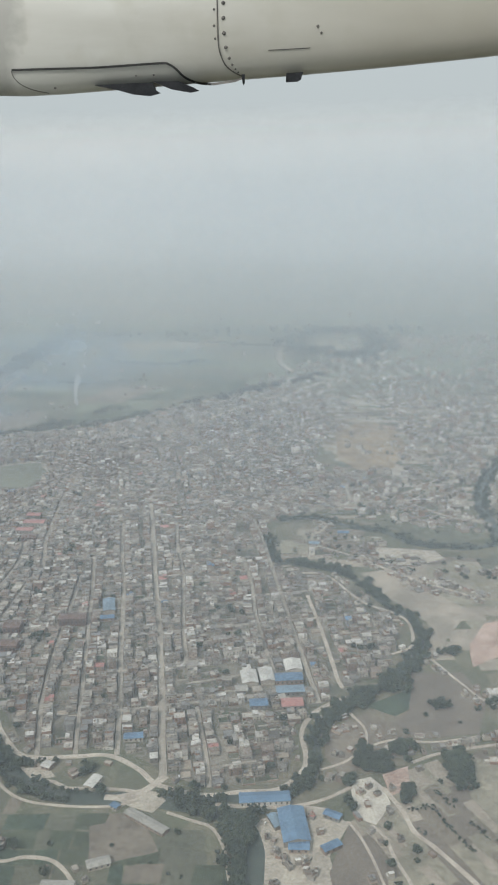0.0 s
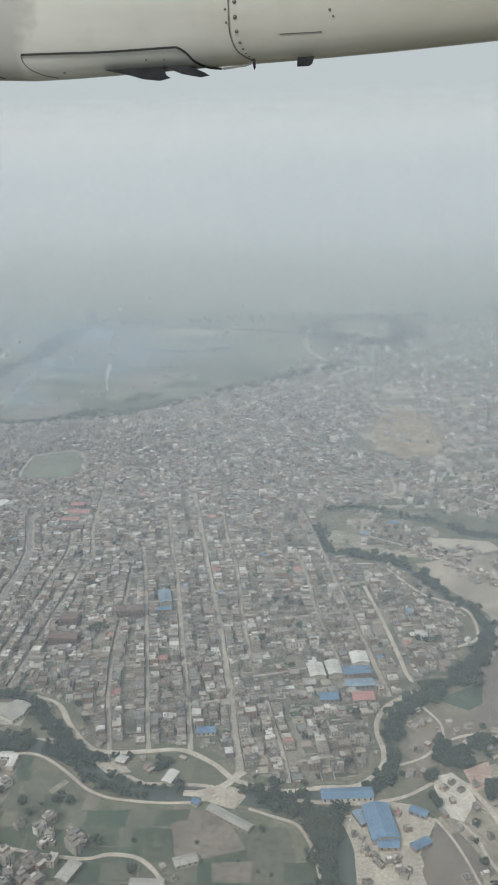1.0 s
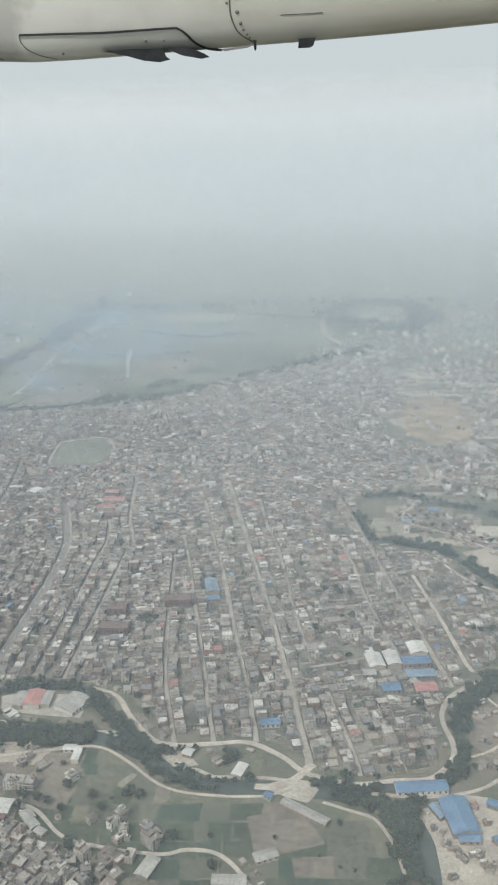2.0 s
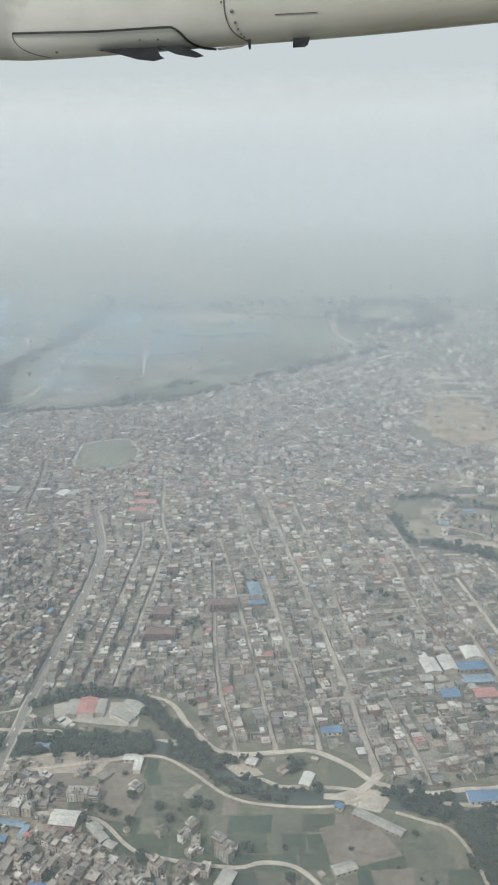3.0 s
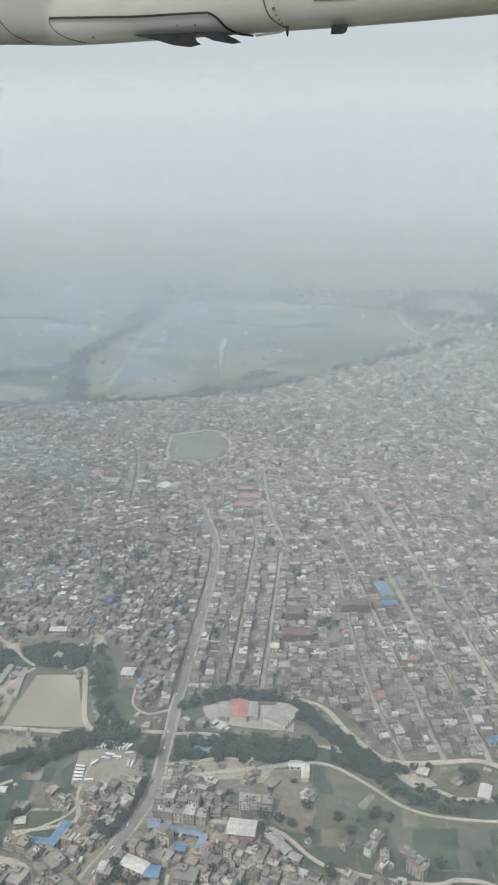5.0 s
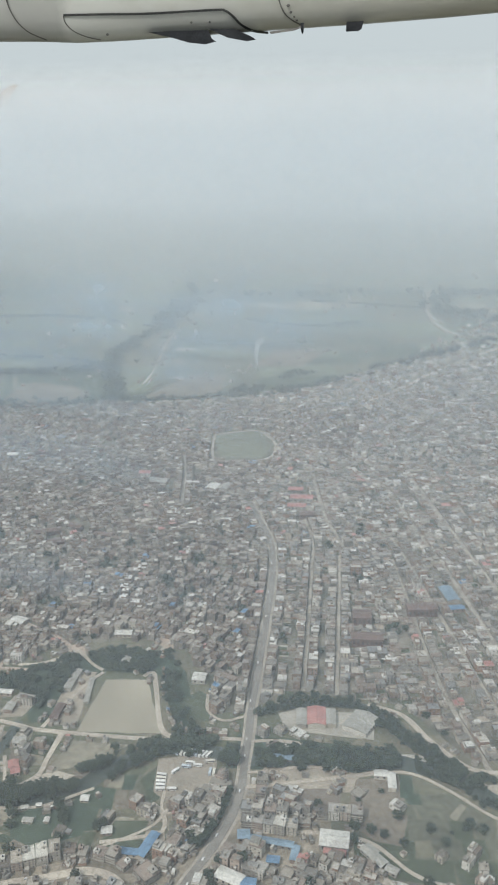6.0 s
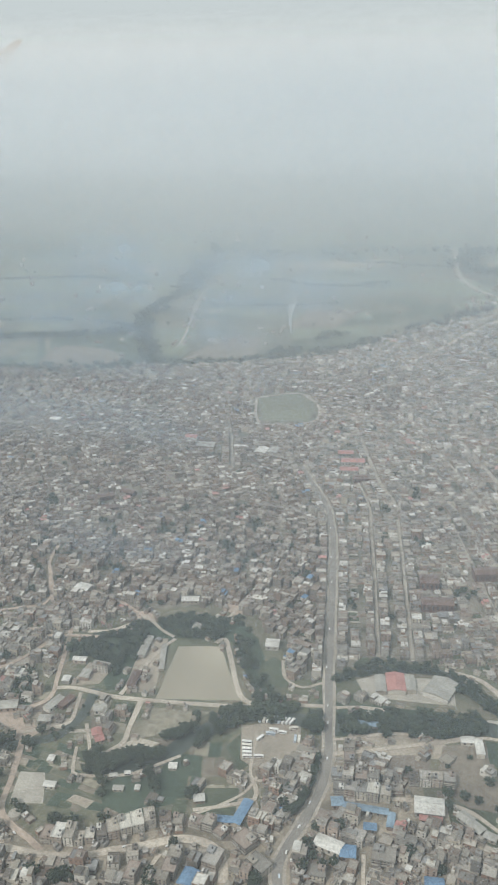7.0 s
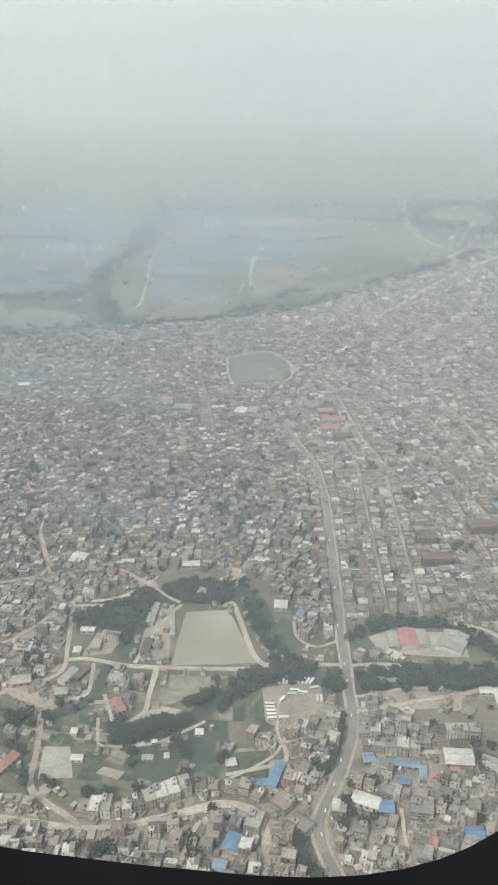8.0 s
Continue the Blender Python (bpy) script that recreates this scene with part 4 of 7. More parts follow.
# larger buildings that can be told apart: place, size, turn, height, roof, label
SHEDS = [
    (-77.5, 348, 24, 7, 15, 2.6, M_BLUE, "long blue tin-roofed shed by the river"),
    (-60.5, 332, 12, 22, 19, 3.2, M_BLUE, "large blue tin-roofed works hall"),
    (-56, 320, 9, 5, 10, 2.4, M_BLUE, "low blue tin annexe of the works hall"),
    (-69.5, 334, 4, 9, 35, 2.2, M_PALEBLUE, "faded blue lean-to shed"),
    (-44, 343, 8, 4, -18, 2.4, M_BLUE, "small blue tin-roofed shed"),
    (-42, 323, 9, 4, 42, 2.4, M_BLUE, "small blue tin-roofed shed in the sandy yard"),
    (-85, 453, 16, 8, 16, 3.4, M_BLUE, "blue tin-roofed market hall"),
    (-82, 441, 16, 7, 16, 3.0, M_PALEBLUE, "blue tin-roofed hall with skylights"),
    (-78.5, 428, 12, 8, 16, 3.0, M_RED, "red tin-roofed hall beside the blue halls"),
    (-97, 424.5, 10, 7, 17, 2.8, M_BLUE, "blue tin-roofed shed among houses"),
    (-108, 449, 9, 14, 20, 3.2, M_WHITE, "pale tin-roofed hall in town"),
    (-98.5, 453, 8, 14, 20, 3.4, M_WHITE, "whitish tin-roofed hall in town"),
    (-85, 467, 10, 12, 18, 3.2, M_WHITE, "whitish roofed hall in a walled yard"),
    (-156, 382, 10, 5, 17, 2.4, M_BLUE, "blue tin-roofed shed near the embankment"),
    (-341, 277, 4, 14, -10, 2.2, M_BLUE, "blue roofed block of a cross-shaped building"),
    (-349, 271.5, 11, 3.4, 6, 2.0, M_BLUE, "long arm of the blue cross-shaped building"),
    (-291, 290.5, 19, 3.2, 0, 2.2, M_PALEBLUE, "long pale blue tin roof behind flats"),
    (-280, 286.5, 2.8, 8, 0, 2.0, M_PALEBLUE, "pale blue tin roof wing"),
    (-303, 291.5, 5, 5, 15, 2.4, M_PALEBLUE, "pale blue tin roof by the main road"),
    (-353, 240, 6, 8, -8, 2.6, M_BLUE, "bright blue tin roof among flats"),
    (-356, 229, 5, 5, -5, 2.4, M_PALEBLUE, "faded blue tin roof"),
    (-261, 258, 7, 6, 5, 2.4, M_BLUE, "blue tin-roofed shed in a walled yard"),
    (-295, 266, 6, 6, 5, 2.6, M_BLUE, "blue tin-roofed shed near the main road"),
    (-288, 281, 5, 3.5, 5, 2.2, M_BLUE, "small blue tin-roofed shed"),
    (-224, 520, 8, 18, 22, 3.0, M_PALEBLUE, "faded blue tin-roofed hall in town"),
    (-219, 504, 9, 5, 20, 2.6, M_BLUE, "blue tin-roofed shed in town"),
    (-293.5, 375, 5, 13, 10, 2.6, M_GREY, "grey roofed school wing"),
    (-286, 377, 9, 14, 10, 3.0, M_RED, "red tin-roofed school hall"),
    (-279, 378.5, 5, 12, 10, 2.6, M_GREY, "grey tin wing beside the red school hall"),
    (-263.5, 377.5, 13, 15, -20, 2.8, M_GREY, "large grey tin-roofed hall by the river"),
    (-420, 310, 4.5, 5, 30, 2.0, M_RED, "small red tin-roofed house"),
    (-417, 306, 4, 4, 30, 2.0, M_RED, "small red tin-roofed house"),
    (-456, 266, 4.5, 13, -22, 2.6, M_RED, "long red tin-roofed building"),
    (-275, 478, 11, 10, 9, 5.4, M_BROWN, "brown brick block in town"),
    (-269, 454, 18, 8, 9, 5.4, M_BROWN, "long brown brick block in town"),
    (-240, 495, 18, 8, 16, 5.6, M_BROWN, "large brown brick block in town"),
    (-344, 652, 18, 8, 8, 4.0, M_RED, "red-roofed palace block in the old town"),
    (-345, 636, 14, 7, 8, 3.4, M_RED, "red-roofed block in the old town"),
    (-334, 622, 12, 8, 12, 3.6, M_BROWN, "brown brick block below the red roofs"),
    (-352, 668, 12, 7, 8, 3.8, M_RED, "red-roofed wing behind the palace block"),
    (-420, 658, 9, 12, -8, 4.0, M_WHITE, "whitish flat tin roof in the old town"),
    (-410, 660, 8, 12, -8, 4.0, M_GREY, "grey roof in the old town"),
    (-303, 268, 11, 6, -15, 2.8, M_WHITE, "white tin-roofed shed by the main road"),
    (-140, 293, 10, 5, 32, 2.2, M_GREY, "grey tin-roofed farm shed"),
    (-152, 277, 14, 5, 10, 2.2, M_GREY, "grey tin-roofed farm shed by the dirt road"),
    (-128, 322, 24, 4.5, -24, 2.0, M_GREY, "long low grey roof by the crossing"),
    (-146, 329, 4, 3, -24, 2.0, M_BLUE, "small blue tin roof by the crossing"),
    (-250, 342.5, 6, 4, 8, 2.4, M_WHITE, "pale flat-roofed farmhouse by the river track"),
    (-244.6, 338.5, 3.4, 10, 8, 2.6, M_WHITE, "pale long farmhouse wing by the river track"),
    (-250, 295, 6, 5, -38, 2.0, M_GREY, "grey tin-roofed shed below the dirt road"),
    (-245.5, 290.5, 6, 4.4, -38, 2.0, M_GREY, "grey tin-roofed shed beside the plots"),
    (-240, 287, 5, 3.6, -20, 1.9, M_GREY, "small grey tin-roofed shed beside the plots"),
    (-187, 277, 6, 11, -12, 2.2, M_GREY, "grey tin-roofed barn below the dirt road"),
    (-163, 343, 5, 9, -10, 2.4, M_WHITE, "pale farmhouse inside the river bend"),
    (-191, 351, 5, 5, -10, 2.2, M_WHITE, "small pale house on the river bank"),
    (-421, 380, 4, 18, 3, 2.2, M_GREY, "long grey roof beside the sports field"),
    (-417, 352, 4, 12, 3, 2.2, M_BROWN, "brown roofed shed beside the sports field"),
    (-409, 374, 2.5, 22, 14, 1.2, M_GREY, "low concrete stand along the sports field"),
    (-265, 297, 12, 9, 4, 3.0, M_WHITE, "flat pale building by the dirt road"),
    (-264, 291, 9, 2.6, 4, 2.0, M_RED, "red tin porch roof"),
    (-354, 397, 7, 7, 5, 2.6, M_WHITE, "white roofed house behind the trees"),
    (-296, 344, 10, 3, 5, 1.8, M_PALEBLUE, "pale teal tin roof on the river bank"),
    (-81, 679, 9, 5, 10, 2.4, M_BLUE, "blue tin roof beside the village road"),
    (-101, 653, 8, 5, -5, 2.4, M_PALEBLUE, "faded blue tin roof beside the river"),
    (-425, 326, 6, 5, 20, 2.6, M_GREY, "grey roofed building by the canal"),
    (-378, 297, 3.4, 3.4, 10, 1.6, M_WHITE, "small white tin shed in the crop field"),
    (-402, 285.8, 3.0, 1.8, 20, 1.4, M_WHITE, "small white tin shed by the path"),
    (-396.5, 288.6, 2.2, 1.6, 20, 1.4, M_WHITE, "small white tin hut by the path"),
    (-397, 279, 4.4, 2.6, 8, 1.4, M_GREY, "grey tin field shed"),
    (-389, 281, 2.0, 2.6, 8, 1.4, M_WHITE, "small white tin hut in the crop field"),
    (-427, 274, 5.0, 3.2, 6, 1.8, M_WHITE, "white tin-roofed shed beside the concrete yard"),
    (-433.5, 289, 2.6, 3.4, 6, 1.8, M_WHITE, "small white roofed house by the plots"),
    (-361, 281, 4.4, 4.0, 20, 1.8, M_WHITE, "white roofed house by the path"),
    (-451, 361, 7.0, 3.4, 6, 2.4, M_WHITE, "long whitish roofed house under the trees"),
    (-443, 350, 4.6, 7.0, 6, 2.2, M_GREY, "grey roofed house under the trees"),
    (-451, 344, 3.6, 4.4, 6, 2.2, M_WHITE, "small pale house beside the lane"),
    (-399, 404, 4.4, 5.4, 4, 2.6, M_GREY, "grey house in the wood by the field"),
    (-478, 428, 9, 8, -10, 3.0, M_WHITE, "whitish hall roof near the lane"),
    (-411, 430, 10, 5, 12, 2.6, M_WHITE, "whitish roofed building above the wood"),
    (-110, 437, 7, 6, 17, 2.6, M_GREY, "grey tin roof beside the pale halls"),
    (-449, 325, 4.2, 11, -18, 2.2, M_GREY, "long grey tin roof between lane and canal"),
    (-443.5, 327.5, 3.6, 9, -18, 2.2, M_BROWN, "brown tin roof beside the canal"),
    (-517, 549, 20, 6, 32, 3.6, M_BROWN, "long brown tiled roof in the old town"),
    (-500, 561, 11, 6, -12, 3.6, M_BROWN, "brown tiled roof on an old town court"),
    (-474, 553, 14, 5, 2, 3.4, M_BROWN, "low brown tiled roof in the old town"),
    (-503, 534, 12, 5, 22, 3.4, M_BROWN, "brown tiled wing of an old town court"),
    (-486, 676, 10, 7, 5, 4.0, M_RED, "red-roofed building deep in the old town"),
    (-469, 663, 15, 10, 0, 3.0, M_GREY, "pale grey hall beside a red roof"),
    (-619, 691, 10, 7, 0, 4.6, M_WHITE, "white building at the old town edge"),
    (-530, 766, 14, 5, 42, 3.6, M_GREY, "long grey roof in the far old town"),
    (-448, 313, 6, 4.5, 12, 2.4, M_GREY, "grey roofed house by the canal lane"),
    (-470, 318, 9, 6, 20, 2.8, M_GREY, "grey courtyard block on the dirt square"),
]
FLATS = [  # x, y, w, d, turn, storeys
    (-305.5, 307, 4.6, 5, 4, 3), (-300.6, 307.6, 4.4, 5.6, 2, 4), (-295, 308, 4.8, 5, 2, 3), (-289.6, 308.4, 4.6, 5.4, 0, 4), (-303.5, 299.4, 4.6, 4.6, 5, 3), (-298.4, 299, 4.4, 5, -3, 4),
    (-293.6, 299.2, 4.4, 5.4, 0, 4), (-288.6, 298.6, 4.8, 5, -3, 5), (-283.6, 299.4, 4.4, 4.6, 0, 4), (-301.5, 318, 4.4, 5, 8, 3), (-302.5, 326, 4.6, 4.4, 6, 3), (-279, 305, 4.4, 4, 10, 2),
    (-272.4, 311.8, 4.4, 5, 8, 3), (-267.6, 312.6, 4.6, 5, 8, 4), (-262.6, 313.2, 4.4, 4.6, 6, 4), (-257.4, 313.6, 4.6, 5, 4, 4), (-415, 247.5, 4.4, 6.5, 4, 3), (-410.4, 248.3, 4.2, 7.2, 4, 4), (-406, 249.3, 3.8, 8, 8, 4), (-402, 249.2, 3.4, 5.5, 12, 2), (-398, 250.8, 3.6, 5, 14, 3),
    (-394, 253.2, 4, 6, 24, 3), (-390, 255.6, 4.4, 6.4, 28, 4), (-386, 258.6, 4.6, 7, 30, 4), (-381.6, 261.4, 4.6, 7.4, 28, 4), (-377.4, 264.6, 4.4, 7, 26, 4), (-371, 266, 4.4, 5, 16, 3), (-366, 267, 4, 5, 6, 2),
    (-281, 267, 9, 7, 0, 3), (-358, 267.5, 5, 4.6, -4, 3), (-352.5, 267.5, 4.6, 5, -10, 4), (-347, 265, 4.4, 4.6, -25, 2), (-361, 248.5, 5, 5, 0, 4), (-361, 242, 5.2, 6, 0, 4), (-378, 246, 4.6, 5, 20, 3), (-384, 241, 4.4, 5, 14, 3),
    (-204, 295, 3.4, 3.6, 8, 3), (-188, 295, 4.2, 3.6, 0, 2), (-196, 281, 3.4, 5, 0, 3), (-227, 273, 4.6, 4.6, 20, 2), (-220, 274, 4, 5, 22, 2), (-212, 271, 4.2, 4.2, 24, 2),
    (-305, 253, 6, 5, 0, 3), (-336, 262, 8, 7, -35, 3), (-346, 250, 6, 8, -10, 4), (-328, 252, 9, 6, -30, 3), (-392, 237, 5, 5, 8, 2), (-375, 237.5, 4.4, 8, 2, 3),
]
RESERVED = [[(-460, 797), (-422, 818), (-404, 806), (-387, 778), (-386, 728), (-442, 718)], [(-309, 392), (-258, 392), (-254, 366), (-309, 364)],
            [(-356, 334), (-326, 342), (-322, 318), (-338, 302), (-352, 308)], [(-363, 290), (-345, 293), (-336, 282), (-337, 269), (-365, 268)],
            [(-446, 284), (-434, 285), (-428, 267), (-440, 260)], [(-311, 260), (-303, 263), (-301, 248), (-309, 250)],
            [(-413, 233), (-407, 234), (-405, 226), (-411, 225)], [(-388, 232), (-382, 232), (-382, 225), (-387, 225)], [(-437, 258), (-431, 258), (-431, 252), (-437, 252)]]


def lattice(poly, step, warp, keep, seed):
    rng = np.random.default_rng(seed)
    p = np.array(poly)
    x0, y0 = p.min(0) - 250
    x1, y1 = p.max(0) + 250
    u, v = np.meshgrid(np.arange(x0, x1, step[0]), np.arange(y0, y1, step[1]))
    u = u + rng.uniform(-0.2, 0.2, u.shape) * step[0]
    v = v + rng.uniform(-0.2, 0.2, v.shape) * step[1]
    u, v = u.ravel(), v.ravel()
    pts, turn = warp(u, v)
    ok = inside(pts, poly) & (rng.random(len(pts)) < keep)
    return pts[ok], turn[ok]


def street_warp(u, v):
    slope = np.interp(u, [-420, -320, -290, -200, 0], [-0.02, -0.12, -0.16, -0.38, -0.38])
    x = u + slope * (v - 370)
    return np.stack([x, v], 1), np.arctan(-slope)


def organic_warp(u, v):
    a = np.sin(u * 0.011 + 1.0) * 0.5 + np.sin(v * 0.013) * 0.4
    x = u + 14 * np.sin(v * 0.021 + 0.6) + 6 * np.sin(v * 0.06 + u * 0.03)
    y = v + 12 * np.sin(u * 0.024 + 0.3) + 5 * np.sin(u * 0.07)
    return np.stack([x, y], 1), a * 0.7


def clear_of_lines(pts, gap=2.3, bank=4.0):
    ok = np.ones(len(pts), bool)
    for name, width, surface, z, line in ROADS:
        ok &= away(pts, line, width * 0.6 + gap if name == "street" else width / 2 + gap)
    for width, line in RIVERS:
        ok &= away(pts, line, width / 2 + bank)
    for poly in RESERVED:
        ok &= ~inside(pts, poly)
    for x, y, w, d, turn, *_ in SHEDS + FLATS:
        c, s = math.cos(radians(turn)), math.sin(radians(turn))
        dx, dy = pts[:, 0] - x, pts[:, 1] - y
        ok &= ~((np.abs(c * dx + s * dy) < w / 2 + gap) & (np.abs(-s * dx + c * dy) < d / 2 + gap))
    return ok


SPARSE = [  # poly, share of the lattice, seed
    ([(-118, 630), (-100, 690), (-70, 685), (-30, 655), (-8, 628), (-60, 624)], 0.22, 31),
    ([(-13, 625), (90, 640), (90, 570), (0, 590)], 0.2, 32),
    ([(-14, 398), (30, 430), (90, 470), (90, 400), (20, 396)], 0.45, 33),
    ([(16, 450), (60, 480), (90, 470), (60, 440)], 0.3, 34),
    ([(-112, 725), (-104, 835), (-140, 840), (-60, 845), (-40, 960), (-120, 1180), (170, 1150), (170, 700), (0, 700)], 0.46, 35),
    ([(-262, 330), (-100, 322), (-90, 262), (-215, 250), (-262, 290)], 0.035, 36),
    ([(-500, 255), (-500, 300), (-446, 296), (-444, 262)], 0.4, 37),
    ([(-500, 300), (-500, 440), (-470, 440), (-462, 388), (-463, 345), (-456, 312)], 0.75, 43),
    ([(-462, 390), (-440, 412), (-462, 424), (-476, 400)], 0.9, 51),
    ([(-455, 336), (-412, 334), (-414, 302), (-424, 312), (-446, 312)], 0.75, 52),
    ([(-420, 262), (-446, 288), (-424, 298), (-416, 284)], 0.12, 53),
    ([(-362, 262), (-350, 300), (-322, 318), (-316, 290), (-330, 262)], 0.55, 54),
    ([(-412, 262), (-412, 300), (-372, 300), (-350, 325), (-345, 296), (-362, 290), (-364, 266)], 0.09, 44),
    ([(-300, 341), (-262, 345), (-256, 330), (-290, 324)], 0.35, 45),
    ([(-212, 304), (-188, 306), (-184, 270), (-212, 270)], 0.4, 55),
    ([(-236, 283), (-200, 283), (-190, 255), (-236, 255)], 0.5, 56),
    ([(-346, 372), (-330, 400), (-322, 392), (-328, 362)], 0.5, 46),
    ([(-446, 345), (-432, 348), (-432, 362), (-446, 362)], 0.5, 47),
    ([(-300, 1110), (-170, 1155), (170, 1155), (260, 1650), (-150, 1600)], 0.16, 48),
    ([(-128, 990), (-62, 1010), (-44, 930), (-84, 842)], 0.12, 49),
    ([(-79, 334), (-68, 318), (-66, 300), (-70, 285), (-76, 300)], 0.6, 38),
    ([(-2, 404), (14, 418), (40, 430), (40, 414), (10, 408)], 0.8, 57),
    ([(-2, 388), (6, 394), (8, 384), (0, 382)], 0.7, 59),
    ([(-80, 650), (-40, 632), (0, 606), (30, 596), (20, 572), (-14, 580), (-50, 618)], 0.3, 60),
    ([(-50, 386), (-30, 392), (-24, 412), (-44, 416)], 0.12, 58),
    ([(-64, 352), (-44, 364), (-36, 372), (-52, 374)], 0.7, 39),
    ([(-312, 366), (-286, 368), (-276, 362), (-290, 352), (-312, 348)], 0.8, 40),
    ([(-1000, 920), (-300, 1150), (-100, 1300), (100, 1900), (-1200, 1900)], 0.008, 41),
    ([(-130, 350), (-160, 345), (-186, 352), (-186, 346), (-160, 338)], 0.4, 42),
]
batches = []
g_pts, g_turn = lattice(TOWN, (6.7, 6.0), street_warp, 0.93, 1)
edge = np.interp(g_pts[:, 1], [380, 450, 640, 1200], [-318, -330, -384, -300])
batches.append((g_pts[g_pts[:, 0] > edge], g_turn[g_pts[:, 0] > edge]))
o_pts, o_turn = lattice(TOWN, (5.3, 5.0), organic_warp, 0.93, 2)
edge = np.interp(o_pts[:, 1], [380, 450, 640, 1200], [-318, -330, -384, -300])
batches.append((o_pts[o_pts[:, 0] < edge], o_turn[o_pts[:, 0] < edge]))
s_pts, s_turn = lattice(SOUTH, (5.3, 5.0), organic_warp, 0.92, 3)
batches.append((s_pts, s_turn * 0.45))
batches.append(lattice(WEST, (6.0, 5.6), organic_warp, 0.85, 4))
for poly, keep, seed in SPARSE:
    batches.append(lattice(poly, (6.5, 6.0), organic_warp, keep, seed))


def street_fronts(seed):
    """Houses shoulder to shoulder along both sides of the town's streets: places, turns and sizes."""
    rng = np.random.default_rng(seed)
    made = []
    for k, (name, width, surface, z, line) in enumerate(ROADS):
        if name not in ("street", "main_road"):
            continue
        half = 3.4 if name == "main_road" else width * 0.6
        l = smooth_line(line, 1.0)
        run = np.concatenate([[0], np.cumsum(np.linalg.norm(np.diff(l, axis=0), axis=1))])
        for side in (-1, 1):
            at_s = 1.0
            while at_s < run[-1] - 6:
                w, d = rng.uniform(3.4, 6.4), rng.uniform(3.6, 6.0)
                q = np.array([np.interp(at_s + w / 2, run, l[:, i]) for i in (0, 1)])
                e = np.array([np.interp(at_s + w / 2 + 2, run, l[:, i]) - np.interp(at_s + w / 2 - 2, run, l[:, i]) for i in (0, 1)])
                e /= np.linalg.norm(e) + 1e-9
                off = half + 0.35 + d / 2 + rng.uniform(0, 0.5)
                made.append((q[0] - e[1] * off * side, q[1] + e[0] * off * side, math.atan2(e[1], e[0]), w, d, k))
                at_s += w + (rng.uniform(0.05, 0.4) if rng.random() < 0.72 else rng.uniform(1.5, 4.0))
    made = np.array(made)
    pts = made[:, :2]
    ok = inside(pts, TOWN) & (pts[:, 1] > 345)
    for k, (name, width, surface, z, line) in enumerate(ROADS):
        far_off = away(pts, line, (3.4 if name in ("main_road", "road_shoulder") else width * 0.6 if name == "street" else width / 2) + 1.9)
        ok &= far_off | (made[:, 5] == k)
    for width, line in RIVERS:
        ok &= away(pts, line, width / 2 + 4)
    for poly in RESERVED:
        ok &= ~inside(pts, poly)
    for x, y, w, d, turn, *_ in SHEDS + FLATS:
        c, s = math.cos(radians(turn)), math.sin(radians(turn))
        dx, dy = pts[:, 0] - x, pts[:, 1] - y
        ok &= ~((np.abs(c * dx + s * dy) < w / 2 + 2.6) & (np.abs(-s * dx + c * dy) < d / 2 + 2.6))
    made = made[ok]
    kept = []
    for row in made:
        near_by = [q for q in kept[-400:] if abs(q[0] - row[0]) < 5 and abs(q[1] - row[1]) < 5]
        if all(math.hypot(q[0] - row[0], q[1] - row[1]) > 0.43 * (row[3] + q[3]) if q[5] == row[5] else math.hypot(q[0] - row[0], q[1] - row[1]) > 4.2 for q in near_by):
            kept.append(row)
    return np.array(kept)


fronts = street_fronts(15)
spots = np.concatenate([b[0] for b in batches])
turns = np.concatenate([b[1] for b in batches])
ok = clear_of_lines(spots, 2.6)
for k in range(0, len(spots), 2000):
    gap2 = ((spots[k:k + 2000, None] - fronts[None, :, :2]) ** 2).sum(-1).min(1)
    ok[k:k + 2000] &= gap2 > 4.5 ** 2
gap_noise = np.array([noise.noise((x * 0.05, y * 0.05, 3.1)) + 0.6 * noise.noise((x * 0.16, y * 0.16, 8.4)) for x, y in spots])
gap_noise = np.where(spots[:, 1] < 335, gap_noise + 0.22, gap_noise)
TREE_GAPS = spots[ok & (gap_noise < -0.38) & (np.arange(len(spots)) < sum(len(b[0]) for b in batches[:4]))]
ok &= gap_noise > -0.38
spots, turns = spots[ok], turns[ok]
draw = np.random.default_rng(44).random(len(spots))
low = (spots[:, 0] > np.interp(spots[:, 1], [380, 450, 640, 1200], [-310, -322, -376, -300])) & (spots[:, 1] > 350) & (spots[:, 1] < 640) & inside(spots, TOWN)
bare = low & (draw < np.interp(spots[:, 1], [350, 480, 640], [0.5, 0.34, 0.12]))
COMPOUNDS = spots[bare], turns[bare]
spots, turns = spots[~bare], turns[~bare]

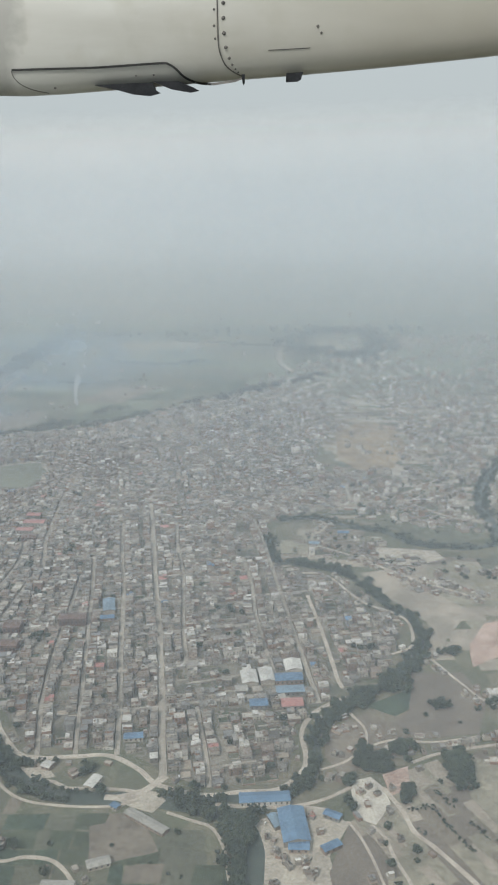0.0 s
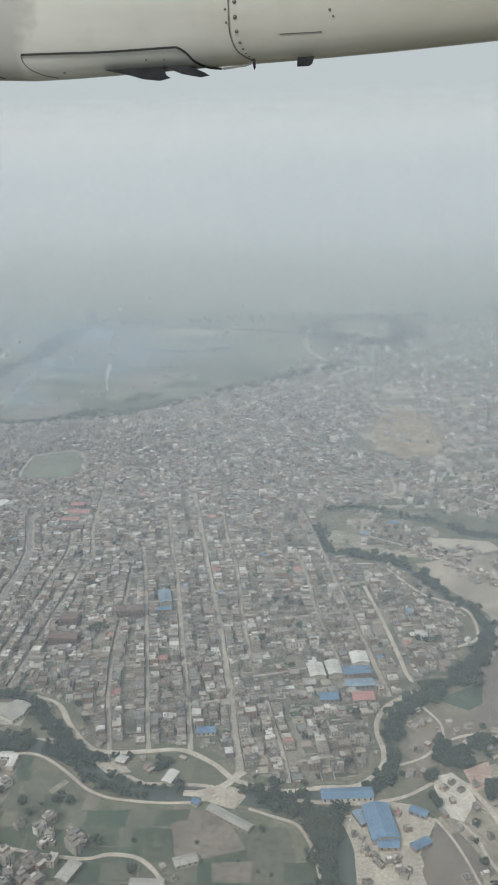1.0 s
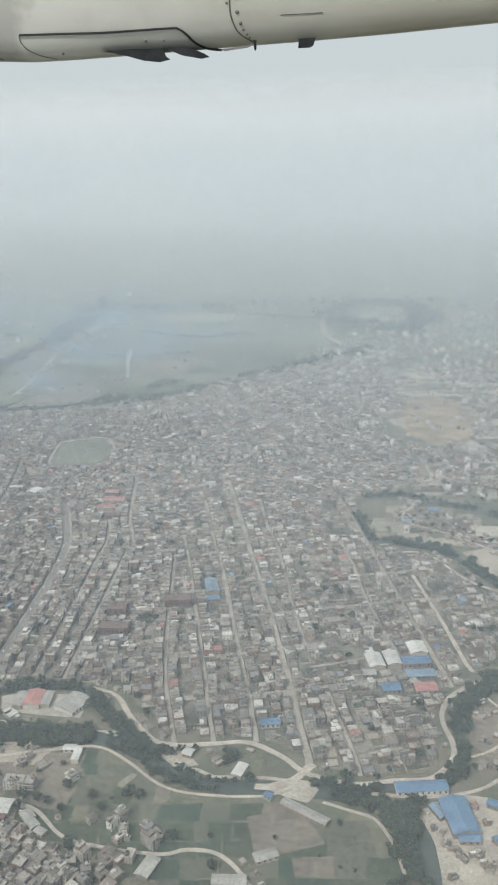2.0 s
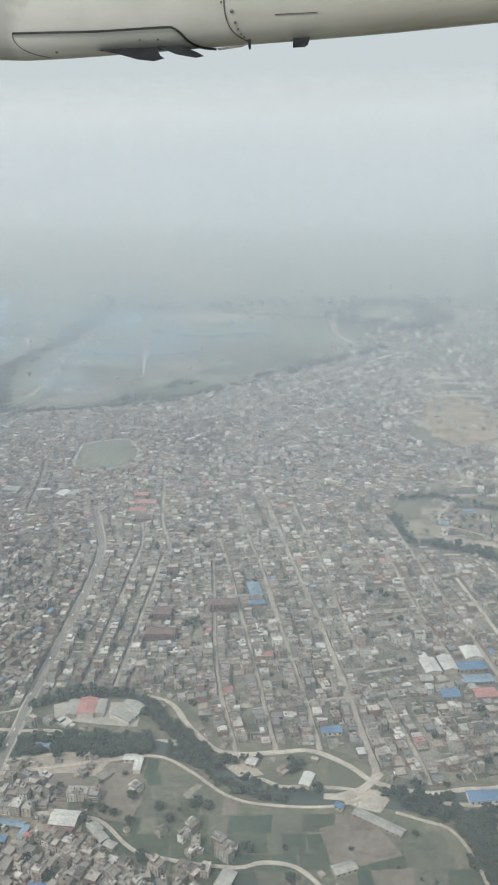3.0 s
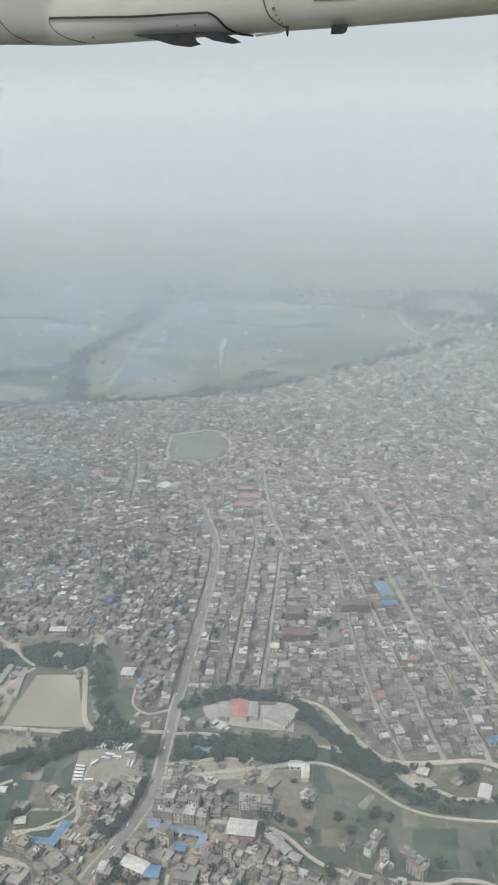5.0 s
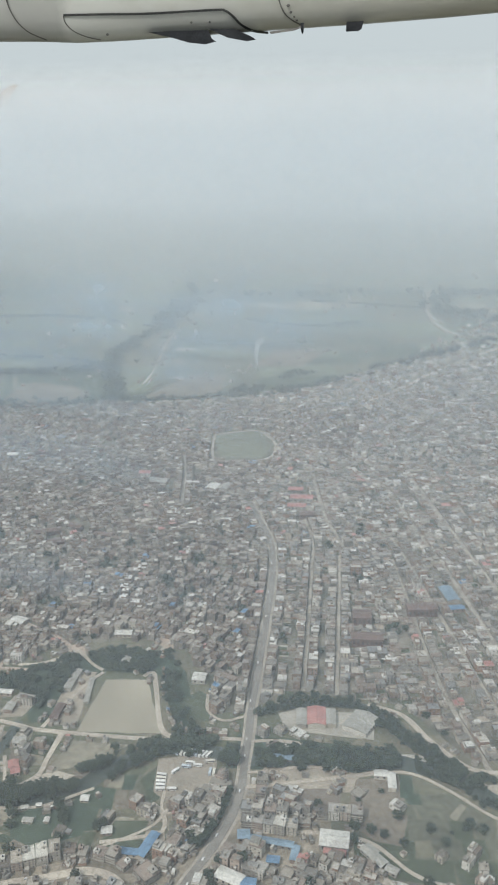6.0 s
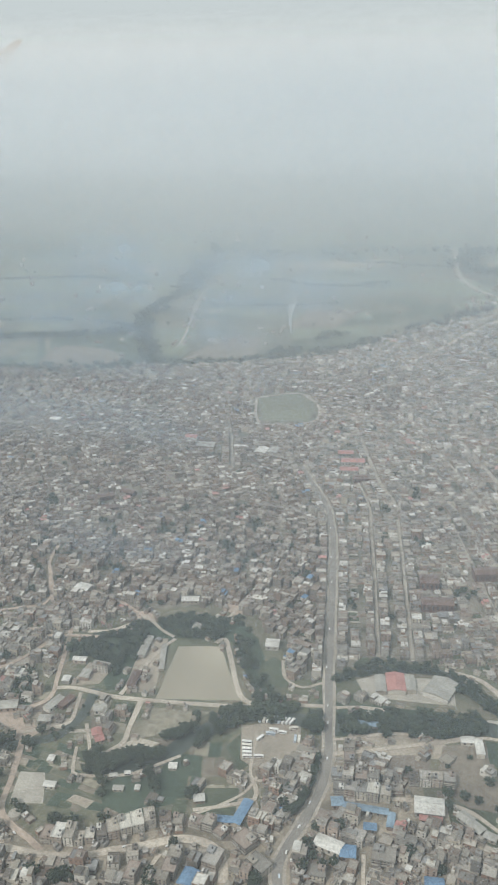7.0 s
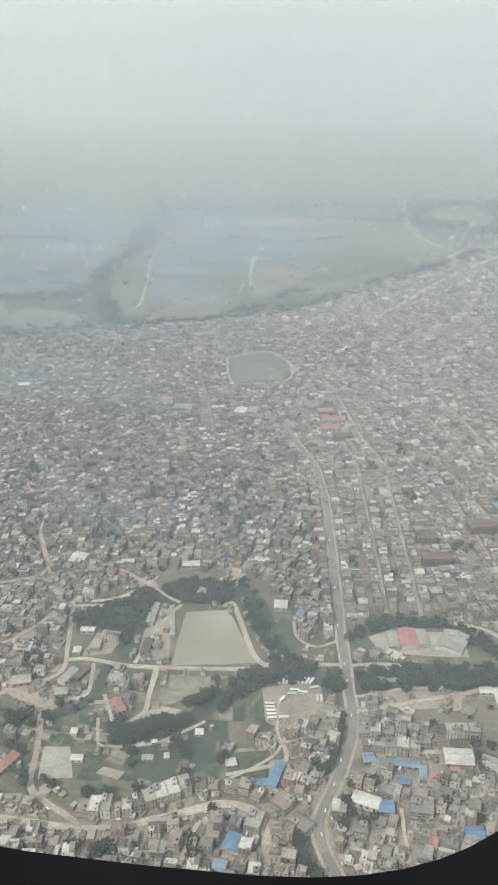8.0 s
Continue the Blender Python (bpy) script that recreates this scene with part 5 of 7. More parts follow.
# the houses next to the flight line are built one by one, the rest as one mass
order = np.argsort(spots[:, 1] + 0.25 * np.abs(spots[:, 0] + 340))
near, far = order[:300], order[300:]
COUNT = {1: "one", 2: "two", 3: "three", 4: "four"}
rng = random.Random(21)
models = []
for storeys in (1, 1, 1, 2, 2, 2, 2, 3, 3, 3, 4):
    for k in range(3):
        w, d = rng.uniform(3.2, 5.0) * (1.4 if rng.random() < 0.15 else 1), rng.uniform(3.0, 4.8)
        models.append((storeys, town_house(w, d, storeys, rng, f"flat-roofed {COUNT[storeys]}-storey concrete town house with parapet")))
waiting = [m for _, m in models]
for i in near:
    x, y = spots[i]
    m = pose(x, y, 0, 0, 0, math.degrees(turns[i]) + rng.choice([0, 0, 0, 90, 180]) + rng.gauss(0, 9))
    if waiting:
        waiting.pop().matrix_basis = m
    else:
        copy_thing(rng.choice([h for k, h in models if k < 3 or y < 335]), m)
for x, y, w, d, turn, storeys in FLATS:
    if x > -240:
        flat = town_house(w, d, storeys, rng, f"small flat-roofed {COUNT[storeys]}-storey farmhouse beside the dirt road", storey=1.16)
    else:
        flat = town_house(w, d, storeys, rng, f"long flat-roofed {'four' if storeys > 3 else 'three'}-storey block of flats", "flats", storey=1.16)
        flat.name = "apartment_block"
    flat.matrix_basis = pose(x, y, 0, 0, 0, turn)


def house_mass(name, pts, trn, seed, label, windows, size=1.0, sizes=None):
    """Walled blocks with a sunken roof inside a parapet, a stair head and, where windows is set, rows of openings."""
    rng = np.random.default_rng(seed)
    verts, faces, mats = [], [], []

    def ring(cx, cy, z, w, d, c, s):
        k = len(verts)
        for a, b in ((-1, -1), (1, -1), (1, 1), (-1, 1)):
            x, y = a * w / 2, b * d / 2
            verts.append((cx + c * x - s * y, cy + s * x + c * y, z))
        return k

    def band(p, q, mat):
        mat = wall_slot if mat == 0 else tin_roof if mat == 1 else mat
        for i in range(4):
            j = (i + 1) % 4
            faces.append((p + i, p + j, q + j, q + i))
            mats.append(mat)

    tin_roof, wall_slot = 1, 0

    def cap(p, mat):
        mat = tin_roof if mat == 1 else mat
        faces.append((p, p + 1, p + 2, p + 3))
        mats.append(mat)

    for number, ((x, y), a) in enumerate(zip(pts, trn)):
        a += rng.normal(0, 0.05 if sizes is None else 0.015)
        c, s = math.cos(a), math.sin(a)
        low_town = x > np.interp(y, [380, 450, 640, 1200], [-318, -330, -384, -300]) and 340 < y < 760
        w, d = rng.uniform(3.2, 6.0, 2)
        if low_town:
            w, d = rng.uniform(3.6, 7.0), rng.uniform(3.6, 6.2)
        if rng.random() < 0.07:
            w *= 1.6
        w, d = w * size, d * size
        if sizes is not None:
            w, d = sizes[number]
        n = 1 if size < 1 else rng.choice([1, 2, 3, 4], p=[0.42, 0.42, 0.14, 0.02] if low_town else [0.14, 0.32, 0.36, 0.18])
        h = n * 1.28 + rng.uniform(-0.1, 0.4)
        pick = rng.random()
        old = not low_town and size == 1 and x < -318 and 400 < y < 900
        wall_slot = 6 if old else 0
        tin_roof = 3 if pick < 0.008 else 4 if pick < 0.016 else 5 if pick < 0.05 else 7 if old else 1
        low, high = ring(x, y, -0.2, w, d, c, s), ring(x, y, h + 0.35, w, d, c, s)
        band(low, high, 0)
        if rng.random() < 0.75:
            rim, floor = ring(x, y, h + 0.35, w - 0.3, d - 0.3, c, s), ring(x, y, h, w - 0.3, d - 0.3, c, s)
            band(high, rim, 1)
            band(rim, floor, 0)
            cap(floor, 1)
        else:
            cap(high, 1)
        # the top storey covers part of the roof and leaves a terrace
        if rng.random() < 0.72:
            tw, td = w * rng.uniform(0.35, 0.75), d * rng.uniform(0.4, 0.97)
            ox, oy = rng.choice([-1, 1]) * (w - tw) / 2, rng.choice([-1, 1]) * (d - td) / 2
            px, py = x + c * ox - s * oy, y + s * ox + c * oy
            p, q = ring(px, py, h, tw, td, c, s), ring(px, py, h + 1.35, tw, td, c, s)
            band(p, q, 0)
            cap(q, 1)
            if rng.random() < 0.4:
                sx, sy = tw * rng.uniform(-0.25, 0.25), td * rng.uniform(-0.25, 0.25)
                px, py = px + c * sx - s * sy, py + s * sx + c * sy
                p, q = ring(px, py, h + 1.35, tw * 0.42, td * 0.42, c, s), ring(px, py, h + 2.4, tw * 0.42, td * 0.42, c, s)
                band(p, q, 0)
                cap(q, 1)
        # a low outhouse against one side
        if size == 1 and sizes is None and rng.random() < 0.45:
            aw, ad = rng.uniform(1.4, 2.8), rng.uniform(1.4, 3.2)
            side = rng.integers(4)
            ox, oy = ((w + aw) / 2 - 0.05, rng.uniform(-0.3, 0.3) * d) if side < 2 else (rng.uniform(-0.3, 0.3) * w, (d + ad) / 2 - 0.05)
            ox, oy = (-ox, oy) if side == 1 else (ox, -oy) if side == 3 else (ox, oy)
            px, py = x + c * ox - s * oy, y + s * ox + c * oy
            p, q = ring(px, py, -0.2, aw, ad, c, s), ring(px, py, rng.uniform(1.0, 1.6), aw, ad, c, s)
            band(p, q, 0)
            cap(q, 1)
        if windows:
            for _ in range(rng.integers(0, 4)):
                ox, oy, e = rng.uniform(-0.36, 0.36) * w, rng.uniform(-0.36, 0.36) * d, rng.uniform(0.3, 0.8)
                px, py = x + c * ox - s * oy, y + s * ox + c * oy
                p, q = ring(px, py, h, e, e * rng.uniform(0.6, 1.6), c, s), ring(px, py, h + rng.uniform(0.4, 0.9), e, e, c, s)
                band(p, q, 1)
                cap(q, 1)
            for k in range(n):
                z = k * 1.28 + 0.35
                for side, length, depth in ((0, w, d), (1, d, w), (3, d, w)):
                    m = max(2, int(length / 1.6))
                    for i in range(m):
                        if rng.random() < 0.25:
                            continue
                        u = -length / 2 + (i + 0.5) * length / m
                        v = -depth / 2 - 0.03
                        base = len(verts)
                        for du, z1 in ((-0.34, z), (0.34, z), (0.34, z + 0.72), (-0.34, z + 0.72)):
                            lx, ly = u + du, v
                            if side == 1:
                                lx, ly = -ly, lx
                            elif side == 3:
                                lx, ly = ly, -lx
                            verts.append((x + c * lx - s * ly, y + s * lx + c * ly, z1))
                        faces.append((base, base + 1, base + 2, base + 3))
                        mats.append(2)
    me = bpy.data.meshes.new(name)
    me.from_pydata(verts, [], faces)
    for m in (M_FARWALL, M_FARROOF, M_GLASS, M_BLUE, M_RED, M_WHITE, M_OLDWALL, M_OLDROOF):
        me.materials.append(m)
    me.polygons.foreach_set("material_index", mats)
    return tagged(new(name, me), label, "houses", kind="stuff")


close = spots[far][:, 1] < 560
house_mass("town_houses", spots[far][close], turns[far][close], 5, "dense grey and tan flat-roofed town houses", True)
house_mass("town_houses", spots[far][~close], turns[far][~close], 6, "far dense flat-roofed town houses in haze", False)
close = fronts[:, 1] < 560
house_mass("street_houses", fronts[close, :2], fronts[close, 2], 7, "close rows of flat-roofed houses along the streets", True, sizes=fronts[close, 3:5])
house_mass("street_houses", fronts[~close, :2], fronts[~close, 2], 8, "far rows of flat-roofed houses along the streets", False, sizes=fronts[~close, 3:5])


def walled_compounds(pts, trn, seed):
    """Open yards between the houses: a bare or planted floor inside a low brick wall, some with a lean-to."""
    rng = np.random.default_rng(seed)
    verts, faces, mats = [], [], []

    def block(cx, cy, w, d, z0, z1, c, s, wall, top):
        k = len(verts)
        for z in (z0, z1):
            for a, b in ((-1, -1), (1, -1), (1, 1), (-1, 1)):
                x, y = a * w / 2, b * d / 2
                verts.append((cx + c * x - s * y, cy + s * x + c * y, z))
        for i in range(4):
            j = (i + 1) % 4
            faces.append((k + i, k + j, k + 4 + j, k + 4 + i))
            mats.append(wall)
        faces.append((k + 4, k + 5, k + 6, k + 7))
        mats.append(top)

    for (x, y), a in zip(pts, trn):
        c, s = math.cos(a), math.sin(a)
        w, d, h = rng.uniform(5.0, 6.4), rng.uniform(4.6, 5.8), rng.uniform(0.7, 1.0)
        block(x, y, w, d, -0.2, 0.14, c, s, 2, rng.choice([2, 2, 3, 3, 4, 5]))
        for ox, oy, bw, bd in ((0, -d / 2, w, 0.16), (0, d / 2, w, 0.16), (-w / 2, 0, 0.16, d - 0.2), (w / 2, 0, 0.16, d - 0.2)):
            if rng.random() < 0.85:
                block(x + c * ox - s * oy, y + s * ox + c * oy, bw, bd, 0.0, h, c, s, 0, 0)
        for _ in range(rng.integers(0, 3)):
            ox, oy, bw, bd = rng.uniform(-0.3, 0.3) * w, rng.uniform(-0.3, 0.3) * d, rng.uniform(1.0, 2.4), rng.uniform(0.9, 2.0)
            block(x + c * ox - s * oy, y + s * ox + c * oy, bw, bd, 0.1, rng.uniform(0.8, 1.5), c, s, 0, 1)
    me = bpy.data.meshes.new("walled_compounds")
    me.from_pydata(verts, [], faces)
    for m in (M_FARWALL, M_FARROOF, M_BEIGE, M_GREYGREEN, M_CROP, M_SOIL):
        me.materials.append(m)
    me.polygons.foreach_set("material_index", mats)
    tagged(new("walled_compounds", me), "low-walled yards and gardens between town houses", "yards", kind="stuff")


walled_compounds(*COMPOUNDS, 12)

# low huts, walls and stores along the lanes
hut_spots, hut_turns = [], []
hrng = random.Random(77)
for poly, count in ((SOUTH, 2300), (WEST, 700), ([(-500, 300), (-500, 440), (-440, 420), (-462, 388), (-456, 312)], 200), ([(-362, 262), (-350, 300), (-322, 318), (-316, 290), (-330, 262)], 90)):
    p = np.array(poly, float)
    for _ in range(count):
        q = (hrng.uniform(p[:, 0].min(), p[:, 0].max()), hrng.uniform(p[:, 1].min(), p[:, 1].max()))
        if inside(np.array([q]), poly)[0]:
            hut_spots.append(q)
            hut_turns.append(hrng.uniform(-0.5, 0.5))
for name, width, surface, z, line in ROADS:
    if surface == "asphalt" or name in ("pond_path", "street", "river_track"):
        continue
    l = smooth_line(line, 3.2)
    d = np.gradient(l, axis=0)
    for q, t in zip(l, d):
        for side in (-1, 1):
            if hrng.random() < (0.4 if -500 < q[0] < -300 else 0.75 if name == "village_lane" else 0.07 if q[1] < 330 else 0.2):
                off = width / 2 + hrng.uniform(1.8, 5.5)
                t1 = t / (np.linalg.norm(t) + 1e-9)
                hut_spots.append((q[0] - t1[1] * off * side, q[1] + t1[0] * off * side))
                hut_turns.append(math.atan2(t1[1], t1[0]))
for poly, count in (([(-79, 334), (-68, 318), (-60, 312), (-46, 314), (-36, 302), (-72, 286)], 34), ([(-60, 345), (-42, 345), (-46, 326)], 7), ([(-38, 364), (-30, 375), (-20, 362), (-28, 346)], 8), ([(-356, 331), (-328, 340), (-323, 318), (-339, 304)], 16),
                    ([(-300, 341), (-262, 345), (-258, 334), (-290, 326)], 22), ([(-424, 388), (-414, 390), (-408, 345), (-420, 343)], 14), ([(-440, 262), (-444, 280), (-433, 281), (-427, 265)], 5), ([(-55, 418), (-28, 413), (-30, 389), (-53, 384)], 9), ([(-150, 345), (-122, 346), (-118, 330), (-140, 334)], 10)):
    p = np.array(poly, float)
    for _ in range(count):
        k = [hrng.random() ** 0.7 for _ in poly]
        hut_spots.append(tuple((p * np.array(k)[:, None]).sum(0) / sum(k) * 0.5 + p[hrng.randrange(len(p))] * 0.5))
        hut_turns.append(hrng.uniform(0, 3.1))
hut_spots, hut_turns = np.array(hut_spots), np.array(hut_turns)
ok = clear_of_lines(hut_spots, 1.4, 2.0) & ~inside(hut_spots, [(-404, 386), (-382, 391), (-360, 349), (-402, 341)])
hut_spots, hut_turns = hut_spots[ok], hut_turns[ok]
far_rng = np.random.default_rng(31)
hamlets = np.concatenate([far_rng.normal((x, y), (sx, sy), (n, 2)) for x, y, sx, sy, n in ((-683, 1251, 5, 16, 7), (-659, 1226, 4, 10, 5), (-548, 986, 8, 5, 6), (-411, 1156, 14, 6, 10), (-760, 1110, 6, 12, 5), (-735, 1240, 6, 14, 4), (-600, 1060, 14, 20, 6), (-500, 1030, 26, 30, 9), (-690, 960, 30, 30, 7))])
house_mass("hamlet", hamlets, far_rng.uniform(0, 1.5, len(hamlets)), 14, "small pale farmhouses scattered over hazy fields", False, 0.9)
house_mass("huts", hut_spots, hut_turns, 9, "small pale huts and stores along the lanes", False, 0.55)


# ---------------------------------------------------------------- sheds and halls
def shed(x, y, w, d, turn, h, mat, label):
    """A walled hall under a low ribbed gable of tin."""
    root = new("shed")
    bm = bmesh.new()
    add_box(bm, -w / 2, w / 2, -d / 2, d / 2, -0.3, h)
    n = max(2, int(max(w, d) / 2.5))
    for i in range(n):
        u = (i + 0.5) / n - 0.5
        if w >= d:
            for v in (-d / 2, d / 2):
                add_box(bm, u * w - 0.45, u * w + 0.45, v - 0.03, v + 0.03, h * 0.35, h * 0.75, 1)
        else:
            for v in (-w / 2, w / 2):
                add_box(bm, v - 0.03, v + 0.03, u * d - 0.45, u * d + 0.45, h * 0.35, h * 0.75, 1)
    part("wall", bm, [M_BROWN if mat is M_BROWN else M_WALL, M_GLASS], root)
    along, across = max(w, d) + 0.6, min(w, d) + 0.6
    rise = across * 0.11
    ribs = max(4, int(along / 0.8))
    for side in (-1, 1):
        bm = bmesh.new()
        rows = []
        for i in range(ribs * 2 + 1):
            u = -along / 2 + along * i / (ribs * 2)
            lift = 0.05 if i % 2 else 0.0
            eave, ridge = (u, side * across / 2, h + lift), (u, 0.0, h + rise + lift)
            rows.append([bm.verts.new(p if w >= d else (-p[1], p[0], p[2])) for p in (eave, ridge, (ridge[0], 0.0, ridge[2] - 0.12), (eave[0], eave[1], eave[2] - 0.12))])
        for a, b in zip(rows, rows[1:]):
            for k in range(4):
                bm.faces.new((a[k], a[(k + 1) % 4], b[(k + 1) % 4], b[k]))
        for r in (rows[0], rows[-1]):
            bm.faces.new(r)
        bmesh.ops.recalc_face_normals(bm, faces=bm.faces)
        part("roof_slope", bm, mat, root)
    bm = bmesh.new()
    tri = []
    for e in (-1, 1):
        for p in ((e * (along / 2 - 0.3), -across / 2 + 0.3, h), (e * (along / 2 - 0.3), across / 2 - 0.3, h), (e * (along / 2 - 0.3), 0, h + rise - 0.14)):
            tri.append(bm.verts.new(p if w >= d else (-p[1], p[0], p[2])))
    bm.faces.new(tri[:3])
    bm.faces.new(tri[3:])
    part("gable", bm, M_WALL, root)
    root.matrix_basis = pose(x, y, 0, 0, 0, turn)
    return tagged(root, label, "shed", "sheds and halls")


for entry in SHEDS:
    shed(*entry)


def water_tank(x, y):
    """A round concrete tank with a rim and a sunken lid."""
    root = new("concrete_tank")
    bm = bmesh.new()
    rings = []
    for r, z in ((2.5, -0.2), (2.5, 1.7), (2.62, 1.7), (2.62, 1.95), (2.3, 1.95), (2.3, 1.75), (0.4, 1.9)):
        rings.append([bm.verts.new((r * math.cos(a), r * math.sin(a), z)) for a in [i * math.tau / 24 for i in range(24)]])
    for p, q in zip(rings, rings[1:]):
        for i in range(24):
            bm.faces.new((p[i - 1], p[i], q[i], q[i - 1]))
    bm.faces.new(rings[-1])
    part("tank_wall", bm, M_CONCRETE, root)
    bm = bmesh.new()
    add_box(bm, -0.35, 0.35, -0.35, 0.35, 1.9, 2.05)
    part("hatch", bm, M_GREY, root, "grey metal hatch")
    root.matrix_basis = pose(x, y, 0)
    tagged(root, "round pale concrete water tank beside the lane", "water tank")


water_tank(-434, 255)

# ---------------------------------------------------------------- trees
M_LEAF = plain("leaves", spread([(0.0312, 0.0468, 0.032), (0.0406, 0.0577, 0.0359), (0.0273, 0.0421, 0.032), (0.0507, 0.0679, 0.0413), (0.0374, 0.0523, 0.0382), (0.0624, 0.0757, 0.0452)]), 0.3, 1.5, 0.8, "island")
M_BARK = plain("bark", [(0.3, (0.07, 0.055, 0.04)), (0.7, (0.12, 0.095, 0.07))], 1.0, 4.0)
bm = bmesh.new()
bmesh.ops.create_icosphere(bm, subdivisions=1, radius=1)
ICO_V = [tuple(v.co) for v in bm.verts]
ICO_F = [tuple(v.index for v in f.verts) for f in bm.faces]
bm.free()


def clump(verts, faces, centre, size, rng):
    k = len(verts)
    sx, sy, sz = (size * rng.uniform(0.7, 1.3) for _ in range(3))
    for x, y, z in ICO_V:
        j = rng.uniform(0.7, 1.3)
        verts.append((centre[0] + x * sx * j, centre[1] + y * sy * j, centre[2] + z * sz * 0.8 * j))
    faces.extend(tuple(k + i for i in f) for f in ICO_F)


def crown_points(n, radius, height, rng):
    for _ in range(n):
        while True:
            p = [rng.uniform(-1, 1) for _ in range(3)]
            r = sum(q * q for q in p)
            if 0.2 < r < 1:
                break
        lob = 1 + 0.35 * noise.noise((p[0] * 1.7 + n, p[1] * 1.7, p[2] * 1.7))
        yield (p[0] * radius * lob, p[1] * radius * lob, height + p[2] * radius * 0.75 * lob)


def tree(radius, height, rng, label):
    root = new("tree")
    bm = bmesh.new()
    bmesh.ops.create_cone(bm, cap_ends=True, segments=7, radius1=0.16 * radius, radius2=0.07 * radius, depth=height + 0.3, matrix=Matrix.Translation((0, 0, height / 2 - 0.15)))
    for k in range(5):
        a = k * 1.3 + rng.uniform(0, 0.6)
        d = Vector((math.cos(a), math.sin(a), 1.1)).normalized()
        m = Matrix.Translation(Vector((0, 0, height * 0.75)) + d * radius * 0.3) @ d.to_track_quat("Z", "Y").to_matrix().to_4x4()
        bmesh.ops.create_cone(bm, cap_ends=False, segments=5, radius1=0.06 * radius, radius2=0.025 * radius, depth=radius * 0.7, matrix=m)
    part("trunk", bm, M_BARK, root)
    verts, faces = [], []
    for p in crown_points(70, radius, height + radius * 0.25, rng):
        clump(verts, faces, p, radius * rng.uniform(0.12, 0.26), rng)
    me = bpy.data.meshes.new("crown")
    me.from_pydata(verts, [], faces)
    me.materials.append(M_LEAF)
    crown = new("crown", me)
    crown.parent = root
    return tagged(root, label, "tree", "trees")


rng = random.Random(8)
spots_t = []


def scatter_line(line, width, inner, outer, step, size):
    l = smooth_line(line, step)
    d = np.gradient(l, axis=0)
    d /= np.linalg.norm(d, axis=1)[:, None] + 1e-9
    for q, t in zip(l, d):
        for side in (-1, 1):
            off = width / 2 + rng.uniform(inner, outer)
            spots_t.append((q[0] - t[1] * off * side + rng.uniform(-1, 1), q[1] + t[0] * off * side + rng.uniform(-1, 1), rng.uniform(*size)))


def scatter_area(poly, n, size):
    p = np.array(poly, float)
    for _ in range(2 * n):
        q = np.array([rng.uniform(p[:, 0].min(), p[:, 0].max()), rng.uniform(p[:, 1].min(), p[:, 1].max())])
        if inside(q[None], poly)[0]:
            spots_t.append((q[0], q[1], rng.uniform(*size)))


for (width, line), step in ((RIVERS[0], 3.4), (RIVERS[1], 3.4), (RIVERS[2], 2.6), (RIVERS[5], 2.6), (RIVERS[6], 2.4)):
    scatter_line(line, width, -2.0, 0.8, step, (1.1, 2.3))
    scatter_line(line, width, -1.0, 3.4, step * 2.6, (0.9, 2.9))
scatter_line(RIVERS[3][1], 5, 0, 1.5, 18, (0.8, 1.5))
scatter_line(RIVERS[4][1], 6, -4, 4, 5.0, (1.6, 3.4))
scatter_line(RIVERS[4][1][4:], 6, -10, 8, 3.4, (1.8, 4.2))
scatter_area([(-690, 1080), (-676, 1130), (-655, 1130), (-655, 1060), (-640, 1000), (-612, 940), (-584, 876), (-604, 872), (-640, 950), (-668, 1010)], 190, (1.8, 4.0))
scatter_area([(-690, 1240), (-700, 1330), (-716, 1440), (-660, 1470), (-655, 1340), (-645, 1250)], 170, (2.5, 5.0))
scatter_area([(-690, 803), (-690, 826), (-640, 856), (-618, 868), (-616, 850), (-640, 838)], 90, (1.8, 3.2))
scatter_area([(-436, 1000), (-432, 1032), (-404, 1052), (-400, 1036)], 50, (2.0, 3.6))
scatter_area([(-480, 936), (-470, 960), (-440, 966), (-440, 950)], 60, (2.0, 3.4))
scatter_line([(-653, 1048), (-690, 990), (-760, 960), (-860, 930)], 4, -6, 6, 3, (2.5, 4.5))
scatter_line([(-722, 1537), (-606, 1511), (-511, 1545), (-285, 1619), (-60, 1660)], 4, -20, 26, 19, (4.0, 8.0))
scatter_line([(-284, 1509), (-262, 1593), (-214, 1628), (-153, 1606), (-114, 1481), (-149, 1385), (-211, 1421), (-258, 1438), (-284, 1509)], 4, -16, 24, 5, (4.0, 8.0))
scatter_area([(-422, 400), (-400, 414), (-376, 420), (-374, 404), (-384, 398), (-410, 395)], 60, (1.6, 2.8))
scatter_area([(-378, 416), (-366, 404), (-354, 372), (-342, 356), (-352, 352), (-368, 378)], 26, (1.5, 2.6))
scatter_area([(-462, 374), (-456, 386), (-435, 402), (-424, 404), (-416, 345), (-428, 342), (-438, 358), (-447, 367), (-457, 360)], 160, (1.2, 2.6))
scatter_area([(-426, 405), (-406, 417), (-383, 408), (-384, 396), (-408, 394)], 60, (1.4, 2.6))
scatter_area([(-380, 400), (-373, 417), (-356, 388), (-350, 362), (-360, 362)], 22, (1.4, 2.6))
scatter_area([(-416, 303), (-412, 296), (-396, 299), (-386, 309), (-378, 322), (-366, 336), (-356, 344), (-352, 336), (-372, 308), (-384, 295), (-404, 287), (-416, 285)], 190, (1.2, 2.6))
scatter_area([(-479, 336), (-470, 343), (-462, 331), (-463, 321), (-470, 323)], 40, (1.2, 2.2))
scatter_area([(-444, 256), (-436, 262), (-424, 254), (-436, 248)], 6, (0.8, 1.4))
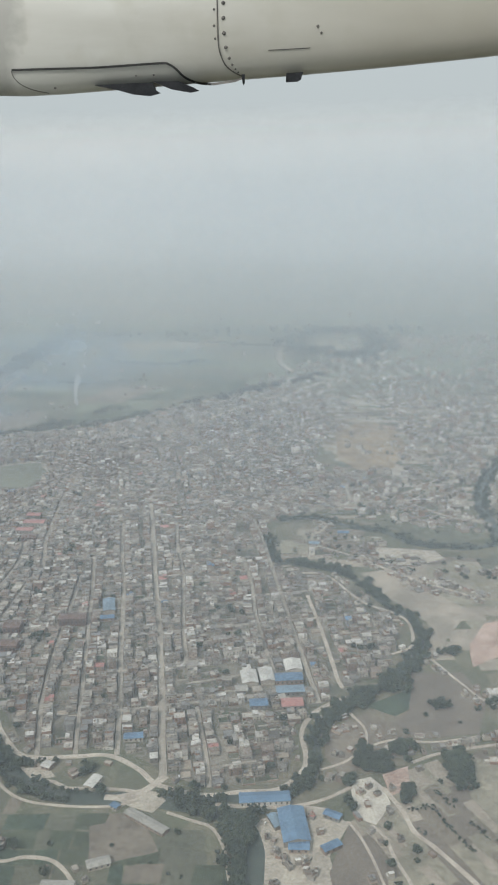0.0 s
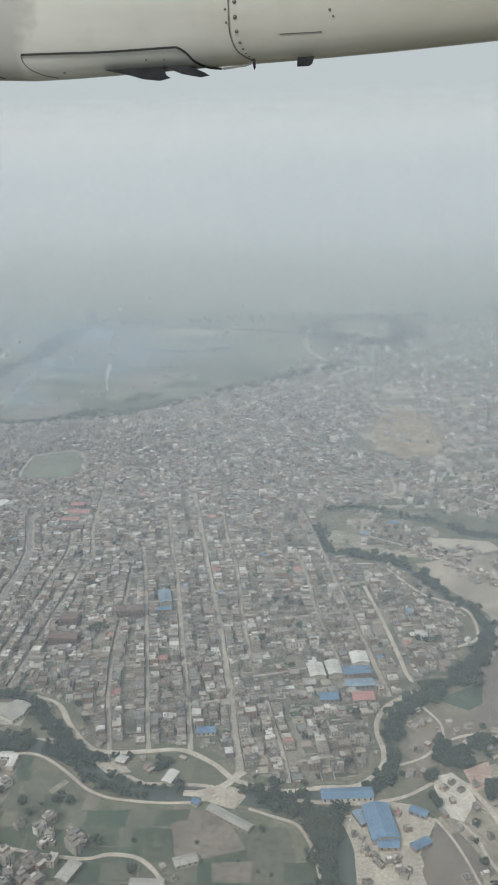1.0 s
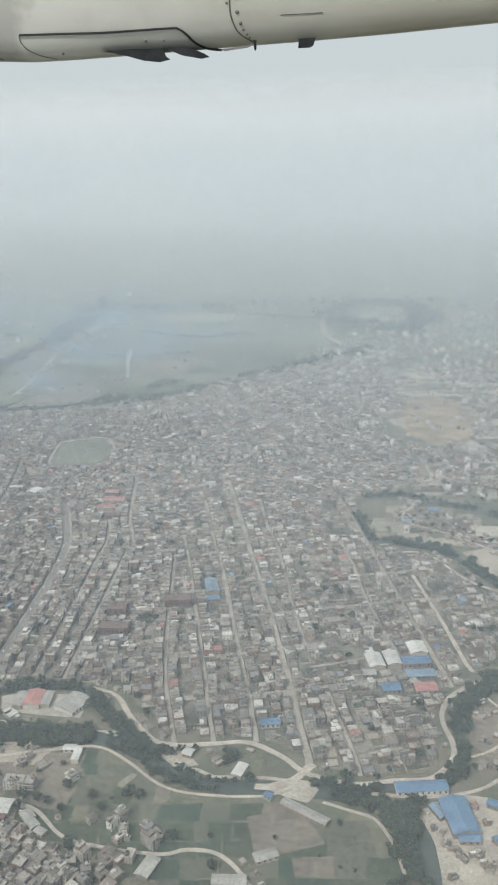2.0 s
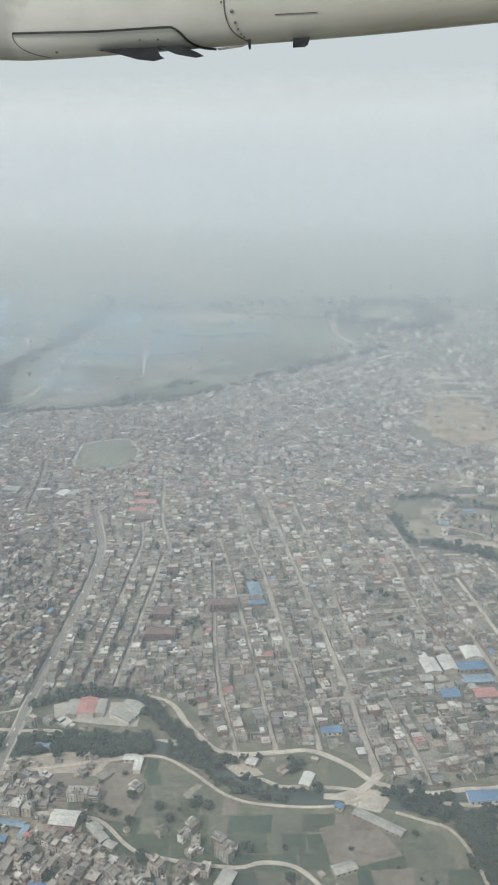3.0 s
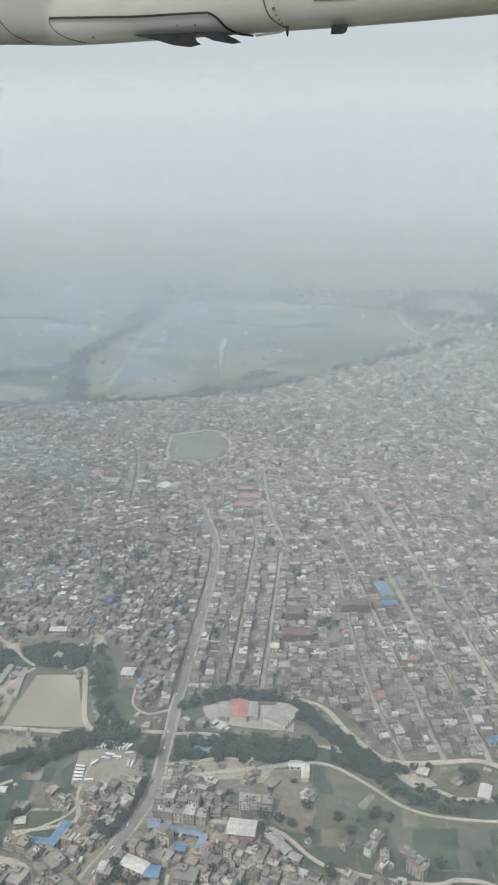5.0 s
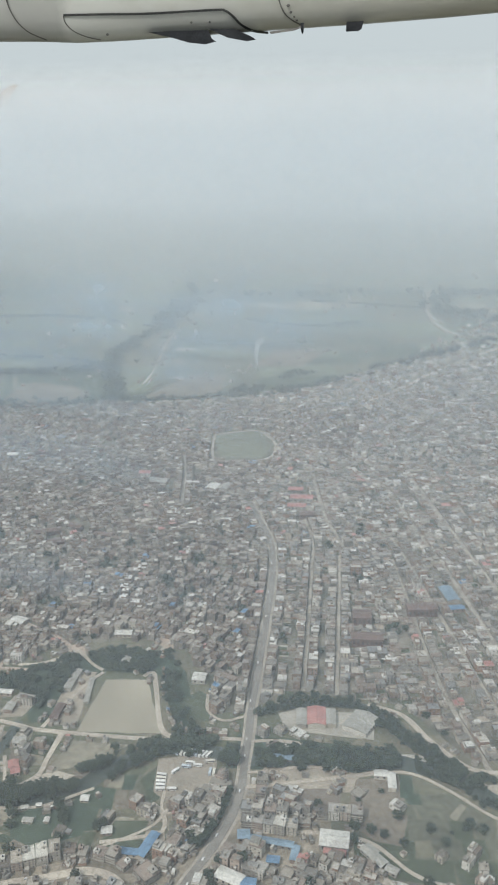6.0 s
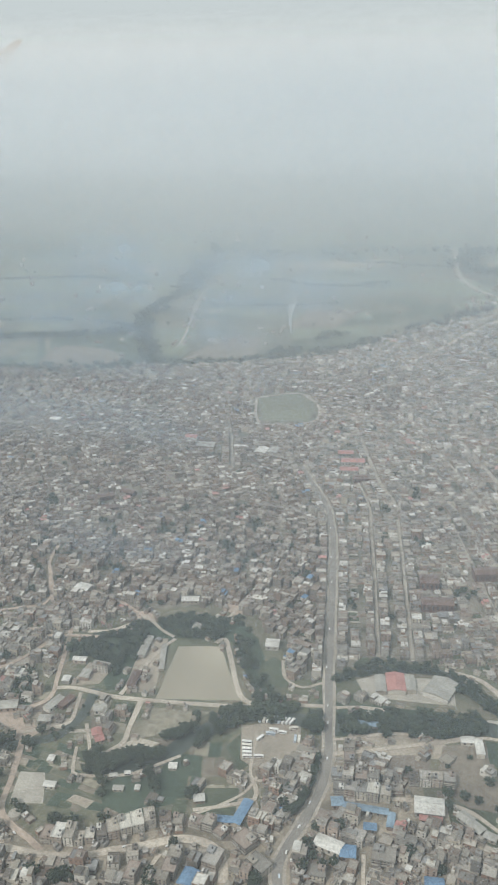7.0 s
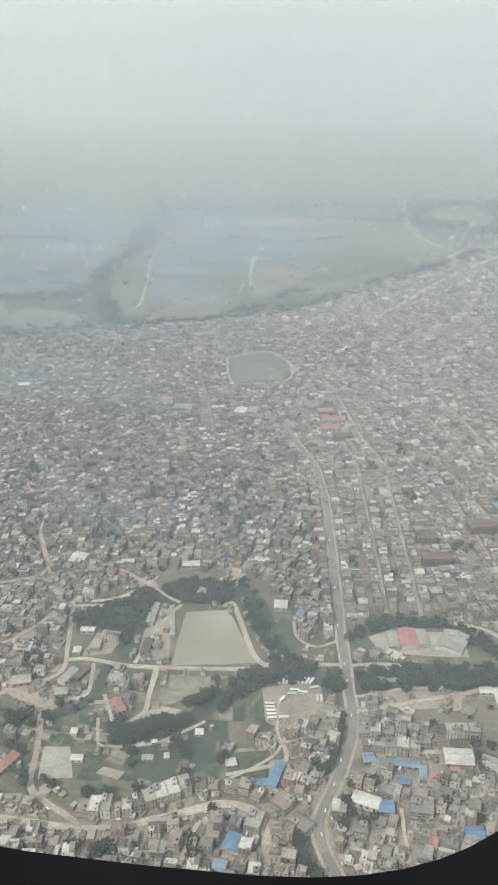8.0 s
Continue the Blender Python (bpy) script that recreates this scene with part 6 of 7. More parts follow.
# row of small trees standing in for the dark wall beside the main road
scatter_line([(-314.8, 316), (-315.4, 302), (-319, 286), (-324.4, 274), (-328.2, 262), (-327.4, 242), (-318, 228)], 0.3, -0.3, 0.3, 0.9, (0.55, 0.85))
scatter_area([(-110, 327), (-87, 333), (-78, 323), (-70, 295), (-80, 293), (-86, 314), (-96, 325)], 200, (1.6, 2.8))
scatter_area([(-39, 401), (-22, 393), (-18, 384), (-26, 379), (-38, 380)], 70, (1.5, 2.6))
scatter_area([(-302, 334), (-306, 345), (-294, 348), (-290, 338)], 60, (1.5, 2.6))
scatter_area([(-290, 338), (-290, 350), (-286, 357), (-273, 357), (-262, 352), (-241, 356), (-238, 347), (-265, 342)], 170, (1.4, 3.0))
scatter_area([(-326, 336), (-314, 331), (-315, 344), (-322, 345)], 40, (1.5, 2.4))
scatter_area([(-252, 352), (-190, 340), (-186, 356), (-205, 362), (-232, 368)], 60, (1.3, 2.2))
scatter_area([(-358, 352), (-336, 356), (-330, 344), (-352, 338)], 40, (1.6, 2.6))
scatter_area([(-30, 458), (-14, 470), (-4, 500), (-20, 478)], 40, (1.8, 3.0))
scatter_area([(-120, 620), (-60, 610), (-30, 570), (-55, 590), (-90, 622)], 30, (1.6, 2.8))
scatter_area([(-55, 435), (-44, 457), (-27, 469), (-14, 471), (-14, 454), (-31, 451), (-40, 431), (-49, 424), (-58, 414), (-61, 424)], 130, (1.5, 2.8))
scatter_area([(7, 402), (17, 406), (20, 381), (13, 374), (5, 391)], 60, (1.5, 2.8))
# tiny bushes added to draw the dark ridge lines between the terraces
for ends in (((0, 360), (19, 334)), ((-3, 377), (26, 344)), ((-8, 346), (10, 326)), ((-9, 356), (2, 360))):
    scatter_line(ends, 0.4, -0.3, 0.5, 1.2, (0.3, 0.65))
scatter_area([(-14, 381), (-9, 382), (-8, 366), (-12, 358)], 30, (1.3, 2.4))
scatter_area([(-127, 334), (-107, 334), (-90, 338), (-79, 329), (-72, 296), (-83, 307), (-99, 324), (-116, 327)], 60, (1.6, 2.8))
scatter_area([(-86, 336), (-76, 340), (-70, 300), (-62, 262), (-84, 262), (-90, 318)], 80, (1.6, 2.8))
scatter_area([(-262, 338), (-100, 322), (-90, 262), (-215, 250), (-262, 290)], 18, (0.8, 1.6))
scatter_area([(-470, 235), (-470, 300), (-360, 290), (-355, 235)], 22, (0.9, 1.6))
scatter_area([(-345, 230), (-345, 330), (-250, 330), (-250, 230)], 18, (0.8, 1.3))
scatter_area([(-50, 300), (-40, 420), (90, 480), (90, 300)], 40, (1.0, 2.2))
for x, y, n in ((-364, 337, 9), (-353, 343, 9), (-342, 345, 8), (-372, 327, 8), (-386, 315, 8), (-396, 306, 8), (11, 391, 16), (-19, 397, 14), (-41, 369, 10), (8, 504, 14), (3, 444, 10), (-11, 375, 8), (26, 512, 10), (-14, 403, 8), (-200, 347, 10), (-170, 352, 8), (-36, 352, 6), (30, 450, 8), (-60, 370, 8), (36, 410, 8), (-228, 317, 3), (-209, 317, 3), (-239, 300, 3), (-256, 306, 4), (-416, 230, 5), (-404, 230, 5), (-446, 273, 3), (-440, 257, 4), (-412, 257, 4), (-366, 234, 4)):
    for _ in range(n):
        spots_t.append((x + rng.gauss(0, 2.6), y + rng.gauss(0, 2.6), rng.uniform(1.6, 2.6)))
for x, y in TREE_GAPS:
    for _ in range((1 if rng.random() < 0.2 else 0) if y < 335 else 1 if rng.random() < 0.55 else 2 if y < 560 else 0):
        spots_t.append((x + rng.uniform(-1.6, 1.6), y + rng.uniform(-1.6, 1.6), rng.uniform(0.9, 1.4) if y < 330 else rng.uniform(1.0, 2.1)))
scatter_area([(-100, 720), (-60, 960), (160, 1000), (160, 690), (0, 690)], 110, (1.2, 2.6))
scatter_area([(-130, 640), (-90, 690), (0, 645), (90, 660), (90, 600), (-60, 622)], 90, (1.2, 2.2))
FOREST_EDGE = [(-860, 800), (-760, 828), (-629, 856), (-534, 888), (-466, 916), (-386, 980), (-300, 1106), (-180, 1272)]
scatter_line(FOREST_EDGE, 4, -12, 14, 3.2, (1.8, 4.0))
scatter_area([(-1000, 860), (-540, 900), (-300, 1110), (-180, 1280), (150, 1200), (150, 1900), (-1100, 1900)], 24, (2.5, 4.0))
for ends in (((-900, 1000), (-760, 1040), (-680, 1030)), ((-640, 1180), (-540, 1160), (-430, 1190)), ((-560, 1330), (-460, 1300), (-380, 1340)), ((-1000, 1250), (-860, 1290), (-740, 1270)), ((-480, 1500), (-330, 1480), (-250, 1460))):
    scatter_line(ends, 2, -4, 5, 6, (2.0, 3.6))

pts = np.array([(a, b) for a, b, _ in spots_t])
ok = np.array([noise.noise((a * 0.06, b * 0.06, 9.0)) > -0.3 for a, b in pts])
ok &= ~inside(pts, RESERVED[0])
for name, width, surface, z, line in ROADS:
    ok &= away(pts, line, width / 2 + 0.9)
for x, y, w, d, turn, *_ in SHEDS + FLATS:
    c, s = math.cos(radians(turn)), math.sin(radians(turn))
    dx, dy = pts[:, 0] - x, pts[:, 1] - y
    ok &= ~((np.abs(c * dx + s * dy) < w / 2 + 1.4) & (np.abs(-s * dx + c * dy) < d / 2 + 1.4))
for i in near:
    ok &= ((pts - spots[i]) ** 2).sum(1) > 9
for poly in OPEN:
    ok &= ~inside(pts, poly)
ok &= ~inside(pts, [(-404, 386), (-382, 391), (-360, 349), (-402, 341)])
spots_t = [q for q, keep in zip(spots_t, ok) if keep]
spots_t.sort(key=lambda q: q[1] + 0.25 * abs(q[0] + 320))
kinds = [tree(r, r * f, rng, label) for r, f, label in ((1.3, 1.1, "small round dark green tree"), (1.7, 1.2, "round dark green broadleaf tree"), (2.0, 1.3, "broad dark green tree"),
                                                       (2.3, 1.1, "broad spreading dark green tree"), (2.6, 1.2, "large dark green broadleaf tree"), (1.9, 1.7, "tall dark green tree"))]
waiting = list(kinds)
for x, y, r in spots_t[:300]:
    m = pose(x, y, 0, 0, 0, rng.uniform(0, 360))
    if waiting:
        waiting.pop().matrix_basis = m
    else:
        copy_thing(min(rng.sample(kinds, 3), key=lambda t: abs(t.children[1].dimensions.x / 2 - r)), m)


def tree_mass(name, places, label, clumps):
    verts, faces = [], []
    for x, y, r in places:
        for p in crown_points(clumps, r, r * 1.2, rng):
            clump(verts, faces, (x + p[0], y + p[1], max(0.3, p[2])), r * rng.uniform(0.22, 0.42), rng)
    me = bpy.data.meshes.new(name)
    me.from_pydata(verts, [], faces)
    me.materials.append(M_LEAF)
    tagged(new(name, me), label, "trees", kind="stuff")


rest = spots_t[300:]
tree_mass("woodland", [q for q in rest if q[1] < 620], "dark green trees along the river and in town", 26)
tree_mass("woodland", [q for q in rest if q[1] >= 620], "far dark trees in haze", 10)


# ---------------------------------------------------------------- vehicles
M_PAINT = plain("bus_paint", spread([(0.75, 0.75, 0.72), (0.8, 0.79, 0.76), (0.55, 0.62, 0.68), (0.7, 0.68, 0.6), (0.78, 0.78, 0.78)]), 0.5, 2.0, 0.4, "object")
M_TYRE = plain("tyre", [(0.3, (0.02, 0.02, 0.02)), (0.7, (0.035, 0.035, 0.035))], 1.0, 4.0)


def vehicle(name, length, width, height, label, category, group):
    root = new(name)
    bm = bmesh.new()
    add_box(bm, -length / 2, length / 2, -width / 2, width / 2, 0.22, height * (0.95 if category == "bus" else 0.6))
    if category != "bus":
        add_box(bm, -length * 0.22, length * 0.3, -width * 0.44, width * 0.44, height * 0.6, height)
    bmesh.ops.bevel(bm, geom=list(bm.edges), offset=0.06, segments=1, affect="EDGES")
    part("body", bm, M_PAINT, root)
    bm = bmesh.new()
    z0, z1 = (height * 0.5, height * 0.75) if category == "bus" else (height * 0.63, height * 0.9)
    a, b = (0.46, 0.505) if category == "bus" else (0.2, 0.45)
    if category == "bus":
        add_box(bm, -length * a, length * a, -width * b, width * b, z0, z1)
    else:
        add_box(bm, -length * 0.2, length * 0.28, -width * b, width * b, z0, z1)
    part("window_band", bm, M_GLASS, root)
    for sx in (-0.3, 0.3):
        for sy in (-1, 1):
            bm = bmesh.new()
            bmesh.ops.create_cone(bm, cap_ends=True, segments=12, radius1=0.26, radius2=0.26, depth=0.16, matrix=Matrix.Translation((sx * length, sy * (width / 2 - 0.06), 0.26)) @ Matrix.Rotation(radians(90), 4, "X"))
            part("wheel", bm, M_TYRE, root)
    return tagged(root, label, category, group)


bus = vehicle("bus", 4.4, 1.25, 1.6, "white parked bus on the dirt bus park", "bus", "parked buses")
bus.matrix_basis = pose(-347, 337, 0.15, 0, 0, 92)
for k in range(1, 9):
    copy_thing(bus, pose(-347 + 1.9 * k, 337 + 0.25 * k - (0.5 if k > 5 else 0), 0.15, 0, 0, 92 - 3 * k))
for k in range(5):
    copy_thing(bus, pose(-349.5 + 0.6 * k, 320 - 2.3 * k, 0.15, 0, 0, 4 + 2 * k))
for x, y, a in ((-339, 331, 5), (-335, 330, 0), (-328, 327, 96), (-326.2, 327, 96), (-340, 328, 2), (-344, 324, 60), (-342, 312, 10), (-330, 334, 20)):
    copy_thing(bus, pose(x, y, 0.15, 0, 0, a))
car = vehicle("car", 1.9, 0.85, 0.75, "pale car on the main road", "car", "cars")
car.matrix_basis = pose(-311.5, 318, 0.26, 0, 0, 92)
for x, y, a in ((-319, 262, 80), (-316.4, 276, 66), (-319.5, 250, 108), (-314.5, 290, 75), (-322.5, 385, 98), (-326.5, 420, 98), (-333, 470, 99), (-338, 500, 98), (-317, 354, 98), (-344.5, 540, 105), (-315, 342, 97),
                (-311, 238, 125), (-430, 246.5, 160), (-400, 245.5, 8), (-383, 250, 25), (-366, 254, 0), (-123, 357, 110), (-136, 383, 115), (-165, 453, 110), (-300, 338, 20), (-63, 374, 88), (-70, 340, 60), (-67, 337, 70), (-74, 333, 75)):
    copy_thing(car, pose(x, y, 0.26, 0, 0, a))

# ---------------------------------------------------------------- a thread of smoke over the far fields
m, n, l = material("smoke")
n.remove(n["Principled BSDF"])
white, clear, both = n.new("ShaderNodeBsdfTranslucent"), n.new("ShaderNodeBsdfTransparent"), n.new("ShaderNodeMixShader")
white.inputs["Color"].default_value = (0.9, 0.92, 0.93, 1)
both.inputs["Fac"].default_value = 0.26
l.new(clear.outputs[0], both.inputs[1])
l.new(white.outputs[0], both.inputs[2])
l.new(both.outputs[0], n["Material Output"].inputs["Surface"])
bm = bmesh.new()
for shell in (1.0, 0.75, 0.5, 0.28):
    rings = []
    for k in range(15):
        t = k / 14
        cx, cz, r = -4 * math.sin(t * 2.6) + 6 * t * t, 42 * t, shell * (0.8 + 3.2 * t ** 0.8)
        rings.append([bm.verts.new((cx + r * math.cos(a) * (1 + 0.3 * noise.noise((a, t * 6, 2 + shell))), r * math.sin(a), cz - 0.2)) for a in [i * math.tau / 12 for i in range(12)]])
    for p, q in zip(rings, rings[1:]):
        for i in range(12):
            bm.faces.new((p[i], p[(i + 1) % 12], q[(i + 1) % 12], q[i]))
plume = mesh_object("smoke_plume", bm, m)
plume.location = (-469, 1036, 0)
tagged(plume, "thin white smoke rising from far fields", "smoke", kind="stuff")

# ---------------------------------------------------------------- the aircraft's engine nacelle, blown up far off and placed to fit the camera's view
M_SKIN, n, l = material("grimy_white_paint")
b = n["Principled BSDF"]
b.inputs["Roughness"].default_value = 0.42
tc = n.new("ShaderNodeTexCoord")
mp = n.new("ShaderNodeMapping")
mp.inputs["Scale"].default_value = (0.0025, 0.012, 0.012)
l.new(tc.outputs["Object"], mp.inputs["Vector"])
nz = n.new("ShaderNodeTexNoise")
nz.inputs["Scale"].default_value, nz.inputs["Detail"].default_value = 1.0, 6.0
l.new(mp.outputs["Vector"], nz.inputs["Vector"])
streak = ramp(n, l, nz.outputs["Fac"], [(0.3, (0.45, 0.442, 0.4)), (0.65, (0.575, 0.572, 0.53))])
nz2 = n.new("ShaderNodeTexNoise")
nz2.inputs["Scale"].default_value, nz2.inputs["Detail"].default_value = 0.012, 5.0
l.new(tc.outputs["Object"], nz2.inputs["Vector"])
spots_n = ramp(n, l, nz2.outputs["Fac"], [(0.32, (0.9, 0.89, 0.86)), (0.5, (1.0, 1.0, 1.0))])
paint = mix(n, l, streak, spots_n, 1.0, "MULTIPLY")
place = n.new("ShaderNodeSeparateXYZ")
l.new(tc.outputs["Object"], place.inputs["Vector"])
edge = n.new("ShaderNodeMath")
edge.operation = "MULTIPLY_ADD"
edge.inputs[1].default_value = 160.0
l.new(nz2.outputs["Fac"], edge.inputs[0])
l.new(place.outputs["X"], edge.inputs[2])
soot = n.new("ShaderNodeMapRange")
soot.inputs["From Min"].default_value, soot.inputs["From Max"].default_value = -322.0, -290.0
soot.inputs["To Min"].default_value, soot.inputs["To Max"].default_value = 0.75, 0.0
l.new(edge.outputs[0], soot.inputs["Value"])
# shade painted in: the cowling's colour darkens and browns towards its rear
rear_shade = n.new("ShaderNodeMapRange")
rear_shade.inputs["From Min"].default_value, rear_shade.inputs["From Max"].default_value = -160.0, 420.0
rear_shade.inputs["To Min"].default_value, rear_shade.inputs["To Max"].default_value = 0.0, 0.75
l.new(edge.outputs[0], rear_shade.inputs["Value"])
paint = mix(n, l, paint, (0.37, 0.345, 0.285), rear_shade.outputs["Result"])
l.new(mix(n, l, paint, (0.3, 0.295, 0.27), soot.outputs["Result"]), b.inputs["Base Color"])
M_SEAL = plain("black_seal", [(0.3, (0.03, 0.03, 0.03)), (0.7, (0.05, 0.05, 0.048))], 0.01, 0.1, 0.6)
M_SCOOP = plain("dark_scoop_metal", [(0.3, (0.02, 0.022, 0.025)), (0.7, (0.035, 0.037, 0.04))], 0.01, 0.1, 0.8)
M_SCOOP.node_tree.nodes["Principled BSDF"].inputs["Specular IOR Level"].default_value = 0.1
M_SCOOP.node_tree.nodes["Principled BSDF"].inputs["Roughness"].default_value = 0.95
M_RIVET = plain("dark_rivet", [(0.3, (0.09, 0.085, 0.08)), (0.7, (0.13, 0.125, 0.11))], 0.01, 0.1, 0.5)

# set 4.5 km off and scaled to match, so it keeps its place in view
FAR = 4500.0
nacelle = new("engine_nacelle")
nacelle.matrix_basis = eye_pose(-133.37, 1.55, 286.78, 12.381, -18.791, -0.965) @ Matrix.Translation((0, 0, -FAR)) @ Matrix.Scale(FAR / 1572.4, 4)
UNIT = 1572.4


def belly(x):
    """Lower edge of the nacelle along its length."""
    return float(np.interp(x, [-900, -600, -441, -380, -310, -190, -40, 120, 260, 441, 660, 900], [664, 676, 677, 675.5, 679, 688, 700, 712, 724, 742, 768, 800]))


def girth(x):
    return float(np.interp(x, [-900, -500, 0, 441, 900], [250, 290, 310, 300, 270]))


def skin(x, y, lift=0.0):
    """A place on the nacelle's near side, from its run and height."""
    r = girth(x)
    c = max(-1.0, min(1.0, (belly(x) + r - y) / r))
    z = 0.3 * r * math.sqrt(max(0.0, 1 - c * c)) + lift
    k = 1 - z / UNIT
    return (x * k, y * k, z)


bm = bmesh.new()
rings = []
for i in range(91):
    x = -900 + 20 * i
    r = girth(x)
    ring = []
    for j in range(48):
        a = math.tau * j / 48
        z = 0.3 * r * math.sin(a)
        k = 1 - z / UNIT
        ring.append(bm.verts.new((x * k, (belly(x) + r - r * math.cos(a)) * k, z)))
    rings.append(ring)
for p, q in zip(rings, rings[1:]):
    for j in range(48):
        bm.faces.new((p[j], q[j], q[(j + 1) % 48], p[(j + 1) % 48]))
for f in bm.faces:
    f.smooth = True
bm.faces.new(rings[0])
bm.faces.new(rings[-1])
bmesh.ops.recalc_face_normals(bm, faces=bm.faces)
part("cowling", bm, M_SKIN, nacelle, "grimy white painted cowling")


def strip(name, points, width, mat, lift=2.0, label=""):
    line = smooth_line(points, 6.0)
    d = np.gradient(line, axis=0)
    d /= np.linalg.norm(d, axis=1)[:, None] + 1e-9
    bm = bmesh.new()
    rows = []
    for q, t in zip(line, d):
        s = np.array([-t[1], t[0]]) * width / 2
        rows.append([bm.verts.new(skin(*(q + s), -3)), bm.verts.new(skin(*(q + s), lift)), bm.verts.new(skin(*(q - s), lift)), bm.verts.new(skin(*(q - s), -3))])
    for u, v in zip(rows, rows[1:]):
        for k in range(3):
            bm.faces.new((u[k], u[k + 1], v[k + 1], v[k]))
    bmesh.ops.recalc_face_normals(bm, faces=bm.faces)
    part(name, bm, mat, nacelle, label)


def at(px, py):
    return (px - 441.0, 784.0 - py)


strip("panel_seal", [at(*p) for p in ((34, 60), (110, 58), (188, 56), (300, 49), (318, 50), (333, 60), (347, 74), (370, 85), (396, 88))], 4.2, M_SEAL, 2.0, "black rubber panel seal")
strip("panel_seam", [at(*p) for p in ((34, 61), (37, 72), (50, 86), (74, 97), (102, 103))], 1.6, M_RIVET, 1.0)
strip("ring_seam", [at(*p) for p in ((408, -140), (408, -60), (409, 0), (412, 28), (421, 51), (434, 64), (452, 74))], 2.4, M_RIVET, 1.0)
strip("front_seam", [at(*p) for p in ((-74, -60), (-70, 20), (-56, 60), (-30, 88), (6, 104))], 2.0, M_RIVET, 1.0)
strip("exhaust_streak", [at(*p) for p in ((500, 26), (540, 24), (575, 22))], 1.6, M_RIVET, 0.8)
for px, py, r in ((419, -90, 3.6), (419, -62, 3.6), (419, -34, 3.6), (420, -6, 3.6), (423, 20, 3.4), (429, 40, 3.0), (434, 52, 2.4), (440, 60, 1.9), (445, 66, 1.6), (402, -50, 2.2), (402, -20, 2.2), (404, 4, 2.2),
                  (260, 71, 2.0), (292, 70, 2.0), (113, 93, 2.6), (590, -18, 2.6), (596, -6, 2.2)):
    x, y = at(px, py)
    bm = bmesh.new()
    bmesh.ops.create_uvsphere(bm, u_segments=10, v_segments=6, radius=r, matrix=Matrix.Translation(skin(x, y)) @ Matrix.Diagonal((1, 1, 0.6, 1)))
    part("rivet", bm, M_RIVET, nacelle)


def fin(name, outline, depth, mat, z, label=""):
    """A shaped blade with thickness, set on the belly."""
    bm = bmesh.new()
    front, back = [], []
    for px, py in outline:
        x, y = at(px, py)
        for ring, zz in ((front, z), (back, z - depth)):
            k = 1 - zz / UNIT
            ring.append(bm.verts.new((x * k, y * k, zz)))
    bm.faces.new(front)
    bm.faces.new(back)
    for i in range(len(outline)):
        bm.faces.new((front[i - 1], front[i], back[i], back[i - 1]))
    bmesh.ops.recalc_face_normals(bm, faces=bm.faces)
    part(name, bm, mat, nacelle, label)


fin("air_scoop", ((185, 89), (228, 86), (290, 84), (296, 99), (304, 104), (285, 109), (256, 106), (228, 98)), 60, M_SCOOP, 50, "dark louvred air scoop")
fin("air_scoop", ((290, 82), (336, 82), (364, 94), (374, 100), (359, 103), (325, 97)), 60, M_SCOOP, 52, "dark louvred air scoop")
fin("drain_mast", ((451, 70), (457, 70), (457, 86), (455, 90), (453, 86)), 6, M_SCOOP, 40, "thin dark drain mast")
fin("bracket", ((532, 68), (562, 66), (558, 80), (552, 84), (531, 85)), 20, M_SCOOP, 40, "small dark bracket")
fin("belly_lip", ((396, 86), (440, 80), (452, 76), (452, 79), (440, 84), (400, 90)), 20, M_RIVET, 62)
fin("propeller_blade", ((-43, 182), (-61, 210), (-99, 254), (-149, 302), (-215, 340), (-305, 340), (-305, 240), (-195, 226), (-125, 224), (-91, 214), (-65, 196), (-51, 183)), 14, M_SCOOP, -20, "dark curved propeller blade")
fin("blade_edge", ((-43, 182), (-61, 210), (-99, 254), (-149, 302), (-215, 340), (-215, 326), (-159, 286), (-115, 240), (-81, 200), (-53, 182)), 18, tin("tan_blade_edge", (0.34, 0.22, 0.12), (0.28, 0.17, 0.1)), -18, "worn tan leading edge")
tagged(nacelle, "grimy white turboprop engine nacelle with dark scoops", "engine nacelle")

# ---------------------------------------------------------------- the cabin window that the eye looks out of at the end
M_TRIM = plain("dark_window_trim", [(0.3, (0.006, 0.0065, 0.008)), (0.7, (0.01, 0.0105, 0.012))], 3.0, 20.0, 0.9)
M_TRIM.node_tree.nodes["Principled BSDF"].inputs["Specular IOR Level"].default_value = 0.05
window = new("cabin_window")
window.matrix_basis = eye_pose(-305.0, 0.0, 284.79, 9.352, -24.9, -0.732) @ Matrix.Translation((0, 0, -0.3))
bm = bmesh.new()
rings = []
for grow, z in ((0.0, 0.0), (0.006, 0.012), (0.06, 0.02), (0.06, -0.02), (0.016, -0.02)):
    ring = []
    for i in range(64):
        a = math.tau * i / 64
        c, s = math.cos(a), math.sin(a)
        w, h = 0.1561 + grow, 0.172 + grow
        x = w * math.copysign(abs(c) ** 0.6, c)
        y = h * math.copysign(abs(s) ** 0.6, s)
        ring.append(bm.verts.new((x * 0.995 + y * 0.106 - 0.0178, y * 0.995 - x * 0.106 + 0.0284, z)))
    rings.append(ring)
for p, q in zip(rings, rings[1:] + rings[:1]):
    for i in range(64):
        bm.faces.new((p[i], p[(i + 1) % 64], q[(i + 1) % 64], q[i]))
bmesh.ops.recalc_face_normals(bm, faces=bm.faces)
part("window_frame", bm, M_TRIM, window)
tagged(window, "dark rounded frame of an aircraft cabin window", "window frame")

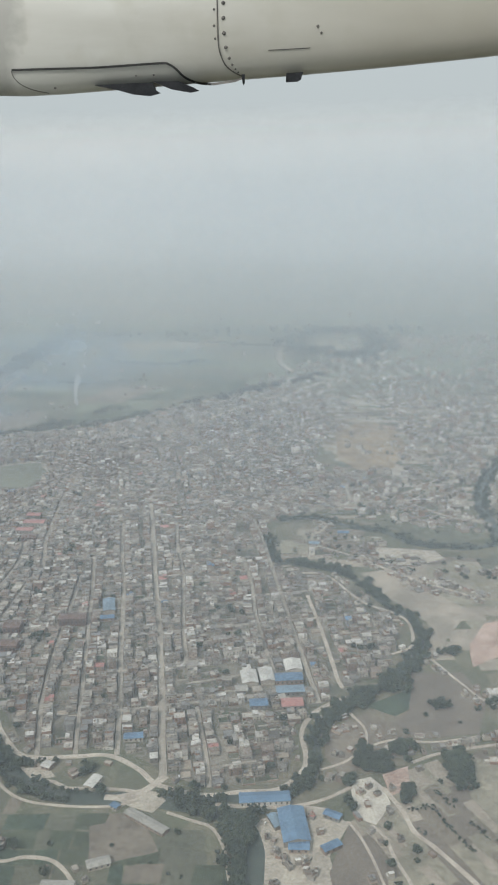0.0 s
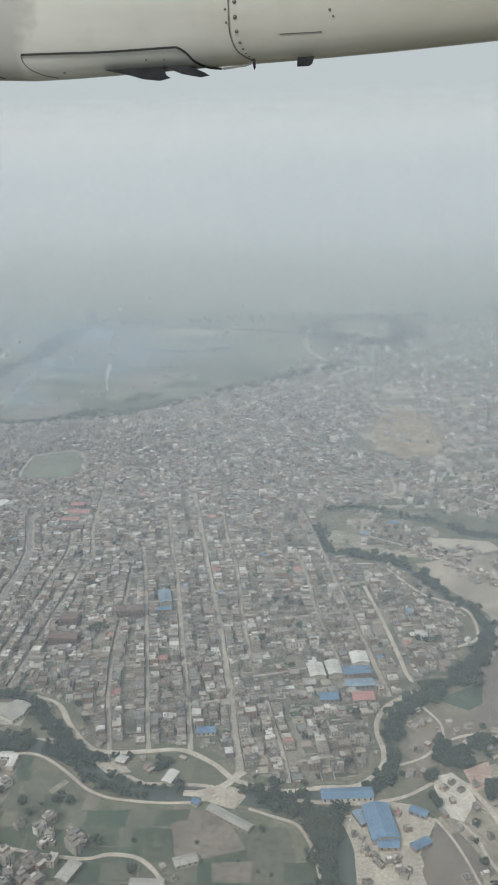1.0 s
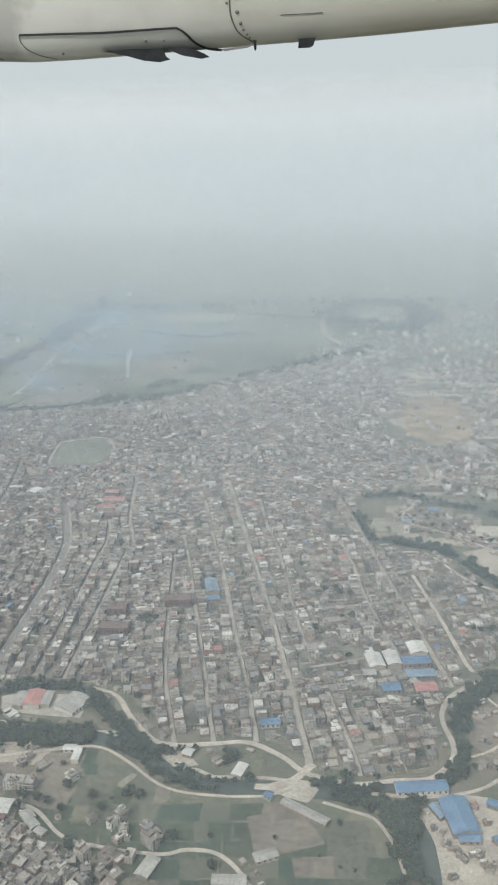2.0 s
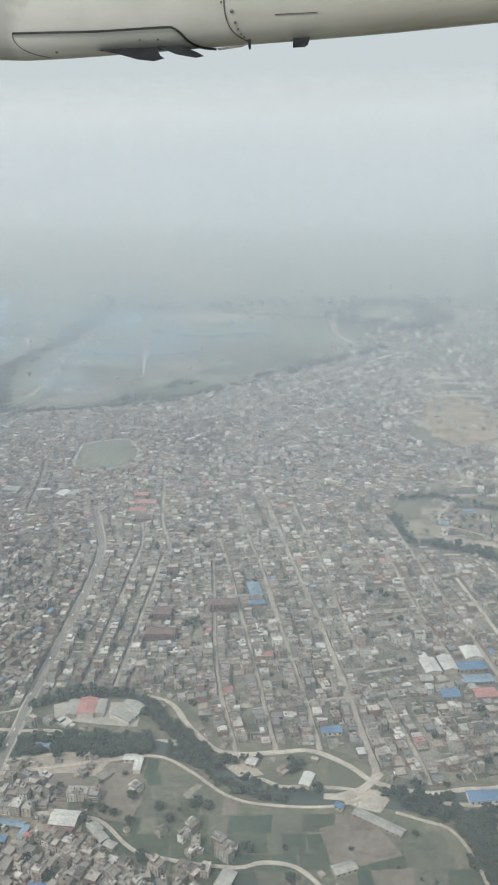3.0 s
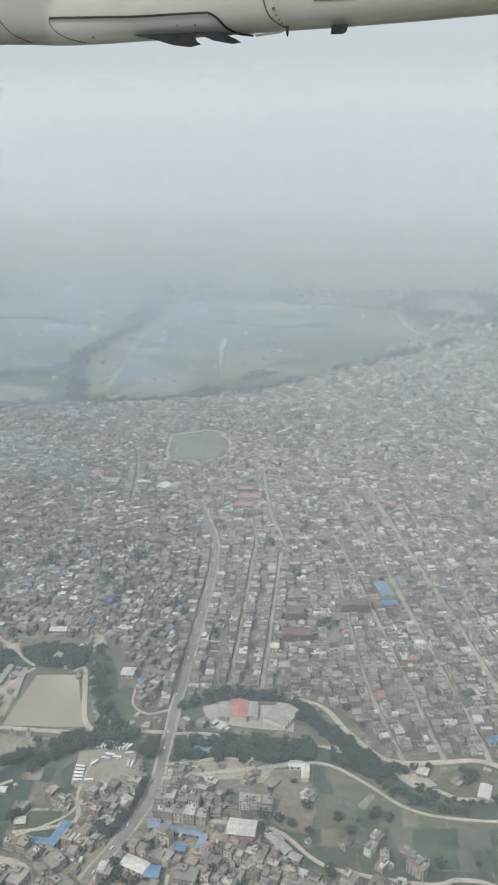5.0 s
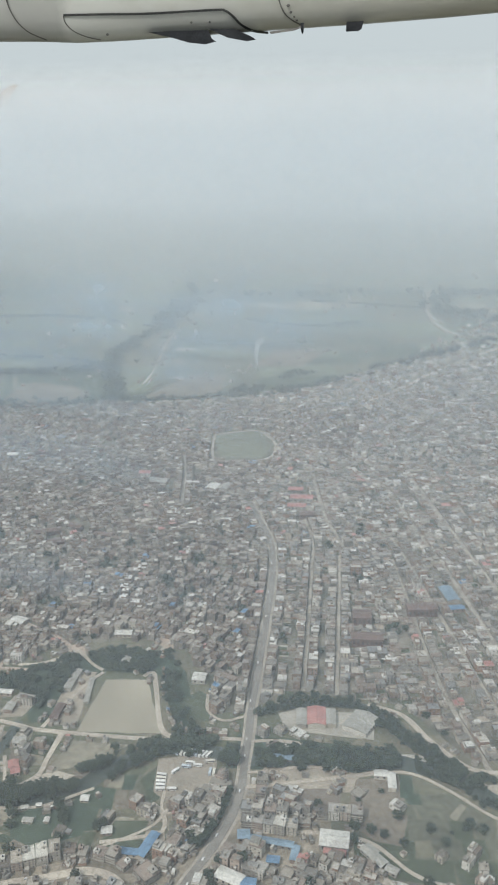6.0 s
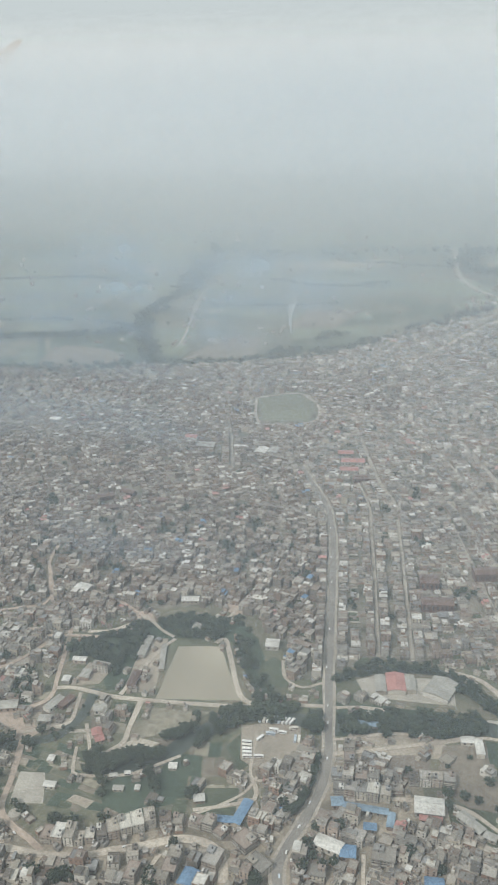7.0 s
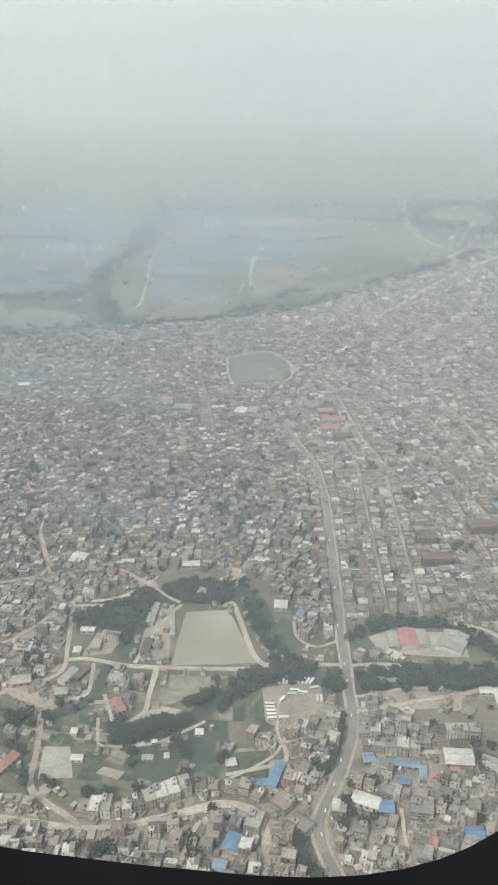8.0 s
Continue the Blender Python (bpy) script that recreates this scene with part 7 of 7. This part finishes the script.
# ---------------------------------------------------------------- blue smoke low over the far fields, and tint sheets over the old town
def smoke_bank(x0, x1, y, top, strength, seed):
    m, n, l = material("drifting_smoke")
    n.remove(n["Principled BSDF"])
    tc = n.new("ShaderNodeTexCoord")
    xyz = n.new("ShaderNodeSeparateXYZ")
    l.new(tc.outputs["Generated"], xyz.inputs["Vector"])
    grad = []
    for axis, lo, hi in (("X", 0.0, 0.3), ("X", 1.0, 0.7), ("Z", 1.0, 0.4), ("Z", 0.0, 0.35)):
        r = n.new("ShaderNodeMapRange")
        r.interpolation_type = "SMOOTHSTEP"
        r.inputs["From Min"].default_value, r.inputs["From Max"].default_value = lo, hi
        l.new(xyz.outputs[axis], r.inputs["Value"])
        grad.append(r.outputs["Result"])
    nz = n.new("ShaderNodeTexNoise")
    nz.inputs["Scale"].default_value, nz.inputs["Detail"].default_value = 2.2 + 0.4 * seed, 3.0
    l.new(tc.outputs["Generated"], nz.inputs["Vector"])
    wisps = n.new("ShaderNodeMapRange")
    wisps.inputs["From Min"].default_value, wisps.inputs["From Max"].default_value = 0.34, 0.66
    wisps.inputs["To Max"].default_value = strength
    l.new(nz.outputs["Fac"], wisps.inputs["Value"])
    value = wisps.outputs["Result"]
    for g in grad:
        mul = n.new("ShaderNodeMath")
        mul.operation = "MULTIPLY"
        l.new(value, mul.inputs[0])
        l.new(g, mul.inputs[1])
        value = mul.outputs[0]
    body, clear, whole = n.new("ShaderNodeBsdfDiffuse"), n.new("ShaderNodeBsdfTransparent"), n.new("ShaderNodeMixShader")
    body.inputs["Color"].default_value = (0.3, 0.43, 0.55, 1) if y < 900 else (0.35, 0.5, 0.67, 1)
    l.new(value, whole.inputs["Fac"])
    l.new(clear.outputs[0], whole.inputs[1])
    l.new(body.outputs[0], whole.inputs[2])
    l.new(whole.outputs[0], n["Material Output"].inputs["Surface"])
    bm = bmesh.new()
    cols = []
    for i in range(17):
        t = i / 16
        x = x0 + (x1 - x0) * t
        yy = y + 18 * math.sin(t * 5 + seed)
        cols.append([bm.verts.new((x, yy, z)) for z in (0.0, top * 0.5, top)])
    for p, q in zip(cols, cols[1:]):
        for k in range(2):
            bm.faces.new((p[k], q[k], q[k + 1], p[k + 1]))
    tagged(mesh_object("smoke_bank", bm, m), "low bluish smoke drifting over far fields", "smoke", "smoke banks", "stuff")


# three faint sheets added over the old town to darken and blue it
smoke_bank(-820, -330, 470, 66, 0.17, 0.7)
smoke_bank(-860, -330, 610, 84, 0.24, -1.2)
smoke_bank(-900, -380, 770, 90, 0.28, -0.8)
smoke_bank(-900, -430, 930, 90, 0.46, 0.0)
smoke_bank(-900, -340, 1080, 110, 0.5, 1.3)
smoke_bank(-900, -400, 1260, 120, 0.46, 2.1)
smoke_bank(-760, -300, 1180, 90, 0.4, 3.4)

# ---------------------------------------------------------------- valley haze drawn as upright see-through sheets, faded to fit the eye's height
EYE_Z = 287.0


def veil(y, nxt, strength):
    m, n, l = material("haze")
    n.remove(n["Principled BSDF"])
    out = n["Material Output"]
    g = n.new("ShaderNodeNewGeometry")
    xyz = n.new("ShaderNodeSeparateXYZ")
    l.new(g.outputs["Position"], xyz.inputs["Vector"])
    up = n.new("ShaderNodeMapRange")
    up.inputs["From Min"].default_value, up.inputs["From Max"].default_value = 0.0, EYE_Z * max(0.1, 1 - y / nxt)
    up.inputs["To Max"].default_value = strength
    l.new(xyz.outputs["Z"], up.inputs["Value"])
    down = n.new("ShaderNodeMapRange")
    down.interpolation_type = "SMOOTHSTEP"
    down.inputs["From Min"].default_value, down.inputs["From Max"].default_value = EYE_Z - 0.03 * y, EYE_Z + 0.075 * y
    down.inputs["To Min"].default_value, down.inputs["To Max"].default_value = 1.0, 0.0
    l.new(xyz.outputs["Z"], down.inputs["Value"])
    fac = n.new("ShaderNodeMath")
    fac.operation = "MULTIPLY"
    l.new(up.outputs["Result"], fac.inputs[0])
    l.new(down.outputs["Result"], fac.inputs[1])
    clear = n.new("ShaderNodeBsdfTransparent")
    a, b = n.new("ShaderNodeBsdfDiffuse"), n.new("ShaderNodeBsdfTranslucent")
    # haze painted into the sheets' colour: paler and cooler with distance
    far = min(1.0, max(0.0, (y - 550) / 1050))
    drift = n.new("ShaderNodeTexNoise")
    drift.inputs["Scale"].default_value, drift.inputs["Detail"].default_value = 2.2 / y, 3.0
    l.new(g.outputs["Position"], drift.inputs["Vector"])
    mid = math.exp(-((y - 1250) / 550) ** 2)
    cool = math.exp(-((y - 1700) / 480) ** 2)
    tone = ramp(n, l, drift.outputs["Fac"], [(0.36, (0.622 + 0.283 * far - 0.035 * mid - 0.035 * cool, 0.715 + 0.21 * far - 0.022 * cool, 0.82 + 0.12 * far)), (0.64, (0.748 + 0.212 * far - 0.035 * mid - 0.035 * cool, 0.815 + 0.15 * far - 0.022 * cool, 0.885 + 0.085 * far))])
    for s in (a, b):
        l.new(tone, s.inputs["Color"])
    both, whole = n.new("ShaderNodeMixShader"), n.new("ShaderNodeMixShader")
    l.new(a.outputs[0], both.inputs[1])
    l.new(b.outputs[0], both.inputs[2])
    l.new(fac.outputs[0], whole.inputs["Fac"])
    l.new(clear.outputs[0], whole.inputs[1])
    l.new(both.outputs[0], whole.inputs[2])
    l.new(whole.outputs[0], out.inputs["Surface"])
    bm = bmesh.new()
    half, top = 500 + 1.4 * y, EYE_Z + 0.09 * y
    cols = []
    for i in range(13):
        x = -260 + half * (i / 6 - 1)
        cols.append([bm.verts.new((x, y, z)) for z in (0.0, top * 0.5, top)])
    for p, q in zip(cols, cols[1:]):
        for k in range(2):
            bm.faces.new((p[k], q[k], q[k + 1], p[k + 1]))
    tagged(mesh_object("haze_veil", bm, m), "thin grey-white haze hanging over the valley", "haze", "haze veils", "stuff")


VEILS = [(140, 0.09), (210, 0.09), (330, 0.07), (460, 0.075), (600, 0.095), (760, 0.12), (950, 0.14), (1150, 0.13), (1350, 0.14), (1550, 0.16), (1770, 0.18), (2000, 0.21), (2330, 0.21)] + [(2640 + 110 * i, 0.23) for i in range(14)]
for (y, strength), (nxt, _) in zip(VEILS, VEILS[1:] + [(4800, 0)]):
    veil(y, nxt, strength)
